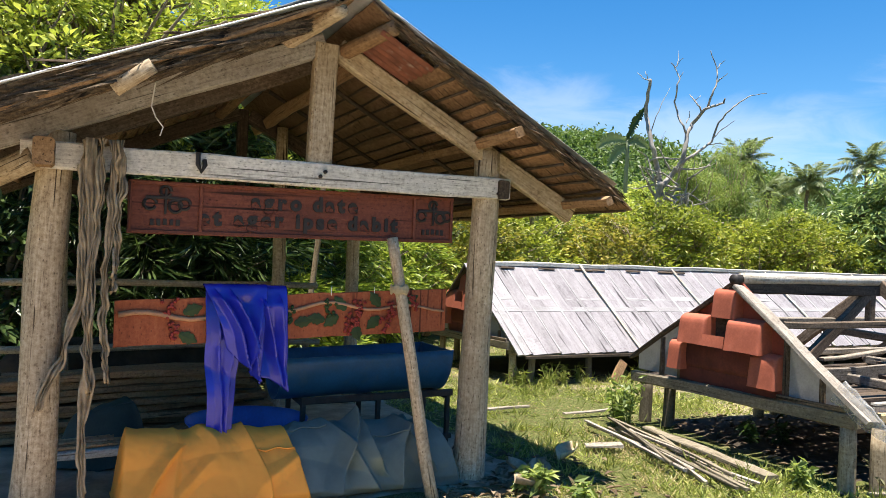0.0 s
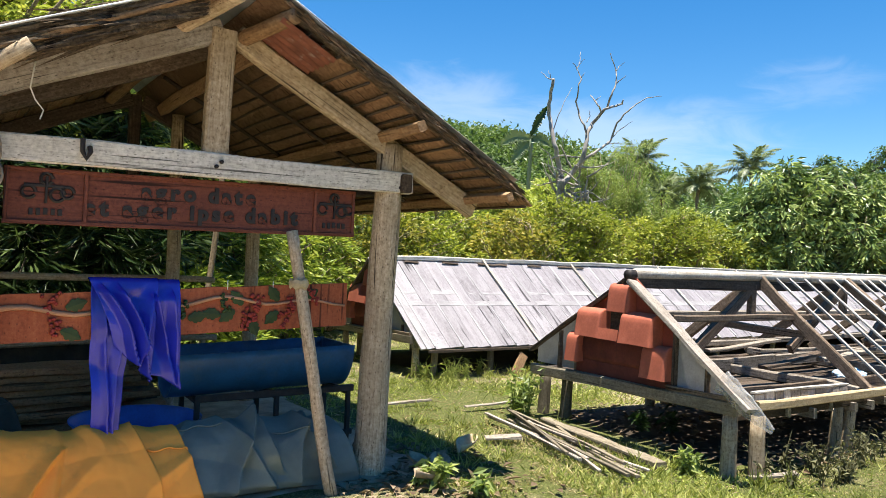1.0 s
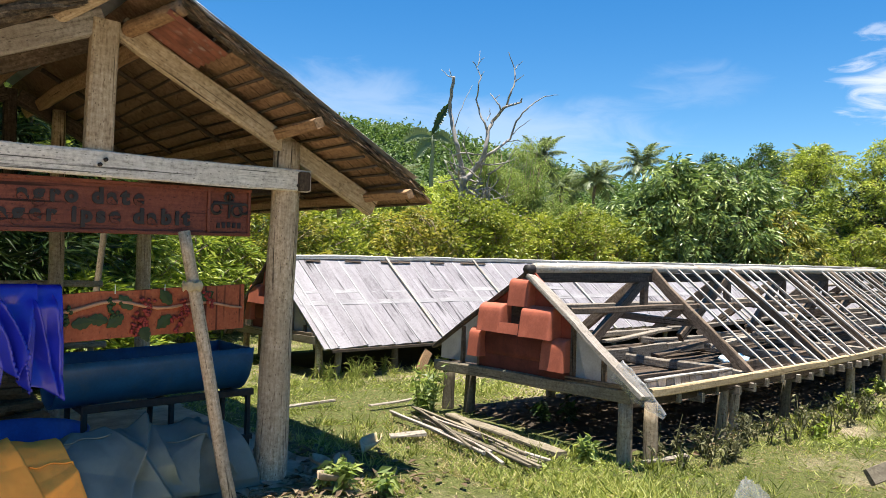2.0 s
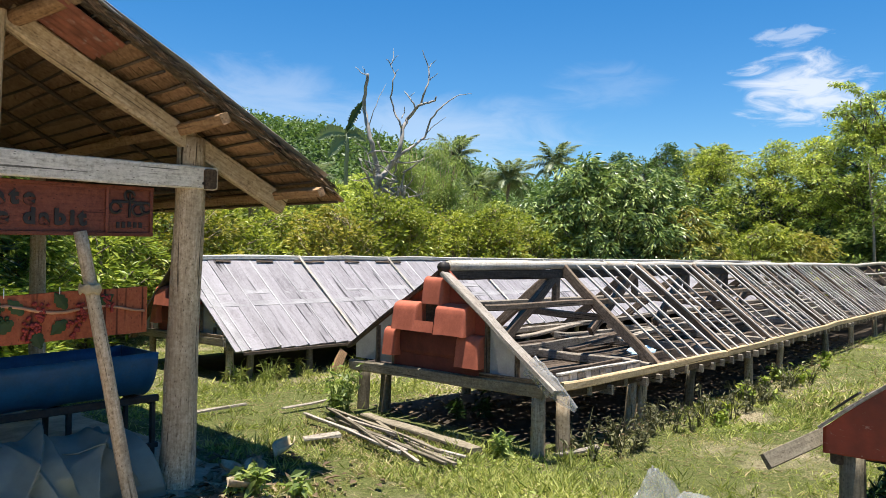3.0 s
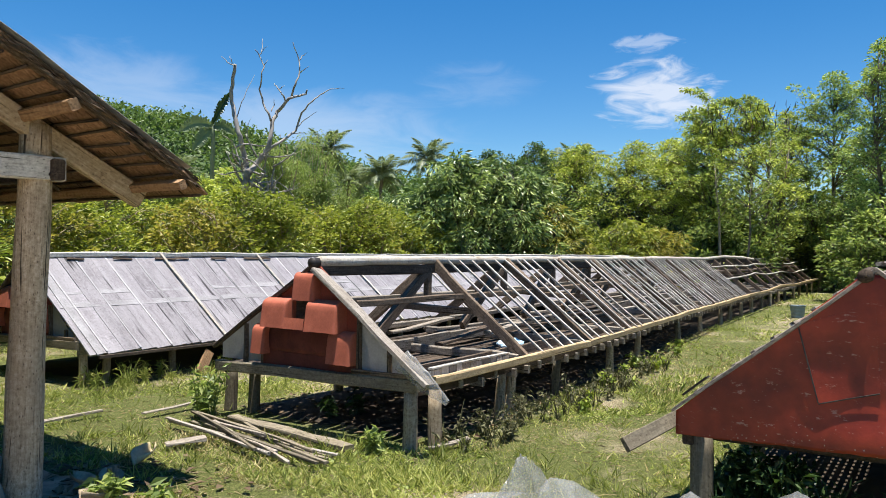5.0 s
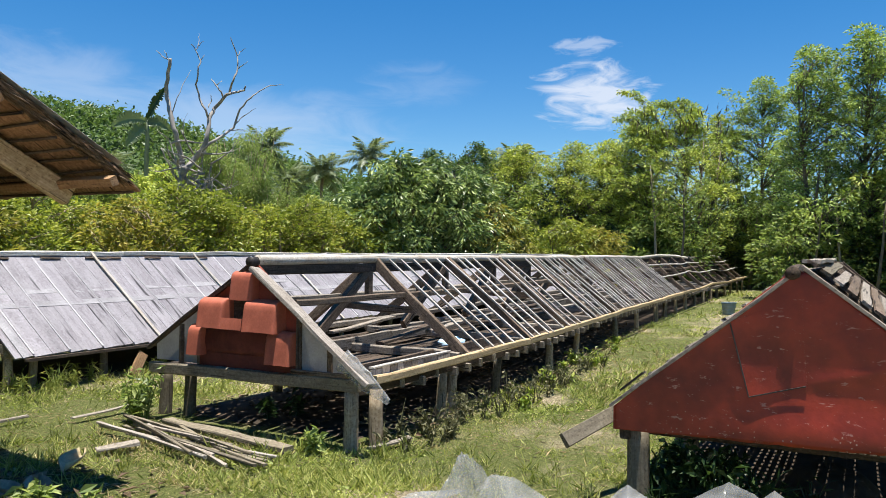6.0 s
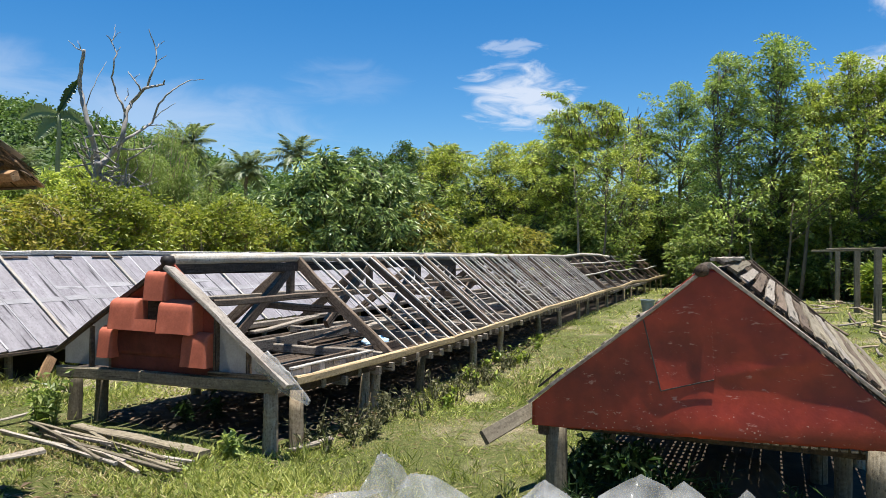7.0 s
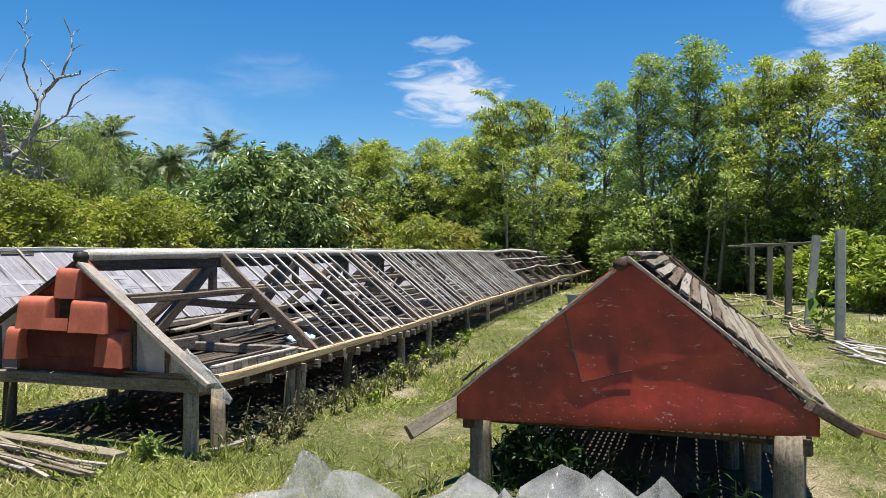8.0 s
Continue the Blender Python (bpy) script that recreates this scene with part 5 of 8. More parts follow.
def build_sign():
    x0, x1, z0, z1, y = 0.24, 2.31, 1.62, 1.945, 4.66
    sign = thing("sign_board", ((x0 + x1) / 2, y, z0), "red-brown carved wooden sign board hung below the tie beam", "sign")
    part("board", plank_bm(x1 - x0, 0.31, 0.035, 3, 0.003), M_SIGN, sign, "", along((x0, y, 1.775), (x1, y, 1.80), (0, -1, 0)))
    def rim(a, b, w):
        stick("rim", a, b, w, 0.018, M_SIGN, sign, up=(0, -1, 0), seed=int(a[0] * 50 + a[2] * 9), wob=0.002)
    yf = y - 0.024
    rim((x0, yf, 1.632), (x1, yf, 1.657), 0.022)
    rim((x0, yf, 1.918), (x1, yf, 1.943), 0.022)
    for x in (x0 + 0.012, x0 + 0.40, x1 - 0.29, x1 - 0.012):
        f = (x - x0) / (x1 - x0) * 0.025
        rim((x, yf, 1.64 + f), (x, yf, 1.915 + f), 0.02)
    def glyph_mesh(body, size):
        c = bpy.data.curves.new("letter", "FONT")
        c.body, c.size, c.extrude, c.align_y, c.offset = body, size, 0.004, "CENTER", 0.0065
        ob = new("letter_draft", c)
        me = bpy.data.meshes.new_from_object(ob.evaluated_get(bpy.context.evaluated_depsgraph_get()))
        bpy.data.objects.remove(ob)
        me.materials.clear()
        me.materials.append(M_LETTER)
        return me
    def text(body, x, z, size):
        """A carved word line, letter by letter."""
        made = [(glyph_mesh(ch, size) if ch != " " else None) for ch in body]
        widths = [(max(v.co.x for v in me.vertices) + 0.022 if me else size * 0.42) for me in made]
        cx = x - sum(widths) / 2
        for me, w in zip(made, widths):
            if me:
                link_part("letter", me, sign, Matrix.Translation((cx, y - 0.022, z + (cx - x) * 0.012)) @ pose(0, 0, 0, 90, 0, 0), "black carved letter")
            cx += w
    text("agro date", 1.29, 1.846, 0.124)
    text("et ager ipse dabit", 1.28, 1.735, 0.124)
    # carved emblems of rings and bars with an unreadable line below, at either end
    for xc in (x0 + 0.205, x1 - 0.15):
        f = (xc - x0) / (x1 - x0) * 0.025
        zc = 1.815 + f
        for dx, dz, ra in ((-0.085, -0.02, 0.034), (0.055, -0.03, 0.036), (0.105, -0.015, 0.032), (0.0, 0.055, 0.03)):
            bm = bmesh.new()
            n = 14
            branch_rings(bm, [(xc + dx + ra * math.cos(2 * math.pi * i / n), y - 0.022, zc + dz + ra * math.sin(2 * math.pi * i / n)) for i in range(n)], [0.010] * n, 5)
            part("ring", bm, M_LETTER, sign)
        stick("bar", (xc, y - 0.022, zc - 0.08), (xc, y - 0.022, zc + 0.07), 0.014, 0.012, M_LETTER, sign, up=(0, 1, 0), seed=1)
        stick("bar", (xc - 0.11, y - 0.022, zc + 0.015), (xc + 0.11, y - 0.022, zc + 0.015), 0.012, 0.014, M_LETTER, sign, seed=2)
        for k in range(5):
            stick("bar", (xc - 0.085 + k * 0.036, y - 0.022, 1.69 + f), (xc - 0.062 + k * 0.036, y - 0.022, 1.69 + f), 0.008, 0.034, M_LETTER, sign, seed=k)


def build_carved_board():
    y = 4.76
    b = thing("carved_board", (1.26, y, 1.0), "brick-red board carved with a vine, leaves and berry clusters", "board")
    def prof(u, v):
        x = 0.20 + 2.14 * u
        z0 = 0.955 + 0.075 * u + 0.006 * fbm(u * 8, 1)
        z1 = 1.225 + 0.10 * u + 0.006 * fbm(u * 8, 5)
        return (x, y, z0 + (z1 - z0) * v)
    part("plank", sheet_bm(prof, 24, 6, 0.035), M_CARVED, b)
    yf = y - 0.004
    bm = bmesh.new()
    n = 26
    pts = [(0.22 + 2.1 * i / n, yf - 0.006, 1.145 + 0.065 * i / n + 0.022 * math.sin(i * 0.9) - 0.02 * math.sin(i * 0.31)) for i in range(n + 1)]
    branch_rings(bm, pts, [0.017 - 0.009 * i / n for i in range(n + 1)], 6)
    part("carved_vine", bm, M_VINE, b, "bare pale carved vine", smooth=True)
    r = random.Random(2)
    berries = {}
    for mt in (M_GRAPE_R, M_GRAPE_G):
        bm = bmesh.new()
        bmesh.ops.create_icosphere(bm, subdivisions=1, radius=0.013)
        berries[mt] = mesh_of("berry", bm, mt, True)
    for x, z, mt in ((0.50, 1.21, M_GRAPE_R), (0.52, 1.07, M_GRAPE_R), (1.22, 1.17, M_GRAPE_G), (1.50, 1.21, M_GRAPE_G), (1.67, 1.14, M_GRAPE_R), (1.70, 1.22, M_GRAPE_R), (1.93, 1.20, M_GRAPE_R), (2.10, 1.25, M_GRAPE_R), (1.62, 1.10, M_GRAPE_R), (1.88, 1.10, M_GRAPE_R)):
        for k in range(15):
            link_part("berry", berries[mt], b, Matrix.Translation((x + r.uniform(-0.05, 0.05) * (1 - k / 22), yf - 0.010, z + 0.025 - k * 0.007 + r.uniform(-0.008, 0.008))))
    for x, z, a in ((0.58, 1.155, 0.35), (0.56, 1.03, -0.45), (1.26, 1.09, 0.15), (1.46, 1.11, 3.0), (1.60, 1.175, 2.3), (1.84, 1.20, 2.2), (1.84, 1.13, -2.4), (2.02, 1.21, 0.6), (1.55, 1.14, -2.5), (1.66, 1.08, -1.2)):
        def lf(u, v, x=x, z=z, a=a):
            ln, w = 0.12, 0.036 * math.sin(math.pi * min(1, u * 0.92 + 0.08)) * (1 + 0.18 * math.sin(u * 22))
            p, q = u * ln, (v - 0.5) * 2 * w
            return (x + p * math.cos(a) - q * math.sin(a), yf - 0.012 + 0.006 * abs(v - 0.5), z + p * math.sin(a) + q * math.cos(a))
        part("carved_leaf", sheet_bm(lf, 10, 4, 0.008), M_GRAPE_G, b)
    for k, x in enumerate((1.50, 1.80)):
        log("hanging_wire", (x, yf - 0.004, 1.27), (x, yf - 0.004, 1.33), 0.003, 0.003, M_WHITE, b, k, 0, 0, 5)


def cloth_bm(fun, nu, nv, thick=0.004):
    return sheet_bm(fun, nu, nv, thick)


def build_blue_cloth():
    c = thing("blue_cloth", (1.0, 4.7, 0.4), "crumpled bright blue nylon cloth draped over the carved board", "cloth")
    def hang(u, v, x0, x1, zt, zb, lines, yo, slant, close, hems, ph):
        """A flap from the board's top edge down: folds run across it, the hem comes to points."""
        over = min(v / 0.06, 1)
        f = max(0.0, v - 0.05) / 0.95
        g = f * (zt - zb)
        xc = (x0 + x1) / 2
        x = xc + (x0 + (x1 - x0) * u - xc) * (1 - close * f) + slant * f
        relief = fold_relief(u, f, lines) + 0.045 * abs(crumple(x + 0.4 * g, g - 0.5 * x, 0.13, ph)) + 0.016 * crumple(x - 0.3 * g, g + 0.6 * x, 0.06, ph + 3)
        a, b, c = hems
        drop = a + (b - a) * u * 2 if u < 0.5 else b + (c - b) * (u - 0.5) * 2
        return (x + 0.2 * relief, 4.80 - 0.075 * over + yo - relief * min(1, f * 6), zt + 0.012 * math.sin(over * math.pi) - (zt - zb) * f * drop)
    part("drape", cloth_bm(lambda u, v: hang(u, v, 0.93, 1.19, 1.315, 0.66, ((0.35, 0.45, 0.26, 0.05, 0.0, 1.3), (0.80, 0.15, 0.22, 0.04, 0.05, 1.3)), 0.0, 0.03, 0.05, (0.82, 0.86, 1.0), 1.0), 44, 50), M_CLOTH, c, "duller blue hanging flap", smooth=True)
    part("drape", cloth_bm(lambda u, v: hang(u, v, 0.695, 0.93, 1.308, 0.30, ((0.30, 0.25, 0.22, 0.03, 0.0, 1.3), (0.85, -0.15, 0.26, 0.03, 0.2, 1.3)), 0.012, -0.015, 0.40, (0.97, 1.0, 0.98), 4.0), 40, 60), M_CLOTH, c, "long hanging strip", smooth=True)
    part("drape", cloth_bm(lambda u, v: hang(u, v, 0.69, 1.06, 1.322, 0.72, ((0.12, 0.45, 0.18, 0.06, 0.0, 1.3), (0.36, 0.55, 0.20, 0.07, 0.0, 1.3), (0.98, -0.35, 0.22, 0.06, 0.1, 1.3)), -0.035, 0.055, 0.45, (0.62, 0.80, 1.0), 7.0), 50, 50), M_CLOTH, c, "shiny crumpled front flap", smooth=True)


def build_drum_trough():
    t = thing("drum_trough", (1.9, 5.35, 0.5), "half blue plastic drum lying as a trough on a steel stand", "trough")
    x0, x1, y, z, r = 1.30, 2.62, 5.45, 0.80, 0.27
    def shell(u, v):
        a = math.pi * (1.0 + v * 1.0)
        x = x0 + (x1 - x0) * u
        rr = r * (1 + 0.035 * math.exp(-((u - 0.5) / 0.05) ** 2) + (0.05 if u > 0.97 else 0) + 0.01 * math.sin(u * 9))
        return (x, y + rr * math.cos(a), z + 0.035 * u + rr * 1.25 * math.sin(a) + 0.02 * math.sin(v * math.pi))
    part("half_drum", sheet_bm(shell, 26, 18, 0.008), M_DRUM, t, smooth=True)
    def endp(u, v):
        a = math.pi * (1.0 + v)
        return (x1 - 0.02, y + r * 1.02 * u * math.cos(a), z + 0.035 + r * 1.25 * u * math.sin(a))
    part("end_disc", sheet_bm(endp, 6, 18, 0.008), M_DRUM, t, "lighter scuffed drum end", smooth=True)
    s = thing("steel_stand", (1.9, 5.45, 0), "dark rusty welded steel stand under the trough", "stand")
    for x in (1.48, 2.05, 2.62):
        for yy in (5.25, 5.68):
            stick("leg", (x, yy, 0.0), (x, yy, 0.50), 0.035, 0.035, M_STEEL, s, seed=int(x * 9 + yy))
    for yy in (5.25, 5.68):
        stick("rail", (1.46, yy, 0.485), (2.66, yy, 0.495), 0.04, 0.05, M_STEEL, s, seed=3)
        stick("rail", (1.46, yy, 0.16), (2.66, yy, 0.16), 0.03, 0.035, M_STEEL, s, seed=4)
    for x in (1.48, 2.05, 2.62):
        stick("cross_bar", (x, 5.25, 0.47), (x, 5.68, 0.47), 0.035, 0.035, M_STEEL, s, seed=5)


def build_tub():
    t = thing("blue_tub", (1.12, 5.40, 0), "round blue plastic tub on the shed floor", "tub")
    def side(u, v):
        a = u * 2 * math.pi
        prof = ((0.30, 0.0), (0.36, 0.12), (0.395, 0.27), (0.415, 0.315), (0.425, 0.315), (0.42, 0.30))
        f = v * 5
        i = min(int(f), 4)
        r = prof[i][0] + (prof[i + 1][0] - prof[i][0]) * (f - i)
        z = prof[i][1] + (prof[i + 1][1] - prof[i][1]) * (f - i)
        return (1.12 + r * math.cos(a), 5.40 + r * math.sin(a), 0.045 + z)
    part("wall", sheet_bm(side, 40, 10), M_TUB, t, smooth=True)
    def base(u, v):
        a = u * 2 * math.pi
        return (1.12 + 0.345 * v * math.cos(a), 5.40 + 0.345 * v * math.sin(a), 0.15)
    part("tub_inside", sheet_bm(base, 40, 3), M_TUB, t, "blue inside of the tub")


def heap(name, label, mat, cx, cy, rx, ry, h, seed, folds=9.0, skirt=0.0, nu=72, nv=30, thick=0.006, sharp=0.5, cat="tarpaulin", flat=0.45, lumpy=0.30, pleat=1.0):
    """A sheet thrown over a heap: a lumpy top with radiating pinched folds."""
    t = thing(name, (cx, cy, 0), label, cat)
    def fun(u, v):
        a = u * 2 * math.pi
        fold = math.sin(a * folds + 1.5 * math.sin(a * 2 + seed)) * v * v
        w = 1 + 0.10 * math.sin(a * 2 + seed) + 0.07 * math.sin(a * 3 + seed * 2) + 0.05 * sharp * pleat * fold
        r = v
        x, y = cx + rx * w * r * math.cos(a), cy + ry * w * r * math.sin(a)
        q = min(max((r - flat) / (1 - flat), 0), 1)
        prof = 1 - q * q * (3 - 2 * q)
        lump = 1 + lumpy * noise.noise((x * 2.4 + seed, y * 2.4, 0))
        c1 = (1 - abs(noise.noise((x * 3.1 + seed, y * 3.1 + 0.6 * x, seed))) * 2.2)
        c2 = (1 - abs(noise.noise((x * 7.3 + y * 3 + seed, y * 6.3, seed + 4))) * 2.2)
        z = h * prof * lump + 0.055 * sharp * max(c1, 0) ** 2 + 0.022 * sharp * max(c2, 0) ** 2 + 0.010 * fbm(x * 11, y * 11, seed)
        return (x, y, max(z, ground_z(x, y) + 0.012) + 0.012 * pleat * (fold + 1) * q)
    part("sheet", sheet_bm(fun, nu, nv, thick), mat, t, smooth=True)


def fold_relief(u, v, lines):
    """Height of laid folds: each starts at u0 with a lean, and is steep on one side (width, height)."""
    out = 0.0
    for u0, lean, w, h, v0, v1 in lines:
        d = (u - u0 - lean * v - 0.02 * math.sin(v * 7 + u0 * 30)) / w
        if -1 < d < 0.14:
            f = (1 + d) ** 1.4 if d < 0 else 1 - d / 0.14
            fade = min(1, max(0, (v - v0) / 0.12)) * min(1, max(0, (v1 - v) / 0.15))
            out += h * f * fade
    return out


def laid_tarp(name, label, mat, x0, x1, y_back, y_top, y_front, h, seed, lines, rough, cell, hem):
    """A stiff tarpaulin thrown over a heap: a rounded top at the back and a steep front that falls in laid folds."""
    t = thing(name, ((x0 + x1) / 2, (y_back + y_front) / 2, 0), label, "tarpaulin")

    def fun(u, v):
        q = max(0.0, (v - 0.30) / 0.70)
        xc = (x0 + x1) / 2
        x = xc + (x0 + (x1 - x0) * u - xc) * (1 + (0.22 if u > 0.5 else 0.03) * q) + 0.015 * noise.noise((v * 3, u * 3, seed))
        side = min(1.0, min(u, 1 - u) / 0.05)
        side = math.sin(side * math.pi / 2)
        tops = h * (1 + 0.13 * noise.noise((u * 3.4, seed, 0.3)) + 0.05 * noise.noise((u * 9.0, seed, 2.0)))
        if v < 0.30:
            f = v / 0.30
            y, z = y_back + (y_top - y_back) * f, tops * (0.25 + 0.75 * math.sin(f * math.pi / 2))
        else:
            y = y_top + (y_front - y_top) * (q ** 0.75)
            z = tops * (math.cos(q * math.pi / 2) ** 0.8) + 0.02
        w = v * (abs(y_front - y_top) + h)
        relief = fold_relief(u, v, lines) + rough * (0.060 * abs(crumple(x, w, cell, seed)) + 0.026 * abs(crumple(x + 0.5 * w, w - 0.4 * x, cell * 0.6, seed + 3.0)) + 0.018 * max(0, 1 - 9 * abs(noise.noise((x * 1.9 + 0.9 * w, w * 1.5 - 0.4 * x, seed)))))
        relief += 0.004 * noise.noise((x * 22, w * 22, seed))
        z = z * side
        lift = min(1.0, 4 * z / h)
        return (x + 0.25 * (u - 0.5) * relief, y - relief * (0.35 + 0.65 * q) * lift, max(z + relief * 0.5 * (1 - q) * lift, ground_z(x, y) + 0.012 + 0.2 * relief))
    sheet = part("sheet", sheet_bm(fun, 170, 110), mat, t, smooth=rough < 2)
    for k, (ua, ub, va) in enumerate(hem):
        bm = bmesh.new()
        pts = [V(fun(ua + (ub - ua) * i / 14, va + 0.012 * math.sin(i * 0.7))) + V((0, -0.006, 0.006)) for i in range(15)]
        branch_rings(bm, pts, [0.005] * 15, 5)
        part("seam", bm, mat, sheet, "stitched seam of the tarpaulin", smooth=True)


def build_clutter():
    laid_tarp("orange_tarpaulin", "dusty orange canvas tarpaulin thrown over a heap", M_TARP_O, 0.24, 1.24, 5.02, 4.80, 4.46, 0.40, 1.7,
              ((0.33, -0.03, 0.20, 0.04, 0.16, 1.3), (0.56, -0.42, 0.10, 0.07, 0.50, 1.3), (0.70, 0.06, 0.11, 0.06, 0.08, 1.3)), 1.6, 0.25, ((0.76, 0.97, 0.62),))
    laid_tarp("teal_tarpaulin", "crumpled dark teal tarpaulin beside the post", M_TARP_T, 1.18, 2.28, 5.12, 4.92, 4.52, 0.33, 4.4,
              ((0.16, 0.40, 0.14, 0.07, 0.1, 1.3), (0.40, 0.22, 0.10, 0.10, 0.05, 0.9), (0.56, -0.25, 0.10, 0.12, 0.15, 1.3), (0.66, 0.20, 0.09, 0.10, 0.05, 0.9), (0.82, -0.18, 0.10, 0.12, 0.1, 1.3)), 1.95, 0.20, ((0.05, 0.30, 0.40), (0.55, 0.85, 0.55)))
    # leaning prop
    p = thing("prop_pole", (2.12, 4.50, 0), "rough bark-stripped prop pole leaning against the sign, tied with rope", "pole")
    log("pole", (2.10, 4.36, -0.02), (1.85, 4.61, 1.66), 0.043, 0.036, M_POST, p, 5, 0.02, 0.06, 10)
    def rope(u, v):
        a, b = u * 2 * math.pi, v * 2 * math.pi
        c = V((1.90, 4.56, 1.325))
        return tuple(c + V(((0.052 + 0.012 * math.cos(b)) * math.cos(a), (0.052 + 0.012 * math.cos(b)) * math.sin(a), 0.03 * math.sin(b) * (1 + 0.3 * math.sin(a * 5)))))
    part("rope_lashing", sheet_bm(rope, 16, 8), M_STRAW, p, "frayed straw rope")
    # dry liana hung over the tie beam
    v = thing("dry_liana", (0.05, 4.5, 0.2), "twisted strips of dry bark hung over the tie beam", "dried vine")
    strips = (((0.02, 2.11), (0.01, 1.75), (0.03, 1.3), (-0.06, 0.95), (-0.17, 0.66), 0.075), ((0.05, 2.12), (0.06, 1.6), (0.07, 1.0), (0.05, 0.5), (0.06, 0.10), 0.09),
              ((0.15, 2.12), (0.16, 1.7), (0.13, 1.3), (0.14, 1.0), (0.17, 0.80), 0.06), ((0.09, 2.12), (0.10, 1.8), (0.06, 1.4), (0.05, 1.0), (0.08, 0.75), 0.05), ((0.19, 2.12), (0.20, 1.9), (0.18, 1.65), (0.19, 1.45), (0.17, 1.3), 0.05))
    for k, (*knots, wd) in enumerate(strips):
        def ribbon(u, w, knots=knots, wd=wd, k=k):
            f = u * 4
            i = min(int(f), 3)
            g = f - i
            g = g * g * (3 - 2 * g) * 0.5 + g * 0.5
            x = knots[i][0] + (knots[i + 1][0] - knots[i][0]) * g
            z = knots[i][1] + (knots[i + 1][1] - knots[i][1]) * (f - i)
            width = wd * 0.95 * (1 - 0.5 * u) * (0.75 + 0.9 * noise.noise((u * 9, k * 3.0, 1.0)))
            tw = 0.6 * math.sin(u * 7 + k * 2) + 0.35 * noise.noise((u * 12, k, 5.0))
            q = (w - 0.5) * width * 2
            ripple = 0.030 * noise.noise((u * 16, w * 3, k * 4.0)) + 0.016 * math.cos(w * 14 + 3 * math.sin(u * 9 + k))
            return (x + q * 0.5 * math.cos(tw) + 0.012 * noise.noise((u * 15, 0, k)), 4.485 - 0.012 * k + q * 0.5 * math.sin(tw) + ripple, z)
        part("bark_strip", sheet_bm(ribbon, 60, 7, 0.012), M_BARK, v, smooth=True)
    # planks stacked at the back
    for k in range(18):
        z = 0.06 + 0.055 * (k % 9)
        yy = 6.45 + 0.20 * (k // 9) + 0.05 * (k % 2)
        ob = thing("stacked_plank", (0.3, yy, z), "rough brown plank stacked on the earth floor", "plank", "planks stacked in the shed")
        stick("board", (-0.75 + 0.12 * (k % 3), yy, z + 0.0), (1.15 + 0.1 * ((k * 2) % 5), yy + 0.1, z + 0.04), 0.17, 0.045, M_BROWN, ob, seed=300 + k, wob=0.012)
    # long poles lying low behind
    for k, (z, yy) in enumerate(((0.42, 6.9), (0.52, 7.0))):
        ob = thing("fence_pole", (0, yy, z), "long thin pole fixed along the back of the shed", "pole")
        log("pole", (-2.6, yy + 0.5, 1.22 + 0.02 * k) if k == 0 else (-0.9, 7.32, 0.62), (2.2, yy + 0.55, 1.20) if k == 0 else (2.2, 7.32, 0.66), 0.035, 0.03, M_POST, ob, 80 + k, 0.02, 0.05, 8)
    # low bench with sticks on it
    b = thing("low_bench", (-0.05, 5.1, 0), "low pale wooden bench with sticks on top", "bench")
    stick("top", (-0.25, 5.05, 0.30), (0.36, 5.05, 0.31), 0.26, 0.045, M_BEAM, b, seed=1)
    for x in (-0.16, 0.33):
        stick("leg", (x - 0.05, 4.98, 0.0), (x, 5.0, 0.28), 0.06, 0.05, M_GREY, b, seed=int(x * 30 + 40))
        stick("leg", (x - 0.03, 5.14, 0.0), (x, 5.12, 0.28), 0.06, 0.05, M_GREY, b, seed=int(x * 30 + 60))
    for k in range(7):
        s = thing("kindling", (0.1, 5.05, 0.37), "short dry stick lying on the bench", "stick", "sticks on the bench")
        log("stick", (-0.22 + 0.03 * k, 4.95 + 0.03 * k, 0.338 + 0.006 * (k % 3)), (0.32 - 0.02 * k, 5.0 + 0.025 * k, 0.343 + 0.008 * (k % 3)), 0.012, 0.01, M_BROWN, s, 90 + k, 0.01, 0.1, 6)
    heap("dark_canvas", "dark green canvas bundle beside the bench", M_DARKC, 0.22, 5.75, 0.32, 0.22, 0.44, 2.2, 7, cat="canvas", nu=40, nv=16)
    heap("compost_heap", "dark heap of rotting leaves behind the planks", M_SOIL, 0.4, 7.75, 1.5, 0.35, 0.62, 3.3, 5, cat="compost heap", nu=60, nv=14, sharp=1.5)
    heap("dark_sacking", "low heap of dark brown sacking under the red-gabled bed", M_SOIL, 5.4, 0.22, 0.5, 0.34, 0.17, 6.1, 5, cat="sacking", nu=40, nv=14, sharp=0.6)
    c = thing("white_cup", (1.0, 6.3, 0.5), "small white plastic cup behind the board", "cup")
    def cup(u, v):
        a = u * 2 * math.pi
        return (1.30 + (0.035 + 0.012 * v) * math.cos(a), 7.32 + (0.035 + 0.012 * v) * math.sin(a), 0.69 + 0.10 * v)
    part("wall", sheet_bm(cup, 14, 3), M_WHITE, c, smooth=True)
    # hanging wire
    w = thing("wire", (0.45, 4.5, 2.3), "thin bent wire dangling from the rafter", "wire")
    bm = bmesh.new()
    branch_rings(bm, [(0.36, 4.55, 2.50), (0.345, 4.5, 2.40), (0.335, 4.48, 2.33), (0.36, 4.48, 2.27), (0.40, 4.48, 2.22), (0.385, 4.48, 2.17)], [0.004] * 6, 5)
    part("strand", bm, M_WHITE, w)


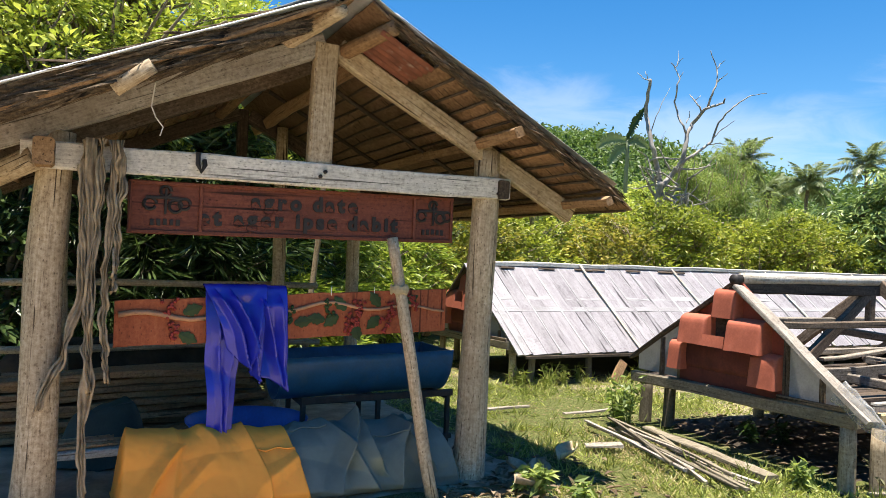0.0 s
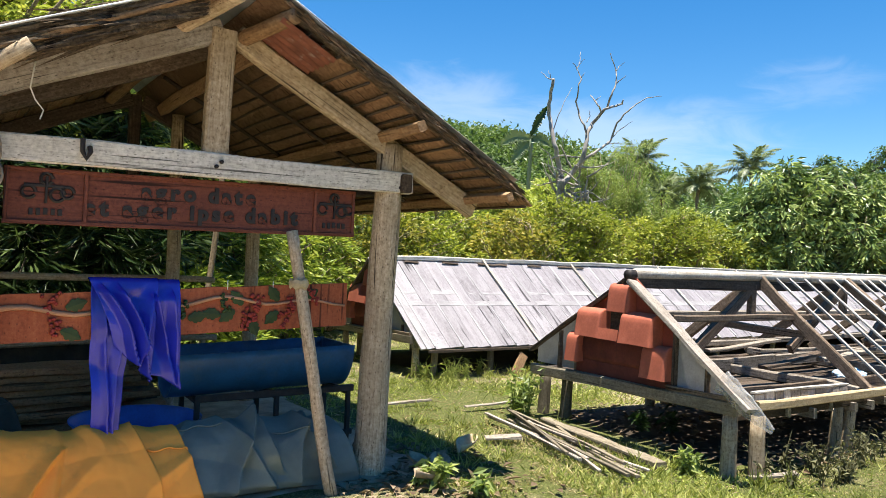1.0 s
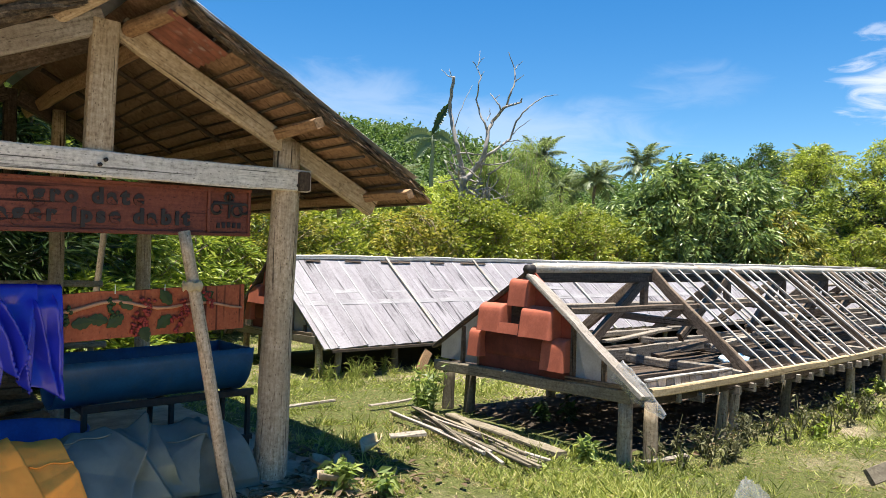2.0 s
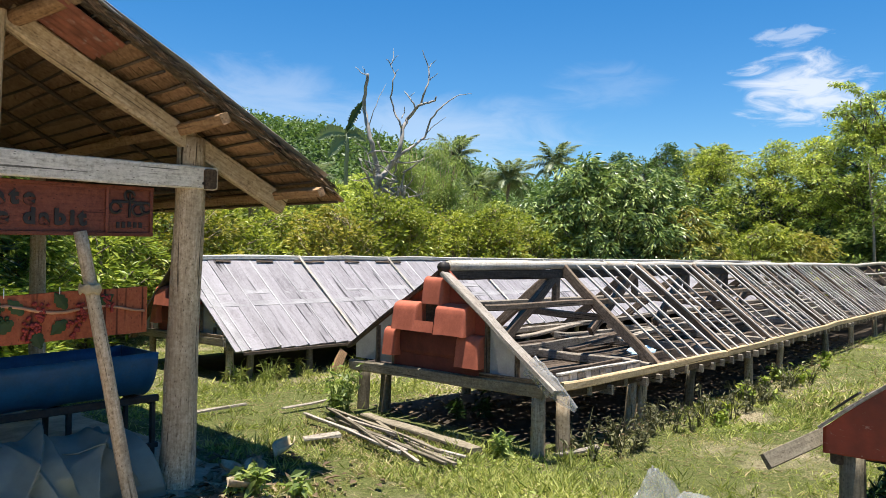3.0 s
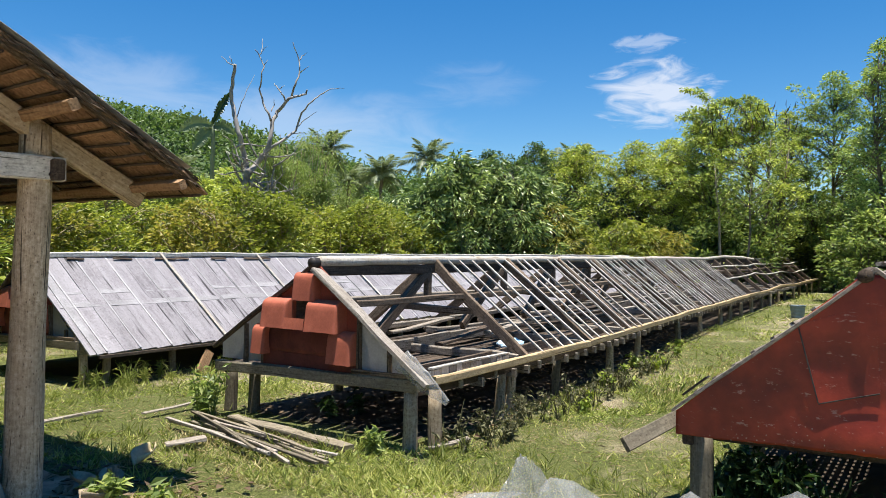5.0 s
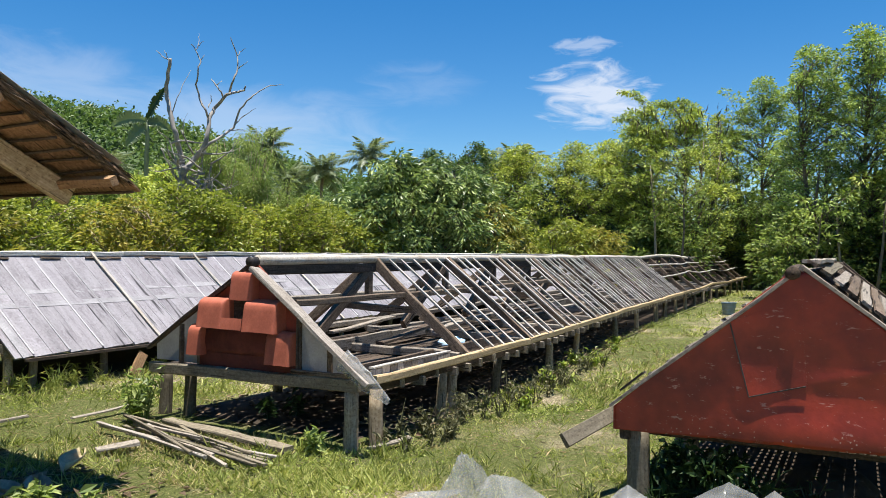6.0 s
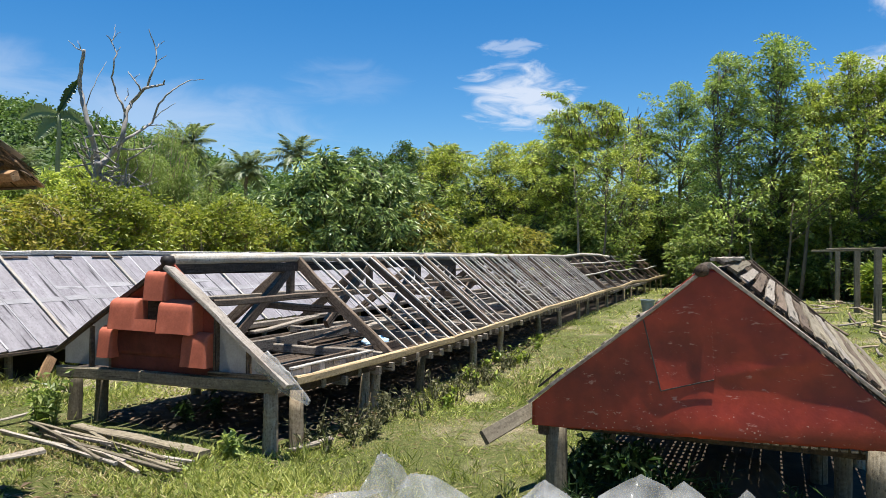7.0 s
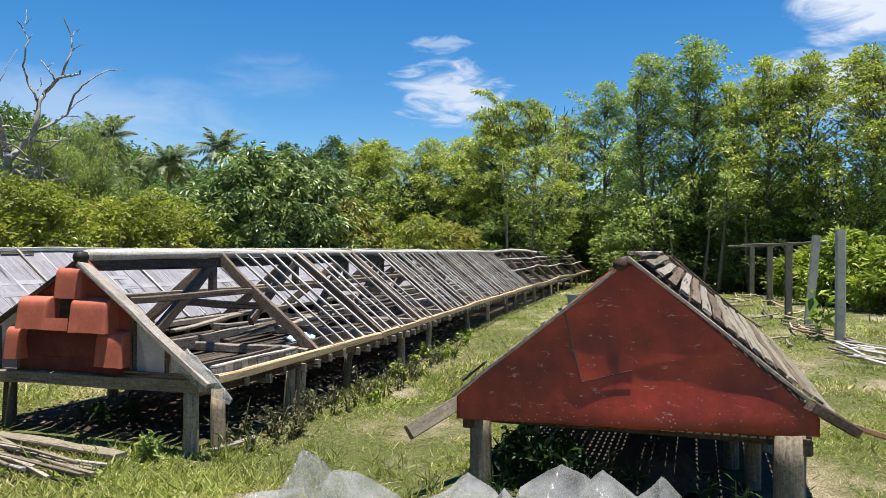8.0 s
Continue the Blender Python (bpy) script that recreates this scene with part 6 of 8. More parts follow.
build_shed()
build_sign()
build_carved_board()
build_blue_cloth()
build_drum_trough()
build_tub()
build_clutter()

# ---- trees, shrubs and distance ----
def polar(az, r, z=0.0):
    return (r * math.sin(radians(az)), r * math.cos(radians(az)), z)


def crown_tree(name, label, base, height, blobs, count, per, radius, size, mat, seed, trunk_r=0.12, lean=(0, 0), aspect=0.42, shell=0.5, gaps=0.15, droop=0.15, cat="tree", group="", limbs=5, bark=None):
    """A tapered trunk with forking limbs under a crown of many single leaves."""
    t = thing(name, base, label, cat, group)
    r = random.Random(seed)
    bm = bmesh.new()
    b = V(base)
    fork = b + V((lean[0], lean[1], height * 0.38))
    branch_rings(bm, [b - V((0, 0, 0.1)), b + (fork - b) * 0.5 + V((r.uniform(-0.1, 0.1), r.uniform(-0.1, 0.1), 0)), fork], [trunk_r * 1.15, trunk_r, trunk_r * 0.8], 8)
    for k in range(limbs):
        bl = blobs[k % len(blobs)]
        aim = V(bl[:3]) - fork + V((r.uniform(-0.5, 0.5), r.uniform(-0.5, 0.5), r.uniform(0, 0.6)))
        start = b + (fork - b) * r.uniform(0.55, 1.0)
        limb(bm, start, aim, aim.length * 0.8, trunk_r * 0.55, 2, r, 0.0, 2, 0.4, None, 5)
    part("trunk", bm, bark or M_TRUNK, t, smooth=True)
    pts = clumps(blobs, count, per, radius, seed, shell, gaps)
    crown = leaf_mesh("crown", pts, size, mat, seed + 1, aspect, 0.35, 0.4, droop)
    tagged(link_part("crown", crown, t), kind="stuff")
    return t


def limb_tree(name, label, base, height, half, tufts, per, radius, size, mat, seed, low=0.2, trunk_r=0.09, stems=1, cat="tree", group="", aspect=0.42, droop=0.25, bark=None, top=0.75, squash=0.6, up=0.35):
    """A slender tree: stem and forking boughs that reach out to separate leafy tufts, with air between them."""
    t = thing(name, base, label, cat, group)
    r = random.Random(seed)
    b = V(base)
    bm = bmesh.new()
    axes = []
    for k in range(stems):
        lean = V((r.uniform(-1, 1), r.uniform(-1, 1), 0)) * half * (0.15 if stems == 1 else 0.5)
        foot = b + V((r.uniform(-1, 1), r.uniform(-1, 1), 0)) * (0.0 if k == 0 else half * 0.35)
        tall = height * (0.86 if k == 0 else r.uniform(0.55, 0.8))
        line = [foot + V((0, 0, -0.1)), foot + lean * 0.3 + V((r.uniform(-0.1, 0.1), 0, tall * 0.35)), foot + lean * 0.75 + V((r.uniform(-0.2, 0.2), 0, tall * 0.7)), foot + lean + V((0, 0, tall))]
        branch_rings(bm, line, [trunk_r * 1.2, trunk_r, trunk_r * 0.6, trunk_r * 0.15], 7)
        axes.append(line)
    tips, outs = [], []
    for k in range(tufts):
        f = low + (1 - low) * (k + r.random()) / tufts
        g = (f - low) / (1 - low)
        wide = half * (0.55 + 0.6 * math.sin(math.pi * min(1, 0.12 + 0.86 * g))) * (1.0 if g < top else max(0.12, 1 - (g - top) / (1 - top) * 0.85))
        a = r.uniform(0, 2 * math.pi)
        q = math.sqrt(r.uniform(0.22, 1.0)) * wide
        tip = b + V((q * math.cos(a), q * math.sin(a), height * f))
        line = min(axes, key=lambda ln: (ln[2] - tip).length)
        hs = max(0.12 * height, tip.z - b.z - q * r.uniform(0.6, 1.0))
        frac = min(0.97, (hs / (line[3].z - b.z))) * 3
        i = min(2, int(frac))
        start = line[i].lerp(line[i + 1], frac - i)
        mid = start.lerp(tip, 0.5) + V((r.uniform(-0.15, 0.15), r.uniform(-0.15, 0.15), 0.10 * q))
        branch_rings(bm, [start, mid, tip], [trunk_r * 0.34, trunk_r * 0.22, 0.008], 4)
        out = tip - start
        out.z *= 0.5
        out = out.normalized() if out.length > 0.01 else V((0, 0, 1))
        tips.append(tip)
        outs.append(out)
        if q > 0.5:
            tips.append(mid + V((r.uniform(-0.2, 0.2), r.uniform(-0.2, 0.2), 0.1)))
            outs.append(out)
    for k in range(max(3, tufts // 12)):
        a, q = r.uniform(0, 2 * math.pi), half * math.sqrt(r.uniform(0.02, 0.8))
        tip = b + V((q * math.cos(a), q * math.sin(a), height * r.uniform(0.90, 1.02) - 0.28 * q))
        branch_rings(bm, [axes[0][2], axes[0][2].lerp(tip, 0.6) + V((0, 0, 0.15)), tip], [trunk_r * 0.25, trunk_r * 0.15, 0.006], 4)
        for g in (0.75, 1.0):
            tips.append(axes[0][2].lerp(tip, g))
            outs.append(V((0.3 * math.cos(a), 0.3 * math.sin(a), 0.5)))
    part("trunk", bm, bark or M_TRUNK, t, smooth=True)
    p, d = leaf_tufts([tuple(v) for v in tips], [tuple(v) for v in outs], per, radius, seed, squash, droop)
    keep = p[:, 2] > 0.15
    tagged(link_part("crown", leaf_mesh("crown", p[keep], size, mat, seed + 1, aspect, up, 0.4, droop, d[keep]), t), kind="stuff")
    return t


def auto_blobs(cx, cy, z0, z1, rx, ry, n, seed):
    """Rounded masses that fill a crown between two heights, wide in the middle."""
    r = random.Random(seed)
    out = []
    for k in range(n):
        f = (k + 0.5) / n
        w = math.sin(math.pi * (0.18 + 0.72 * f)) ** 0.8
        a = r.uniform(0, 2 * math.pi)
        q = r.uniform(0.2, 0.75) * w
        s = r.uniform(0.32, 0.5) * (0.6 + 0.5 * w)
        out.append((cx + rx * q * math.cos(a), cy + ry * q * math.sin(a), z0 + (z1 - z0) * f, rx * s, ry * s, (z1 - z0) * r.uniform(0.13, 0.22)))
    return out


def build_hedge():
    rr = random.Random(21)
    x = 2.2
    k = 0
    while x < 26.5:
        w = rr.uniform(0.9, 1.5)
        y = 14.2 + rr.uniform(-0.6, 0.6)
        h = 2.50 + rr.uniform(-0.3, 0.35) + 0.012 * x
        limb_tree("shrub", ("dense yellow-green shrub in the hedge behind the beds", "yellow-green hedge shrub with reddish dry twigs")[k % 3 == 1], (x, y, 0), h, w * 0.95, 105, 36, 0.24, 0.105, L_HEDGE if k % 3 != 1 else L_RUSSET, 400 + k, 0.06, 0.035, stems=4, cat="shrub", group="hedge shrubs", aspect=0.5, top=0.82, bark=M_BARK)
        x += w * 1.02
        k += 1


def build_trees():
    # mango trees: upright shoots with hanging leaves
    for k, (az, r, h, w) in enumerate(((55.2, 25, 3.7, 1.35), (57.4, 25, 4.7, 1.45), (60.2, 25.5, 4.6, 1.55), (62.8, 26, 4.2, 1.4))):
        x, y, _ = polar(az, r)
        limb_tree("mango_tree", "leafy mango tree with long drooping dark green leaves", (x, y, 0), h, w * 1.05, 120, 30, 0.25, 0.24, L_MANGO, 60 + k, 0.05, 0.06, stems=4, aspect=0.30, droop=0.55, group="mango trees", top=0.6, squash=0.9, up=0.12)
    # red-tinged shrubs past them
    for k, (az, r, h, w, m) in enumerate(((64.6, 26, 3.2, 1.2, L_RUSSET), (66.3, 27, 2.6, 0.9, L_HEDGE), (70.0, 27.5, 2.7, 1.2, L_HEDGE), (72.2, 28, 2.4, 1.0, L_RUSSET))):
        x, y, _ = polar(az, r)
        limb_tree("shrub", "leafy shrub with reddish young leaves at the edge of the wood", (x, y, 0), h, w, 90, 30, 0.26, 0.17, m, 160 + k, 0.05, 0.04, stems=4, cat="shrub", group="shrubs along the wood", droop=0.5, aspect=0.34)
    # the tall feathery trees: heading, distance, height, half width, leaf
    rows = ((60, 38, 6.6, 2.6, 0), (63.2, 37, 6.8, 2.4, 0), (66.6, 36, 6.6, 2.1, 1), (70.6, 33, 6.2, 1.9, 1), (73.3, 32, 6.1, 2.0, 1), (75.6, 31, 7.2, 1.6, 2), (78.4, 31, 7.5, 1.7, 2), (80.6, 37, 7.9, 1.8, 1), (83.6, 37, 9.4, 1.9, 3),
            (87.0, 30, 8.8, 1.5, 3), (89.6, 30, 9.4, 1.5, 3), (92.2, 31, 7.8, 1.6, 2), (94.6, 30, 8.4, 1.7, 2), (97.6, 30, 8.4, 1.9, 4), (100.8, 29, 8.3, 2.0, 4), (104.5, 29, 8.4, 2.4, 2))
    for k, (az, r, h, w, m) in enumerate(rows):
        x, y, _ = polar(az, r)
        limb_tree("tree", ("rounded green tree at the back of the wood", "yellow-green feathery tree of the wood", "slender tree with a light feathery green crown", "tall slender tree with airy blue-green crown", "feathery tree with yellowing leaves and hanging pods")[m], (x, y, 0), h, w, 122, 68, 0.32, 0.116, (L_FOREST, L_SUNNY, L_FEATHER, L_TALL, L_BRIGHT if k == 13 else L_SUNNY)[m], 260 + k, 0.18, 0.085, stems=2 if k % 3 else 3, group="trees of the wood", aspect=0.5, top=0.7, squash=0.55)
    # long arching sprays that reach out of one crown
    for k, (az, h, tip) in enumerate(((75.9, 6.6, 7.95), (75.2, 6.2, 7.1), (77.4, 6.9, 7.8), (75.4, 6.0, 6.5))):
        x, y, _ = polar(az, 30.5)
        t = thing("arching_bough", (x, y, h), "long arching feathery bough reaching out of the wood", "bough", "arching boughs")
        a, b, c = V(polar(az + 1.2, 30.5, h - 0.6)), V(polar(az, 30.4, tip)), V(polar(az - 2.2 + 0.5 * k, 30.3, tip - 0.1 - 0.25 * k))
        bm = bmesh.new()
        line = [a.lerp(b, i / 6).lerp(b.lerp(c, i / 6), i / 6) for i in range(7)]
        branch_rings(bm, line, [0.03 - 0.004 * i for i in range(7)], 5)
        part("stem", bm, M_TRUNK, t, smooth=True)
        p, d = leaf_tufts([tuple(line[i].lerp(line[i + 1], g)) for i in range(2, 6) for g in (0.0, 0.33, 0.66)], [(0, 0, 0.0)] * 12, 42, 0.16, 50 + k)
        tagged(link_part("foliage", leaf_mesh("foliage", p, 0.13, L_FEATHER, 55 + k, 0.34, 0.4, 0.4, 0.4, d), t), kind="stuff")
    # pods hanging in one crown
    pods = np.array([polar(74.9 + 0.15 * i + 0.1 * math.sin(i * 5.0), 29.6, 6.7 + 0.45 * math.sin(i * 1.7)) for i in range(44)])
    d = np.tile((0, 0, -1.0), (len(pods), 1))
    tagged(new("seed_pods", leaf_mesh("seed_pods", pods, 0.42, M_DARKW, 3, 0.09, 0, 0.2, 0, d)), "dark pods hanging under a feathery crown", "pods", kind="stuff")
    # shaded undergrowth below the crowns
    r = random.Random(3)
    for k in range(34):
        az = 66 + (k % 17) * 2.5 + r.uniform(-0.6, 0.6) + (1.2 if k >= 17 else 0)
        x, y, _ = polar(az, (29.6 if k < 17 else 34.0) + r.uniform(-0.8, 0.8) + (7.0 if 79.0 < az < 85.2 else 0.0))
        h = r.uniform(1.8, 3.2) if k < 17 else r.uniform(3.6, 4.8)
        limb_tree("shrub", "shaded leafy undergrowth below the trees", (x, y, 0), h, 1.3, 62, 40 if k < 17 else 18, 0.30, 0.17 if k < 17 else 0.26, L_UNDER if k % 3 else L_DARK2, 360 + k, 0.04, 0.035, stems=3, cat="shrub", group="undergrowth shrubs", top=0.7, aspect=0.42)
    # bare thin trunks along the edge of the wood
    for k in range(15):
        az = 76.5 + k * 1.95 + r.uniform(-0.6, 0.6)
        x, y, _ = polar(az, 28.6 + r.uniform(-0.5, 0.6) + (7.0 if 79.0 < az < 85.2 else 0.0))
        t = thing("sapling", (x, y, 0), "thin bare-stemmed sapling at the edge of the wood", "sapling", "saplings at the wood's edge")
        tall, thick, bark = r.uniform(3.2, 5.0), r.uniform(0.035, 0.07), M_TRUNK if k % 3 else M_BARK
        lean = V((r.uniform(-0.5, 0.5), r.uniform(-0.5, 0.5), 0))
        line = [V((x, y, -0.1)) + lean * q + V((r.uniform(-0.05, 0.05), r.uniform(-0.05, 0.05), tall * q)) for q in (0, 0.3, 0.6, 0.85, 1.0)]
        bm = bmesh.new()
        branch_rings(bm, line, [thick * 1.15, thick, thick * 0.75, thick * 0.45, 0.008], 7)
        part("trunk", bm, bark, t, smooth=True)
        tips = [line[4]]
        for q in range(6):
            a, start = r.uniform(0, 6.28), line[2].lerp(line[4], q / 7.0)
            tip = start + V((math.cos(a), math.sin(a), 0.9)) * r.uniform(0.5, 0.95)
            mid = start.lerp(tip, 0.5) + V((0, 0, -0.06))
            bm = bmesh.new()
            branch_rings(bm, [start, mid, tip], [thick * 0.4, thick * 0.28, 0.006], 5)
            part("bough", bm, bark, t, smooth=True)
            tips += [mid, tip]
        p, d = leaf_tufts([tuple(v) for v in tips], [(0, 0, 0.2)] * len(tips), 34, 0.26, 1360 + k)
        tagged(link_part("crown", leaf_mesh("crown", p, 0.15, (L_FEATHER, L_UNDER, L_TALL)[k % 3], 1380 + k, 0.36, 0.35, 0.4, 0.3, d), t), kind="stuff")
    # light-green low bushes by the posts
    for k, (az, d, h, w) in enumerate(((99.6, 24, 2.0, 1.2), (103, 22, 1.8, 1.2), (96.9, 26, 1.3, 0.7), (106, 23, 2.4, 1.4))):
        x, y, _ = polar(az, d)
        limb_tree("shrub", "light green bush in front of the wood", (x, y, 0), h, w, 70, 36, 0.26, 0.19, L_BRIGHT, 460 + k, 0.04, 0.04, stems=4, cat="shrub", group="bushes by the posts", aspect=0.45)
    # second screen of trees behind, all round the yard
    for k in range(34):
        az = 24 + k * 10.0
        x, y, _ = polar(az, 46 + 4 * math.sin(k * 1.7))
        seen = az % 360 < 118
        h = 4.0 if az % 360 < 56 else 6.6 + 0.8 * math.sin(k * 2.3)
        crown_tree("tree", "green tree in the distance", (x, y, 0), h, auto_blobs(x, y, 0.6, h - 0.5, 4.6, 3.5, 10, 530 + k), 330, 12 if seen else 5, 0.45, 0.36 if seen else 0.6, L_FOREST, 560 + k, 0.16, group="distant trees", limbs=3)
    # pale bamboo thicket by the dead tree
    for k, (az, d, h, w) in enumerate(((43.8, 29, 5.8, 1.2), (46.0, 30, 6.3, 1.4), (48.4, 30, 4.3, 1.3), (50.6, 30, 3.8, 1.4), (53.0, 30, 3.6, 1.4), (40.5, 30, 4.7, 1.3))):
        x, y, _ = polar(az, d)
        t = thing("bamboo_clump", (x, y, 0), "pale green clump of fine-leaved bamboo", "bamboo", "bamboo clumps")
        rr = random.Random(k)
        tips = []
        for q in range(18):
            bm = bmesh.new()
            a = rr.uniform(0, 6.28)
            o = rr.uniform(0.1, 0.9)
            pts = [V((x + 0.3 * math.cos(a), y + 0.3 * math.sin(a), 0)), V((x + o * 0.8 * math.cos(a), y + o * 0.8 * math.sin(a), h * 0.6)), V((x + o * w * math.cos(a), y + o * w * math.sin(a), h * rr.uniform(0.8, 1.0)))]
            branch_rings(bm, pts, [0.035, 0.028, 0.008], 5)
            part("culm", bm, M_POST, t)
            for g in range(7):
                f = rr.uniform(0.15, 1.0)
                c = pts[0].lerp(pts[1], f * 2) if f < 0.5 else pts[1].lerp(pts[2], f * 2 - 1)
                tips.append(tuple(c + V((rr.uniform(-0.4, 0.4), rr.uniform(-0.4, 0.4), 0))))
        p, d2 = leaf_tufts(tips, [(0, 0, 0)] * len(tips), 70, 0.30, 660 + k, 0.9, 0.5)
        tagged(link_part("foliage", leaf_mesh("foliage", p[p[:, 2] > 0.2], 0.17, L_BAMBOO, k, 0.16, 0.3, 0.4, 0.5, d2[p[:, 2] > 0.2]), t), kind="stuff")
    # big bright trees over the shed, those near y 10 placed to block the sun, and dark shrubs behind it
    for k, (x, y, h, w) in enumerate(((-1.8, 10.5, 5.2, 2.1), (0.6, 10.7, 5.3, 2.1), (-0.8, 15.0, 7.4, 2.6), (2.6, 15.5, 6.6, 2.2), (-4.6, 12.5, 7.0, 2.6), (4.2, 16.5, 5.2, 1.9), (2.0, 10.6, 4.6, 1.6), (-3.6, 9.6, 5.0, 2.0))):
        limb_tree("tree", "bright leafy tree rising behind the shed", (x, y, 0), h, w, 140, 54, 0.30, 0.11, L_SUNNY if k in (0, 1, 4, 7) else L_FEATHER, 760 + k, 0.50, 0.13, stems=2, group="trees behind the shed", aspect=0.48)
    # shrubs mostly in the shade-coloured leaf
    for k, (x, y, h) in enumerate(((-2.6, 9.2, 3.0), (-1.1, 9.3, 3.4), (0.3, 9.6, 3.6), (1.6, 9.8, 3.4), (2.8, 10.8, 2.9), (-3.9, 8.6, 3.0), (0.9, 11.0, 4.0), (-0.6, 11.0, 4.1), (-2.0, 10.6, 3.9), (2.0, 11.4, 3.6))):
        broad = k in (1, 5, 8)
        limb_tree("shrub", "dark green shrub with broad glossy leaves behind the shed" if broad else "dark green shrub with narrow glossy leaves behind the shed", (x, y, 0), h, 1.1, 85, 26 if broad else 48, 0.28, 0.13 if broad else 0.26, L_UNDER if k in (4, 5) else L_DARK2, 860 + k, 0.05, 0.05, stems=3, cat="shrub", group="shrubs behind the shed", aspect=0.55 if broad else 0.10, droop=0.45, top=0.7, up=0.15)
    # leafy growth round the banana plants and the dead tree's foot
    for k, (az, d, h, w, m) in enumerate(((36.4, 22.6, 3.7, 1.2, L_UNDER), (38.7, 23.0, 3.5, 0.9, L_FEATHER), (40.6, 26.5, 4.2, 1.1, L_FEATHER), (34.0, 26.5, 4.6, 1.4, L_FEATHER))):
        x, y, _ = polar(az, d)
        limb_tree("tree", "young leafy tree among the banana plants", (x, y, 0), h, w, 70, 44, 0.28, 0.15, m, 990 + k, 0.2, 0.05, stems=3, group="young trees by the dead tree", aspect=0.4)
    # sunny bushes at the shed's far corner
    for k, (x, y, h) in enumerate(((3.3, 10.6, 2.0), (4.3, 11.6, 2.4), (2.4, 9.2, 1.2), (5.2, 12.6, 2.3))):
        limb_tree("shrub", "sunlit light green bush beside the shed", (x, y, 0), h, 0.85, 70, 40, 0.2, 0.13, L_BRIGHT, 960 + k, 0.04, 0.03, stems=4, cat="shrub", group="bushes beside the shed", aspect=0.3)


def build_dead_tree():
    az, r = 41.54, 24.1
    c = V(polar(az, r))
    right = V((math.cos(radians(az)), -math.sin(radians(az)), 0))
    away = V((math.sin(radians(az)), math.cos(radians(az)), 0))
    t = thing("dead_tree", c, "bare grey dead tree with forked broken limbs above the hedge", "tree")
    # metres per picture step at the tree's distance; limbs fit the camera's view
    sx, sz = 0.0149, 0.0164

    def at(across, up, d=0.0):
        """A place beside the tree, traced in the camera's view: picture steps across and up from the fork's foot,
        metres away.
        """
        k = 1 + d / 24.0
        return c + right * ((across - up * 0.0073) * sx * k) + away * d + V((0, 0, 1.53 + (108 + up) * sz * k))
    rnd = random.Random(5)

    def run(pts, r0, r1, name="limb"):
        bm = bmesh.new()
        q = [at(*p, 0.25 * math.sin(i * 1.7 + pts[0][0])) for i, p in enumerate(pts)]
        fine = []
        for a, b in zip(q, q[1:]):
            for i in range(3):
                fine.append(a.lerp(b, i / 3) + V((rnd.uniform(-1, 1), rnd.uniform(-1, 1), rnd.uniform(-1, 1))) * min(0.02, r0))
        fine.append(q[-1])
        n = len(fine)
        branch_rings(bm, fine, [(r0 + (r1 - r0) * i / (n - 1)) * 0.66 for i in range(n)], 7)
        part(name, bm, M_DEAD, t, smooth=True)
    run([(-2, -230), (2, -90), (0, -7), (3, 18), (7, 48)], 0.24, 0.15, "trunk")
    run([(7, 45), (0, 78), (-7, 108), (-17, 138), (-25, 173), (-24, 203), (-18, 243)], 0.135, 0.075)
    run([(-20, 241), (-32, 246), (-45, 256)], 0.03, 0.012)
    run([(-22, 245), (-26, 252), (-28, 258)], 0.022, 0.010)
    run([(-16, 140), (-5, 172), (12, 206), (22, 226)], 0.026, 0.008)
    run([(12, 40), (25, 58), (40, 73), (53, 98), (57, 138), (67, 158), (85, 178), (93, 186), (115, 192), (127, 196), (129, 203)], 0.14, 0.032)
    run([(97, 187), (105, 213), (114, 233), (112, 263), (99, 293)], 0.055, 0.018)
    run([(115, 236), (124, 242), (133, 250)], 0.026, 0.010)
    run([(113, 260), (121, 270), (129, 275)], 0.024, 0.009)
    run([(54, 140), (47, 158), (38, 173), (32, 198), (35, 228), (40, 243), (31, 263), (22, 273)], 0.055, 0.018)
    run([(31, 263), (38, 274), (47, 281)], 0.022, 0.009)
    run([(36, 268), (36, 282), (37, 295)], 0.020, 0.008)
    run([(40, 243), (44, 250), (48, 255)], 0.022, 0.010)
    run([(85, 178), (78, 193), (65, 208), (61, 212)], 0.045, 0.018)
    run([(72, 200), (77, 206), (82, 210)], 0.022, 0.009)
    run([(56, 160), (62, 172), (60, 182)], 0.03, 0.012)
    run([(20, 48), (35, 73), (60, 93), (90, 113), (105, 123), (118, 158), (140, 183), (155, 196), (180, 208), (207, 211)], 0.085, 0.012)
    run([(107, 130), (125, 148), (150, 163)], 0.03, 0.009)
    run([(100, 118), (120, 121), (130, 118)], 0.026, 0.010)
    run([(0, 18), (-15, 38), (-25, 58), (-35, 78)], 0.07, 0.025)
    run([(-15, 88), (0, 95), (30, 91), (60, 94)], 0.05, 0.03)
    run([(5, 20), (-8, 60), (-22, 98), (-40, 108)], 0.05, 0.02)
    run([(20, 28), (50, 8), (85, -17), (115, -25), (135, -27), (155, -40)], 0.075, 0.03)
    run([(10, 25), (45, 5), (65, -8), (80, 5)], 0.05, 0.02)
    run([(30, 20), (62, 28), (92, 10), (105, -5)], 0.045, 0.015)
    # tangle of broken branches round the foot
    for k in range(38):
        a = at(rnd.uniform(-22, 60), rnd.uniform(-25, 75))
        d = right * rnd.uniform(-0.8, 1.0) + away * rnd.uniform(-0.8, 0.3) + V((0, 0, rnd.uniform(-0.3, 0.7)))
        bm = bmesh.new()
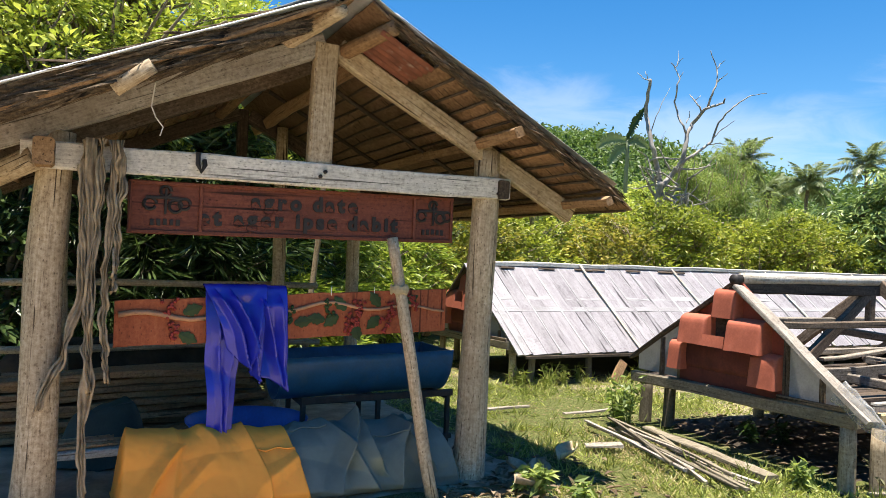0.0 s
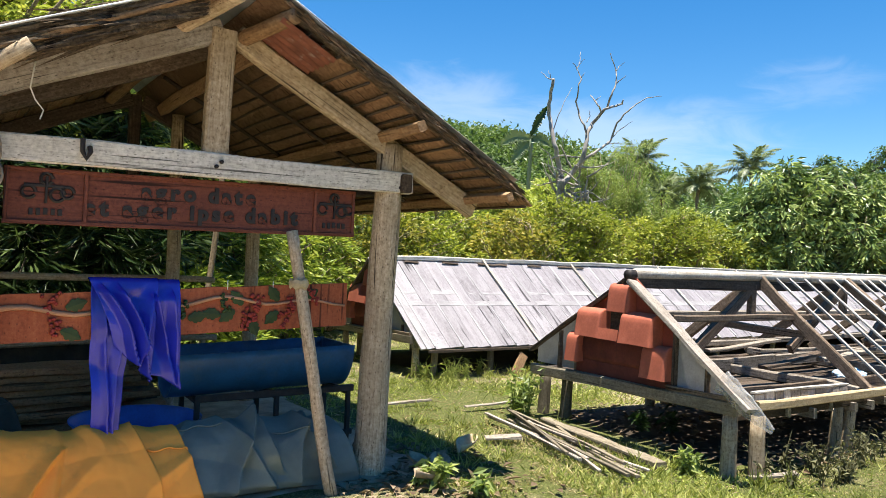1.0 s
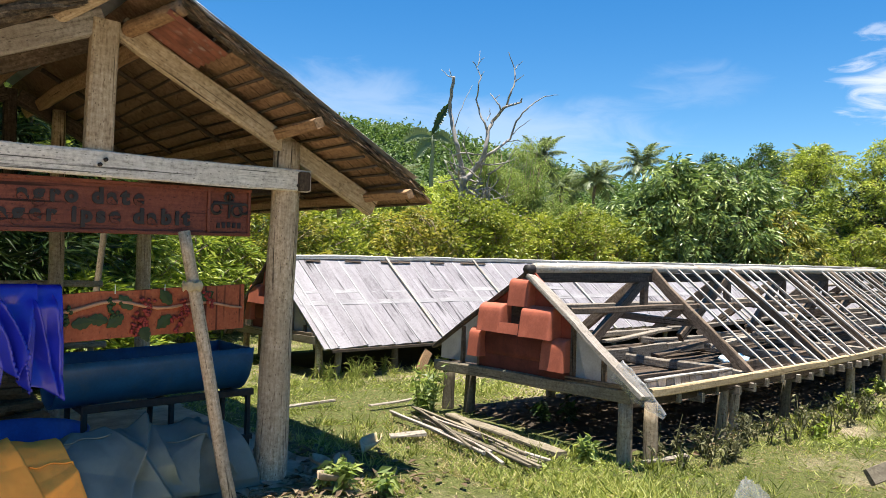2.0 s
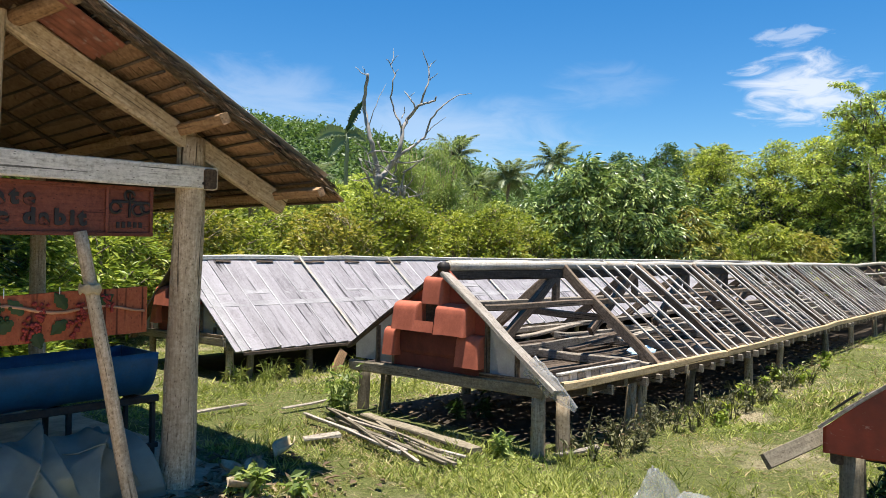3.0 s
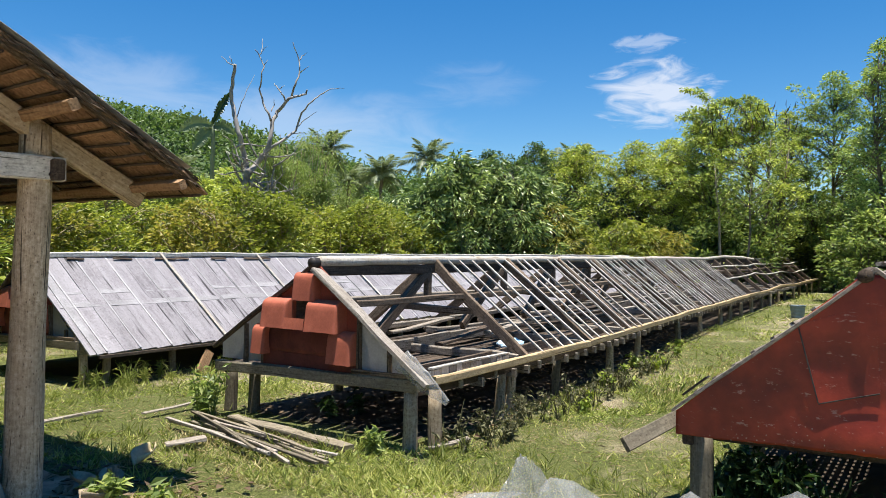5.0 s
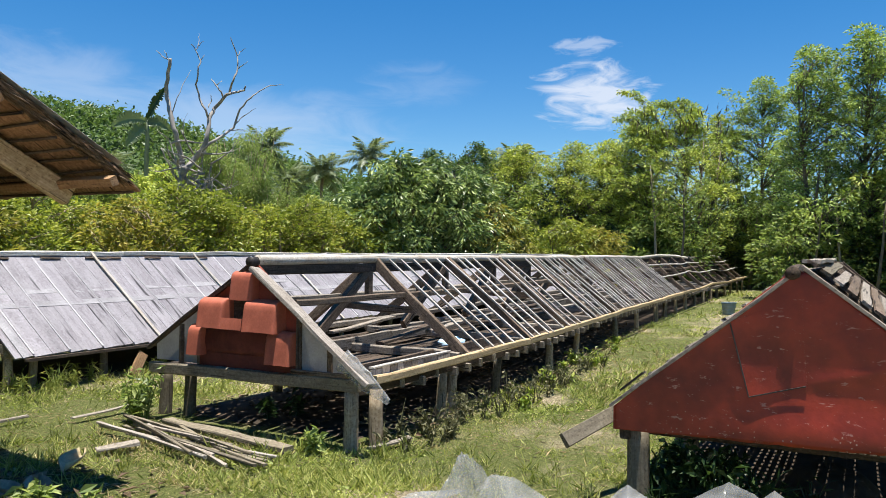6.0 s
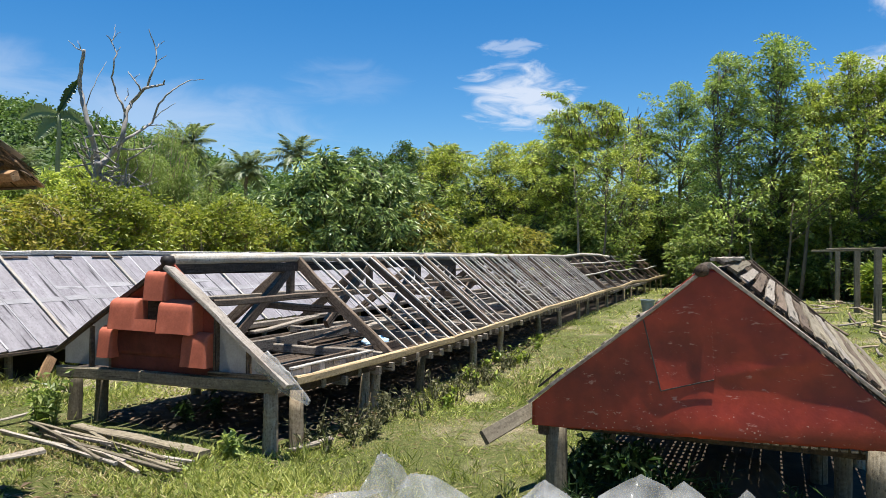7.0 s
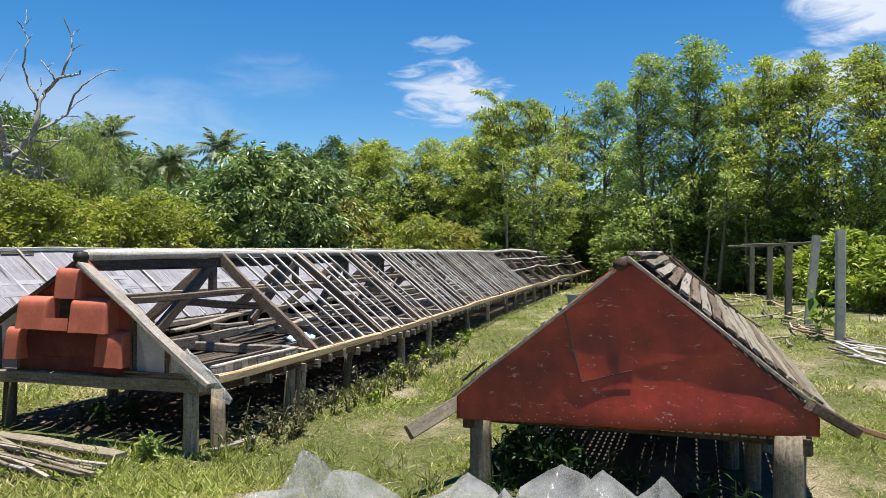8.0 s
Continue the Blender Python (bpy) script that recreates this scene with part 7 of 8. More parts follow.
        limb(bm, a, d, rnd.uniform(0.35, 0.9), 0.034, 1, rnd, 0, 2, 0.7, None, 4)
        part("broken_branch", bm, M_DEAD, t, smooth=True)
    # banana plants beside it, traced in the camera's view too, with ragged arching leaves
    for k, (foot, dist, leaves) in enumerate((((-62, 128), 1.2, (((-62, 128), (-45, 165), (-27, 190), 0.16), ((-62, 125), (-95, 138), (-125, 112), 0.26), ((-62, 120), (-40, 135), (-18, 110), 0.22), ((-62, 118), (-80, 112), (-100, 78), 0.24))),)):
        base = at(*foot, dist)
        b = thing("banana_plant", (base.x, base.y, 0), "banana plant with ragged arching leaves beside the dead tree", "banana plant", "banana plants")
        log("stem", (base.x, base.y, 0), tuple(base), 0.10, 0.06, L_PALM, b, 4 + k, 0.02, 0.03, 9)
        for q, (p0, p1, p2, wd) in enumerate(leaves):
            a0, a1, a2 = at(*p0, dist), at(*p1, dist), at(*p2, dist)

            def lf(u, v, a0=a0, a1=a1, a2=a2, wd=wd, q=q):
                p = a0.lerp(a1, u).lerp(a1.lerp(a2, u), u)
                tan = ((a1 - a0) * (1 - u) + (a2 - a1) * u).normalized()
                side = tan.cross(away).normalized()
                w = 0.95 * wd * math.sin(math.pi * min(1, 0.05 + 0.93 * u)) ** 0.7
                tear = 1 - 0.35 * (math.sin(u * 61 + 3 * math.sin(u * 17 + q) + 2.4 * (v > 0.5)) > 0.45) * (abs(v - 0.5) > 0.3)
                return tuple(p + side * ((v - 0.5) * 2 * w * tear) + away * (-0.12 * abs(v - 0.5)))
            part("leaf", sheet_bm(lf, 44, 6), L_DARK2 if k == 0 and q == 0 else L_PALM, b)


def frond_mesh(length, seed):
    """A coconut frond: an arching rib with hanging leaflets on either side."""
    r = np.random.default_rng(seed)
    n = 60
    f = np.linspace(0.10, 1, n)
    rib = np.stack([length * f * (1 - 0.14 * f), 0 * f, length * (0.50 * f - 0.62 * f * f)], 1)
    L = length * 0.30 * np.sin(np.pi * (0.2 + 0.72 * f))[:, None]
    vs, fs, c = [], [], 0
    for sgn in (1, -1):
        d = np.stack([0.55 + 0 * f, sgn * np.ones(n) * 0.75, -0.5 - 0.3 * f], 1) + r.normal(size=(n, 3)) * 0.14
        d /= np.linalg.norm(d, axis=1, keepdims=True)
        w = np.cross(d, (0.2, 0, 1.0))
        w /= np.linalg.norm(w, axis=1, keepdims=True)
        vs.append(np.stack([rib, rib + d * L * 0.45 + w * 0.032, rib + d * L, rib + d * L * 0.45 - w * 0.032], 1).reshape(-1, 3))
        k = np.arange(n)[:, None] * 4 + c
        fs += [k + (0, 1, 2), k + (0, 2, 3)]
        c += n * 4
    rb = np.concatenate([rib + (0, 0.025, 0), rib - (0, 0.025, 0)])
    i = np.arange(n - 1)[:, None] + c
    vs.append(rb)
    fs += [i + (0, 1, n + 1), i + (0, n + 1, n)]
    return raw_mesh("frond", np.concatenate(vs), np.concatenate(fs), L_PALM)


def build_palms():
    fronds = [frond_mesh(2.9, 1), frond_mesh(2.5, 2), frond_mesh(2.2, 3)]
    for k, (az, r, h) in enumerate(((51.4, 60, 7.6), (54.9, 60, 8.9), (66.2, 50, 6.9), (64.6, 48, 6.4), (47.2, 55, 8.6), (48.9, 62, 7.0), (36.4, 60, 7.0))):
        x, y, _ = polar(az, r)
        p = thing("palm_tree", (x, y, 0), "coconut palm with a tousled crown in the distance", "palm tree", "coconut palms")
        log("trunk", (x, y, 0), (x + 0.3, y, h), 0.17, 0.12, M_TRUNK, p, k, 0.1, 0.03, 8)
        rr = random.Random(40 + k)
        for q in range(24):
            m = Matrix.Translation((x + 0.3, y, h)) @ pose(0, 0, 0, 0, 0, q * 137.5 + rr.uniform(-15, 15)) @ pose(0, 0, 0, 0, 28 - q * 4.2 + rr.uniform(-8, 8), 0)
            link_part("frond", fronds[q % 3], p, m)


def build_hill():
    """A wooded hill far off."""
    def fun(u, v):
        az = -30 + 150 * u
        d = 110 + 120 * v
        base = 25 * math.exp(-((az - 30) / (27 if az > 30 else 18)) ** 2) + 5
        h = base * math.sin(math.pi * min(v, 0.5)) * (d / 170) + 1.2 * fbm(az * 0.3, v * 6)
        return polar(az, d, max(h, 0) - 0.3 if v > 0.02 else -0.5)
    bm = sheet_bm(fun, 90, 16)
    ob = new("hill", mesh_of("hill", bm, plain("hill_scrub", (0.045, 0.075, 0.022), 0.9, var=0.3, scale=0.2, fine=2), True))
    tagged(ob, "wooded green hill in the distance", "hill", kind="structure")
    r = np.random.default_rng(9)
    pts = []
    for _ in range(3000):
        u, v = r.uniform(0.33, 0.72), r.uniform(0.1, 0.55)
        p = np.array(fun(u, v))
        pts.append(p[None] + r.normal(size=(16, 3)) * (1.5, 1.5, 0.8) + (0, 0, 1.2))
    tagged(new("hill_woods", leaf_mesh("hill_woods", np.concatenate(pts), 0.92, L_FOREST, 5, 0.6, 0.6, 0.4, 0)), "bushy treetops covering the far hill", "woods", kind="stuff")


# ---- grass, weeds and litter on the ground ----
def open_ground(x, y):
    """Where grass can grow: not under the beds, nor on the shed's floor."""
    bend = np.array([bend_y(q) for q in x])
    under = (x > 4.90) & (x < 27.5) & (y > 3.55 + bend) & (y < 5.75 + bend)
    hut = (x > 5.0) & (x < 27.3) & (y > 8.2) & (y < 10.4)
    red = (x > 4.85) & (x < 12.6) & (y > -0.65) & (y < 1.3)
    shed = ((x > -1.3) & (x < 2.95) & (y > 4.3) & (y < 8.1)) | ((x < 2.1 + 0.3 * np.sin(y * 3)) & (y < 4.4))
    return ~(under | hut | red | shed)


def build_grass():
    r = np.random.default_rng(77)

    def field(x, y, f, seed, octs=3):
        return np.array([fbm(a * f, b * f, seed, octs) for a, b in zip(x, y)])

    def level(x, y, lift=0.0):
        return np.array([ground_z(a, b) for a, b in zip(x, y)]) + lift

    def spread(r0, r1, n):
        az = np.radians(r.uniform(-8, 112, n))
        d = np.sqrt(r.uniform(r0 * r0, r1 * r1, n))
        return d * np.sin(az), d * np.cos(az)
    # turf: short leaning blades, and broad little leaves among them
    for k, (r0, r1, n, size, asp) in enumerate(((2.2, 5.5, 135000, 0.042, 0.10), (5.0, 9.0, 150000, 0.050, 0.12), (8.5, 17.0, 140000, 0.065, 0.17), (16.0, 33.0, 60000, 0.10, 0.24))):
        x, y = spread(r0, r1, n)
        keep = open_ground(x, y) & (field(x, y, 0.75, 2.0) * 1.2 + field(x, y, 3.1, 6.0, 2) * 0.6 + r.normal(size=n) * 0.15 > -0.06)
        x, y = x[keep], y[keep]
        m = len(x)
        pts = np.stack([x, y, level(x, y, -0.005)], 1)
        tall = 1 + 0.9 * np.clip(field(x, y, 0.6, 5.0, 2) + 0.25 * r.normal(size=m), -0.5, 1.1)
        dirs = np.stack([r.normal(size=m) * 0.8, r.normal(size=m) * 0.8, np.full(m, 0.95)], 1)
        kind = field(x, y, 0.5, 7.0) + field(x, y, 2.3, 3.0, 2) * 0.5 + r.normal(size=m) * 0.3
        dry, broad = kind > 0.36, (kind < -0.12) & (r.random(m) < 0.55)
        for sel, mat, lab, sz, ap in ((~dry & ~broad, L_GRASS, "sunlit patchy yellow-green grass", 1.0, asp), (dry, L_DRY, "dry straw-coloured grass in patches", 0.8, asp), (broad, L_TURF, "small broad-leaved weeds in the grass", 0.55, 0.5)):
            d = dirs[sel].copy()
            if mat is L_TURF:
                d[:, 2] *= 0.45
            tagged(new("grass", leaf_mesh("grass", pts[sel], (size * tall * sz)[sel], mat, 300 + k, ap, 0.25 if mat is L_TURF else 0.05, 0.55, 0.0, d)), lab, "grass", kind="stuff")
    # taller arching tufts: by the shed post, beside the boarded bed, along the open bed and at random
    cx, cy = spread(3.0, 12.0, 170)
    groups = [(cx, cy), (r.uniform(4.3, 8.0, 60), r.uniform(7.2, 8.1, 60)), (r.normal(3.2, 0.5, 46), r.normal(5.3, 0.7, 46)), (r.uniform(4.2, 5.2, 60), r.uniform(1.4, 3.3, 60))]
    cx, cy = (np.concatenate([g[i] for g in groups]) for i in (0, 1))
    ok = open_ground(cx, cy)
    cx, cy = cx[ok], cy[ok]
    per = 22
    hgt = r.uniform(0.05, 0.13, len(cx))
    x = np.repeat(cx, per) + r.normal(size=len(cx) * per) * 0.035
    y = np.repeat(cy, per) + r.normal(size=len(cx) * per) * 0.035
    dirs = np.stack([r.normal(size=len(x)) * 0.5, r.normal(size=len(x)) * 0.5, np.full(len(x), 1.1)], 1)
    tagged(new("grass", leaf_mesh("grass", np.stack([x, y, level(x, y)], 1), np.repeat(hgt, per), L_GRASS, 335, 0.04, 0.05, 0.5, 0.0, dirs)), "taller tufts of arching grass", "grass", kind="stuff")
    # thin tufts on the unseen bounce earth
    n = 22000
    az, d = r.uniform(0, 2 * math.pi, n), np.sqrt(r.uniform(0.3, 90, n))
    x, y = d * np.sin(az), d * np.cos(az)
    den = np.array([fbm(a * 0.9, b * 0.9, 12.0, 3) for a, b in zip(x, y)])
    ok = (den > 0.12) & open_ground(x, y) | ((den > 0.12) & (y < 3.9) & (x < 4.0))
    x, y = x[ok], y[ok]
    z = np.array([ground_z(a, b) for a, b in zip(x, y)])
    dirs = np.stack([r.normal(size=len(x)) * 0.7, r.normal(size=len(x)) * 0.7, np.full(len(x), 1.1)], 1)
    tagged(new("grass", leaf_mesh("grass", np.stack([x, y, z], 1), 0.07, L_GRASS, 340, 0.11, 0.0, 0.5, 0, dirs)), "thin tufts of grass on the unseen bounce earth", "grass", kind="stuff")
    # straw and dry bits lying flat
    n = 34000
    az = np.radians(r.uniform(0, 110, n))
    d = np.sqrt(r.uniform(6, 200, n))
    x, y = d * np.sin(az), d * np.cos(az)
    ok = open_ground(x, y)
    x, y = x[ok], y[ok]
    z = np.array([ground_z(a, b) for a, b in zip(x, y)]) + 0.012
    dirs = np.stack([r.normal(size=len(x)), r.normal(size=len(x)), r.normal(size=len(x)) * 0.15], 1) * 2
    tagged(new("straw", leaf_mesh("straw", np.stack([x, y, z], 1), 0.06, M_STRAW, 9, 0.09, 1.0, 0.6, 0, dirs)), "dry straw and dead leaves lying in the grass", "straw", kind="stuff")


def weed(x, y, h, n, size, mat, seed, label, asp=0.35, dead=False):
    """One weed: a few thin stems with leaves along them."""
    t = thing("weed", (x, y, ground_z(x, y)), label, "weed", "weeds in the grass")
    r = random.Random(seed)
    pts = []
    for k in range(n):
        a = r.uniform(0, 6.28)
        o = r.uniform(0.15, 0.5) * h
        hh = h * r.uniform(0.6, 1.0)
        q = [(x + r.uniform(-0.03, 0.03), y + r.uniform(-0.03, 0.03), 0), (x + o * 0.4 * math.cos(a), y + o * 0.4 * math.sin(a), hh * 0.55), (x + o * math.cos(a), y + o * math.sin(a), hh)]
        bm = bmesh.new()
        branch_rings(bm, q, [0.006, 0.005, 0.002], 4)
        part("stem", bm, mat, t)
        for i in range(9 if not dead else 6):
            f = r.uniform(0.2, 1)
            p, s = (q[0], q[1]) if f < 0.5 else (q[1], q[2])
            g = (f % 0.5) * 2
            pts.append([p[i2] + (s[i2] - p[i2]) * g + r.uniform(-0.02, 0.02) for i2 in range(3)])
    tagged(link_part("leaves", leaf_mesh("leaves", np.array(pts), size, mat, seed, asp, 0.4, 0.4, 0.1), t), kind="stuff")


def build_weeds():
    r = random.Random(31)
    for k in range(54):
        x = 5.0 + 5.2 * r.random() ** 1.3
        y = 3.38 - 0.42 * r.random() + bend_y(x)
        weed(x, y, r.uniform(0.12, 0.36), 5, 0.05, L_WEED, 500 + k, "dark dry weed growing beside the raised bed", 0.4, True)
    for k in range(16):
        x = r.uniform(7.0, 13.0)
        y = 3.25 + r.uniform(-0.3, 0.25) + bend_y(x)
        weed(x, y, r.uniform(0.10, 0.22), 5, 0.065, L_BRIGHT, 600 + k, "low green broad-leaved weed by the bed posts", 0.6)
    # weeds below the beds get the near-black leaf, shade put into colour
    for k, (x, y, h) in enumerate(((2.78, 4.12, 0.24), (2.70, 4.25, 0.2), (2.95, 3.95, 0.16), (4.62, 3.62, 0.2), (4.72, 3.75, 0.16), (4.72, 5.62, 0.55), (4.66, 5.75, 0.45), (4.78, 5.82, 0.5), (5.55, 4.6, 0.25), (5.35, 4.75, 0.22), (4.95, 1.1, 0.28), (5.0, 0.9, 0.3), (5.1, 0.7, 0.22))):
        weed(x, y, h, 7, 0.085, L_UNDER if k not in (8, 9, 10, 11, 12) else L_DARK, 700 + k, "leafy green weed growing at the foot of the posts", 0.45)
    for k in range(14):
        x = r.uniform(4.8, 7.0)
        y = r.uniform(7.55, 8.15)
        weed(x, y, r.uniform(0.12, 0.30), 6, 0.08, L_GRASS, 800 + k, "tall grassy weed under the boarded roof", 0.12)
    # shade below the red gable is put into these weeds' leaf colour
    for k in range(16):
        weed(r.uniform(4.85, 5.3), r.uniform(0.75, 1.2), r.uniform(0.2, 0.4), 7, 0.085, L_DARK, 870 + k, "leafy weed under the red gable, coloured dark for its shade", 0.4)
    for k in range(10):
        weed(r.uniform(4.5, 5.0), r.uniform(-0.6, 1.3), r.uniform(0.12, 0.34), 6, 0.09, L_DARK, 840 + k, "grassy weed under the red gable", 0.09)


def build_litter():
    r = random.Random(17)
    # pile of thin discarded battens
    for k in range(13):
        s = thing("discarded_batten", (4.2, 4.6, 0.02), "thin bleached batten in a loose pile on the grass", "batten", "pile of battens on the grass")
        a = V((4.42 + r.uniform(-0.16, 0.22), 5.55 + r.uniform(-0.5, 0.15), 0.03 + 0.006 * k))
        b = V((4.12 + r.uniform(-0.16, 0.22), 3.75 + r.uniform(-0.15, 0.5), 0.03 + 0.005 * k))
        stick("batten", a, b, r.uniform(0.025, 0.04), 0.018, r.choice((M_BARGE, M_GREY, M_POSTD, M_GREY)), s, seed=40 + k, wob=0.008, bow=r.uniform(-0.04, 0.04))
    s = thing("old_plank", (4.55, 4.5, 0.03), "old grey-brown plank lying beside the battens", "plank")
    stick("board", (4.76, 5.40, 0.05), (4.52, 3.80, 0.045), 0.11, 0.035, M_POSTD, s, seed=7, wob=0.012)
    for k, (a, b, w) in enumerate((((3.60, 6.57), (4.20, 6.53), 0.05), ((4.36, 6.14), (4.98, 6.15), 0.05), ((3.78, 5.02), (4.05, 4.88), 0.12), ((4.85, 3.3), (5.3, 3.2), 0.05))):
        s = thing("scrap_wood", (*a, 0.02), "bleached scrap of wood lying in the grass", "scrap wood", "wood scraps in the grass")
        stick("board", (*a, 0.05), (*b, 0.06), w, 0.02, M_GREY, s, seed=70 + k, wob=0.01)
    # curled dry leaf sheath
    for k, (x, y, sz, a) in enumerate(((3.43, 4.78, 0.16, 0.4), (2.85, 4.55, 0.13, 2.0), (2.95, 4.42, 0.15, 1.1), (2.72, 4.2, 0.14, 3.0), (3.05, 4.62, 0.12, 5.0))):
        t = thing("dry_leaf", (x, y, 0), "large curled dry leaf on the ground", "leaf", "dry leaves by the shed post")
        def lf(u, v, x=x, y=y, sz=sz, a=a):
            p, q = (u - 0.5) * sz * 1.4, (v - 0.5) * sz * math.sin(math.pi * (0.08 + 0.84 * u))
            return (x + p * math.cos(a) - q * math.sin(a), y + p * math.sin(a) + q * math.cos(a), 0.04 + 0.5 * sz * (v - 0.5) ** 2 * 3 + 0.05 * u)
        part("blade", sheet_bm(lf, 10, 6, 0.003), M_STRAW if k == 0 else M_BARK, t, smooth=True)
    # leaf litter round the shed's post
    n = 520
    g = np.random.default_rng(55)
    lx, ly = g.normal(2.75, 0.38, n), g.normal(4.45, 0.5, n)
    ok = (ly > 3.6) & (lx > 2.1)
    lx, ly = lx[ok], ly[ok]
    lz = np.array([ground_z(a, b) for a, b in zip(lx, ly)]) + 0.025
    dirs = np.stack([g.normal(size=len(lx)), g.normal(size=len(lx)), g.normal(size=len(lx)) * 0.25], 1)
    tagged(new("leaf_litter", leaf_mesh("leaf_litter", np.stack([lx, ly, lz], 1), 0.075, L_LITTER, 56, 0.5, 1.0, 0.5, 0, dirs)), "brown leaf litter round the shed post", "leaf litter", kind="stuff")
    # dead leaves and sticks on the soil under the open bed
    n = 2600
    lx = g.uniform(5.0, 16.0, n)
    ly = g.uniform(3.3, 5.9, n) + np.array([bend_y(a) for a in lx])
    lz = np.array([ground_z(a, b) for a, b in zip(lx, ly)]) + 0.03
    dirs = np.stack([g.normal(size=n), g.normal(size=n), g.normal(size=n) * 0.3], 1)
    tagged(new("leaf_litter", leaf_mesh("leaf_litter", np.stack([lx, ly, lz], 1), 0.08, L_LITTER, 57, 0.4, 0.8, 0.6, 0, dirs)), "dead leaves on the dark soil under the bed", "leaf litter", kind="stuff")
    # row of concrete posts with cross pieces
    for k, (x, y, h, lx, cross) in enumerate(((14.08, -2.3, 1.88, 0.0, 0), (16.75, -2.15, 1.84, 0.16, 0), (18.6, -2.0, 1.66, 0.0, 1), (23.1, -2.0, 1.68, 0.0, 1), (27.1, -1.8, 1.66, 0.0, 1))):
        p = thing("concrete_post", (x, y, 0), "slim square weathered concrete post standing in the grass" if not cross else "mossy post with a cross bar on top", "post", "row of posts")
        part("shaft", plank_bm(h + 0.15, 0.15, 0.15, 70 + k, 0.004), M_CONC if not cross else M_POSTD, p, "", along((x, y, -0.15), (x, y - lx, h), (1, 0, 0)))
        if cross:
            stick("cross_bar", (x, y + 0.75, h + 0.0), (x, y - 0.75, h + 0.03), 0.07, 0.06, M_POSTD, p, seed=80 + k, wob=0.012)
    # cuttings lying along the posts
    for k in range(34):
        f = r.random()
        x = 12.5 + 14 * f
        y = -1.75 + r.uniform(-0.5, 0.7)
        a = r.uniform(-0.7, 0.7)
        ln = r.uniform(0.3, 0.8)
        s = thing("dry_stick", (x, y, 0.03), "dry stick lying along the row of posts", "stick", "sticks along the posts")
        log("stick", (x - ln * math.cos(a), y - ln * math.sin(a), 0.05 + 0.1 * r.random()), (x + ln * math.cos(a), y + ln * math.sin(a), 0.06 + 0.1 * r.random()), 0.024, 0.018, r.choice((M_GREY, M_POST, M_OLD)), s, 90 + k, 0.03, 0.08, 6)
    # bleached sticks in a loose heap before the first post
    for k in range(16):
        x, y = r.gauss(12.2, 0.8), r.gauss(-2.35, 0.22)
        a, ln = r.uniform(0.2, 1.3), r.uniform(0.25, 0.6)
        s = thing("dry_stick", (x, y, 0.03), "bleached stick in a loose heap by the posts", "stick", "sticks along the posts")
        log("stick", (x - ln * math.cos(a), y - ln * math.sin(a), 0.04 + 0.08 * r.random()), (x + ln * math.cos(a), y + ln * math.sin(a), 0.05 + 0.12 * r.random()), 0.024, 0.018, r.choice((M_BATTEN, M_GREY, M_BATTEN)), s, 190 + k, 0.03, 0.08, 7)
    # leafy shoot beside the posts
    weed(14.6, -2.05, 1.0, 3, 0.3, L_BRIGHT, 951, "green shoot climbing by the concrete post", 0.5)
    # dented bucket far down the path
    k = thing("bucket", (20.35, 3.05, 0), "grey-blue ribbed metal bucket standing by the long bed", "bucket")
    def pail(u, v):
        a = u * 2 * math.pi
        q = 0.14 + 0.04 * v + 0.006 * math.sin(v * 22)
        return (20.35 + q * math.cos(a), 3.05 + q * math.sin(a), 0.02 + 0.30 * v)
    body = part("wall", sheet_bm(pail, 24, 14, 0.004), M_PAIL, k, smooth=True)
    bm = bmesh.new()
    branch_rings(bm, [(20.35 + 0.185 * math.cos(a * 0.4488), 3.05 + 0.185 * math.sin(a * 0.4488), 0.325) for a in range(15)], [0.009] * 15, 5)
    part("rim", bm, M_PAIL, body, "rolled bucket rim", smooth=True)
    # short brown board leaning under the boarded bed's eave
    k = thing("leaning_board", (6.3, 7.72, 0), "short orange-brown board leaning under the boarded bed", "board")
    stick("board", (6.24, 7.72, 0.03), (6.44, 7.80, 0.27), 0.13, 0.03, M_BROWN, k, up=(0, -1, 0.2), seed=12, wob=0.01)
    # small old lean-to half hidden in the wood
    k = thing("lean_to", (31.1, -3.2, 0), "small grey sheet-roofed lean-to among the trees", "lean-to")
    stick("roof", (30.4, -2.4, 2.95), (30.7, -3.8, 2.72), 1.3, 0.04, M_DARKW, k, up=(-0.32, 0.1, 1), seed=5, wob=0.02)
    for px, py, pz in ((30.0, -2.5, 2.88), (30.9, -2.5, 2.90), (30.2, -3.7, 2.68), (31.2, -3.7, 2.70)):
        log("post", (px, py, -0.1), (px, py, pz), 0.05, 0.045, M_POSTD, k, int(px * 9), 0.02, 0.05, 8)
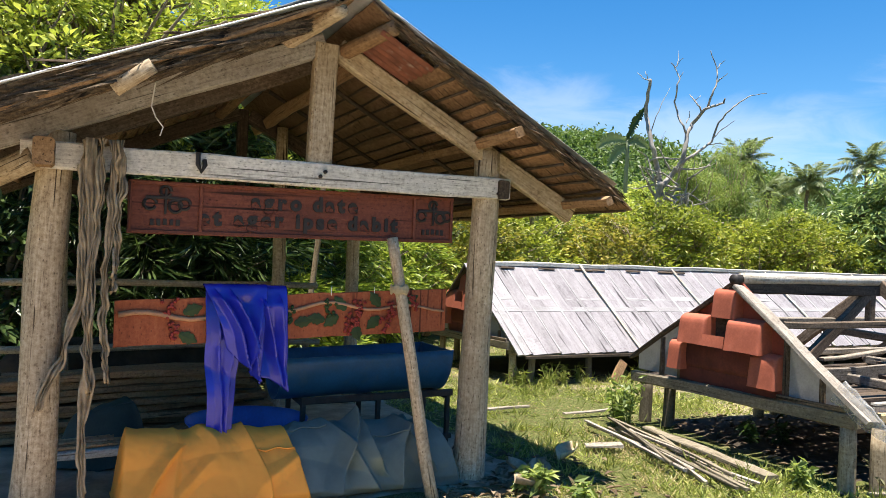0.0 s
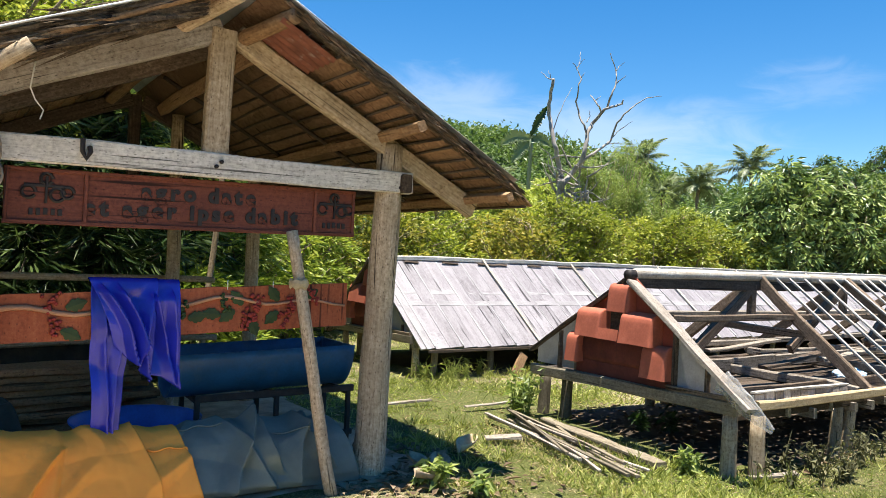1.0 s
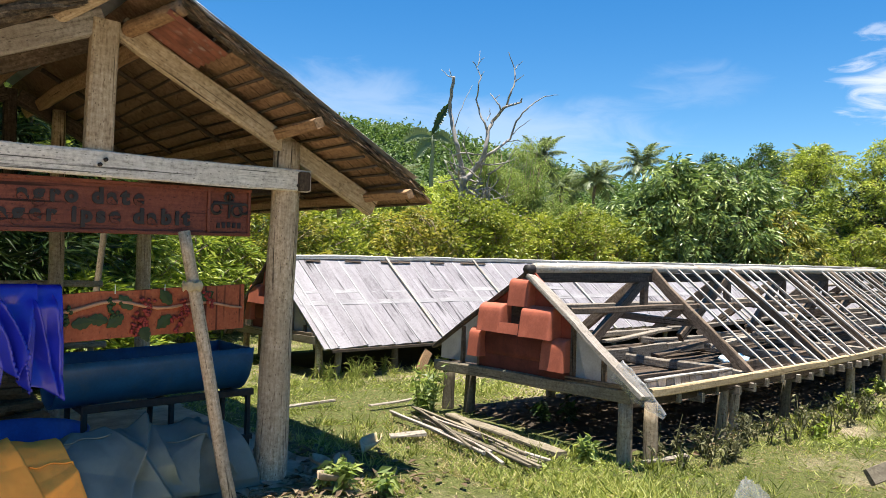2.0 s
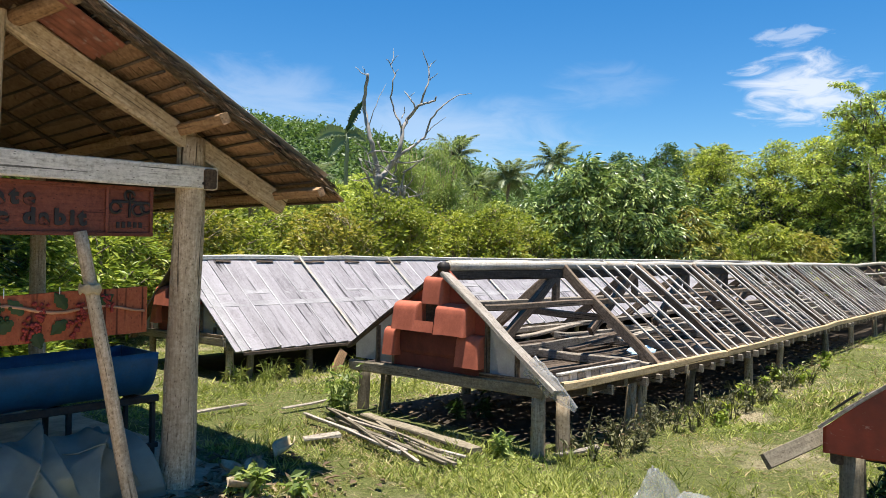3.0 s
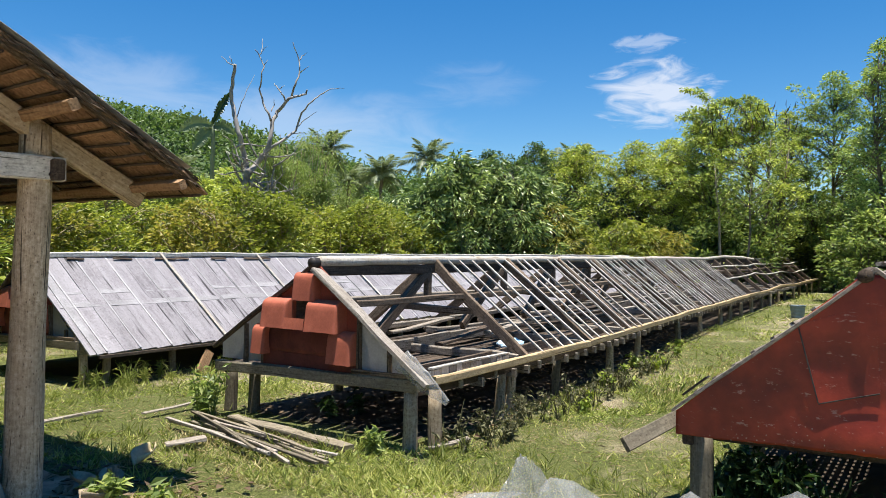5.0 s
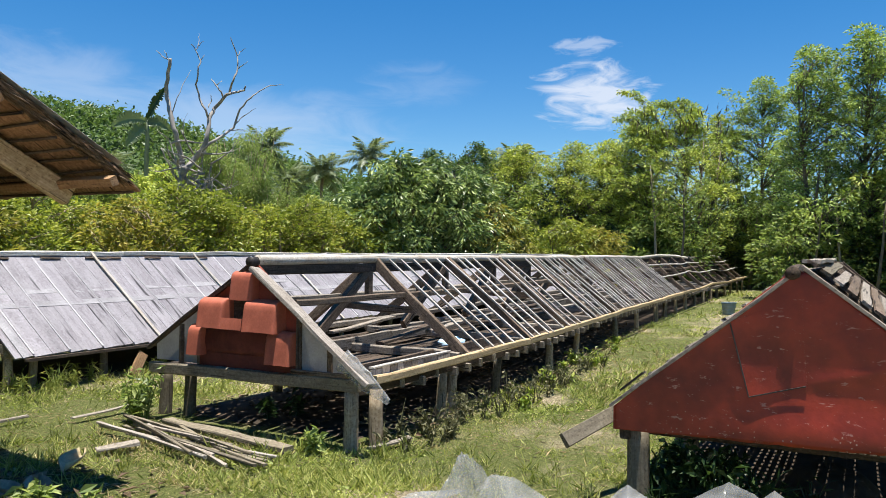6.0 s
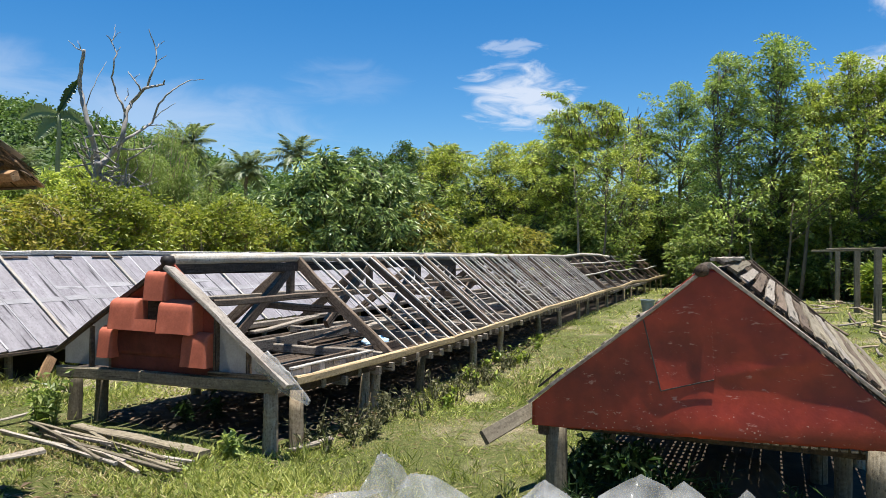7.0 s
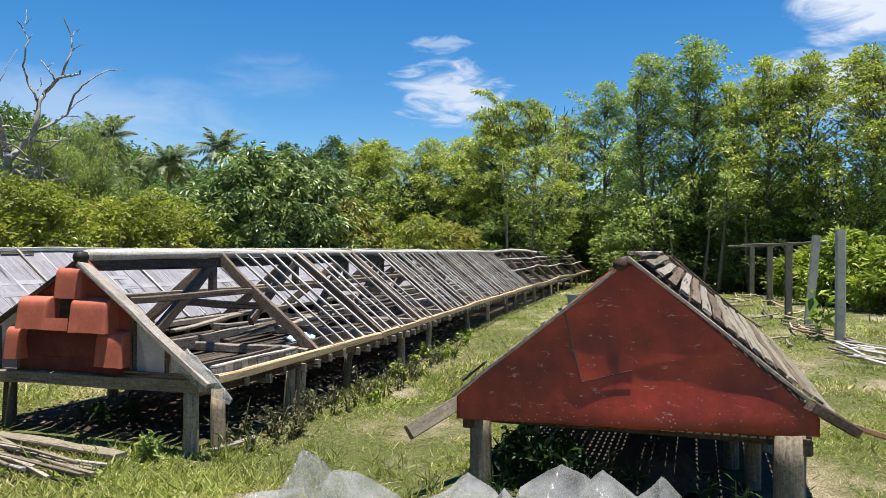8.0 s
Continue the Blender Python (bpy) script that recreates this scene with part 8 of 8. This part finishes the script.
    # crumpled clear plastic in the foreground
    def plastic(label, p0, p1, deep, peaks, seed):
        t = thing("plastic_sheet", ((p0[0] + p1[0]) / 2, (p0[1] + p1[1]) / 2, 0), label, "plastic sheet", "plastic sheets on the grass")
        def fun(u, v):
            x, y = p0[0] + (p1[0] - p0[0]) * u, p0[1] + (p1[1] - p0[1]) * u
            x, y = x + (0.5 - v) * deep + 0.05 * noise.noise((u * 6, v * 3, seed)), y + 0.06 * noise.noise((u * 5, v * 4, seed + 2))
            uu, vv = u + 0.03 * crumple(u, v, 0.12, seed + 7), v + 0.05 * crumple(v, u, 0.15, seed + 9)
            top = max(h * max(0, 1 - (abs(uu - c) / w) ** (0.9 if w < 0.12 else 1.0)) for c, w, h in peaks)
            mid = max(0, 1 - abs(vv - 0.45 - 0.08 * math.sin(u * 9)) * 1.9)
            c1 = 0.5 + 0.5 * crumple(u + 0.4 * v, v * 0.8 - 0.3 * u, 0.20, seed)
            c2 = 0.5 * crumple(u - 0.3 * v, v * 0.8 + 0.4 * u, 0.10, seed + 3)
            e = min(1, 8 * min(u, 1 - u, v, 1 - v))
            return (x, y, ground_z(x, y) + 0.03 + e * (0.95 * top * mid ** 0.9 + 0.13 * c1 + 0.04 * c2))
        part("film", sheet_bm(fun, 110, 56), M_FILM, t)
    plastic("crumpled clear plastic sheet with a stiff peak on the grass", (3.62, 2.45), (3.80, 1.35), 0.75, ((0.46, 0.10, 0.40), (0.64, 0.26, 0.29), (0.28, 0.30, 0.18)), 2.0)
    plastic("billowing clear plastic sheet lying on the grass", (3.78, 1.58), (3.92, 0.72), 0.75, ((0.62, 0.55, 0.34), (0.84, 0.26, 0.28)), 5.0)
    plastic("low heap of clear plastic film on the grass", (3.95, 0.92), (4.12, -0.12), 0.7, ((0.26, 0.40, 0.30), (0.48, 0.28, 0.25), (0.76, 0.26, 0.26)), 8.0)
    b = thing("plastic_bag", (7.3, 3.95, 0.5), "small pale blue and white plastic bag on the deck", "bag")
    def bag(u, v):
        a, f = u * 2 * math.pi, math.pi * v
        q = 0.13 * (1 + 0.3 * fbm(math.cos(a) * 2, math.sin(a) * 2, v * 4))
        return (7.35 + q * 1.5 * math.sin(f) * math.cos(a), 3.95 + q * math.sin(f) * math.sin(a), 0.56 + q * 0.45 * math.cos(f))
    part("film", sheet_bm(bag, 18, 10), M_LIGHTBLUE, b, smooth=True)


build_hedge()
build_trees()
build_dead_tree()
build_palms()
build_hill()
build_grass()
build_weeds()
build_litter()
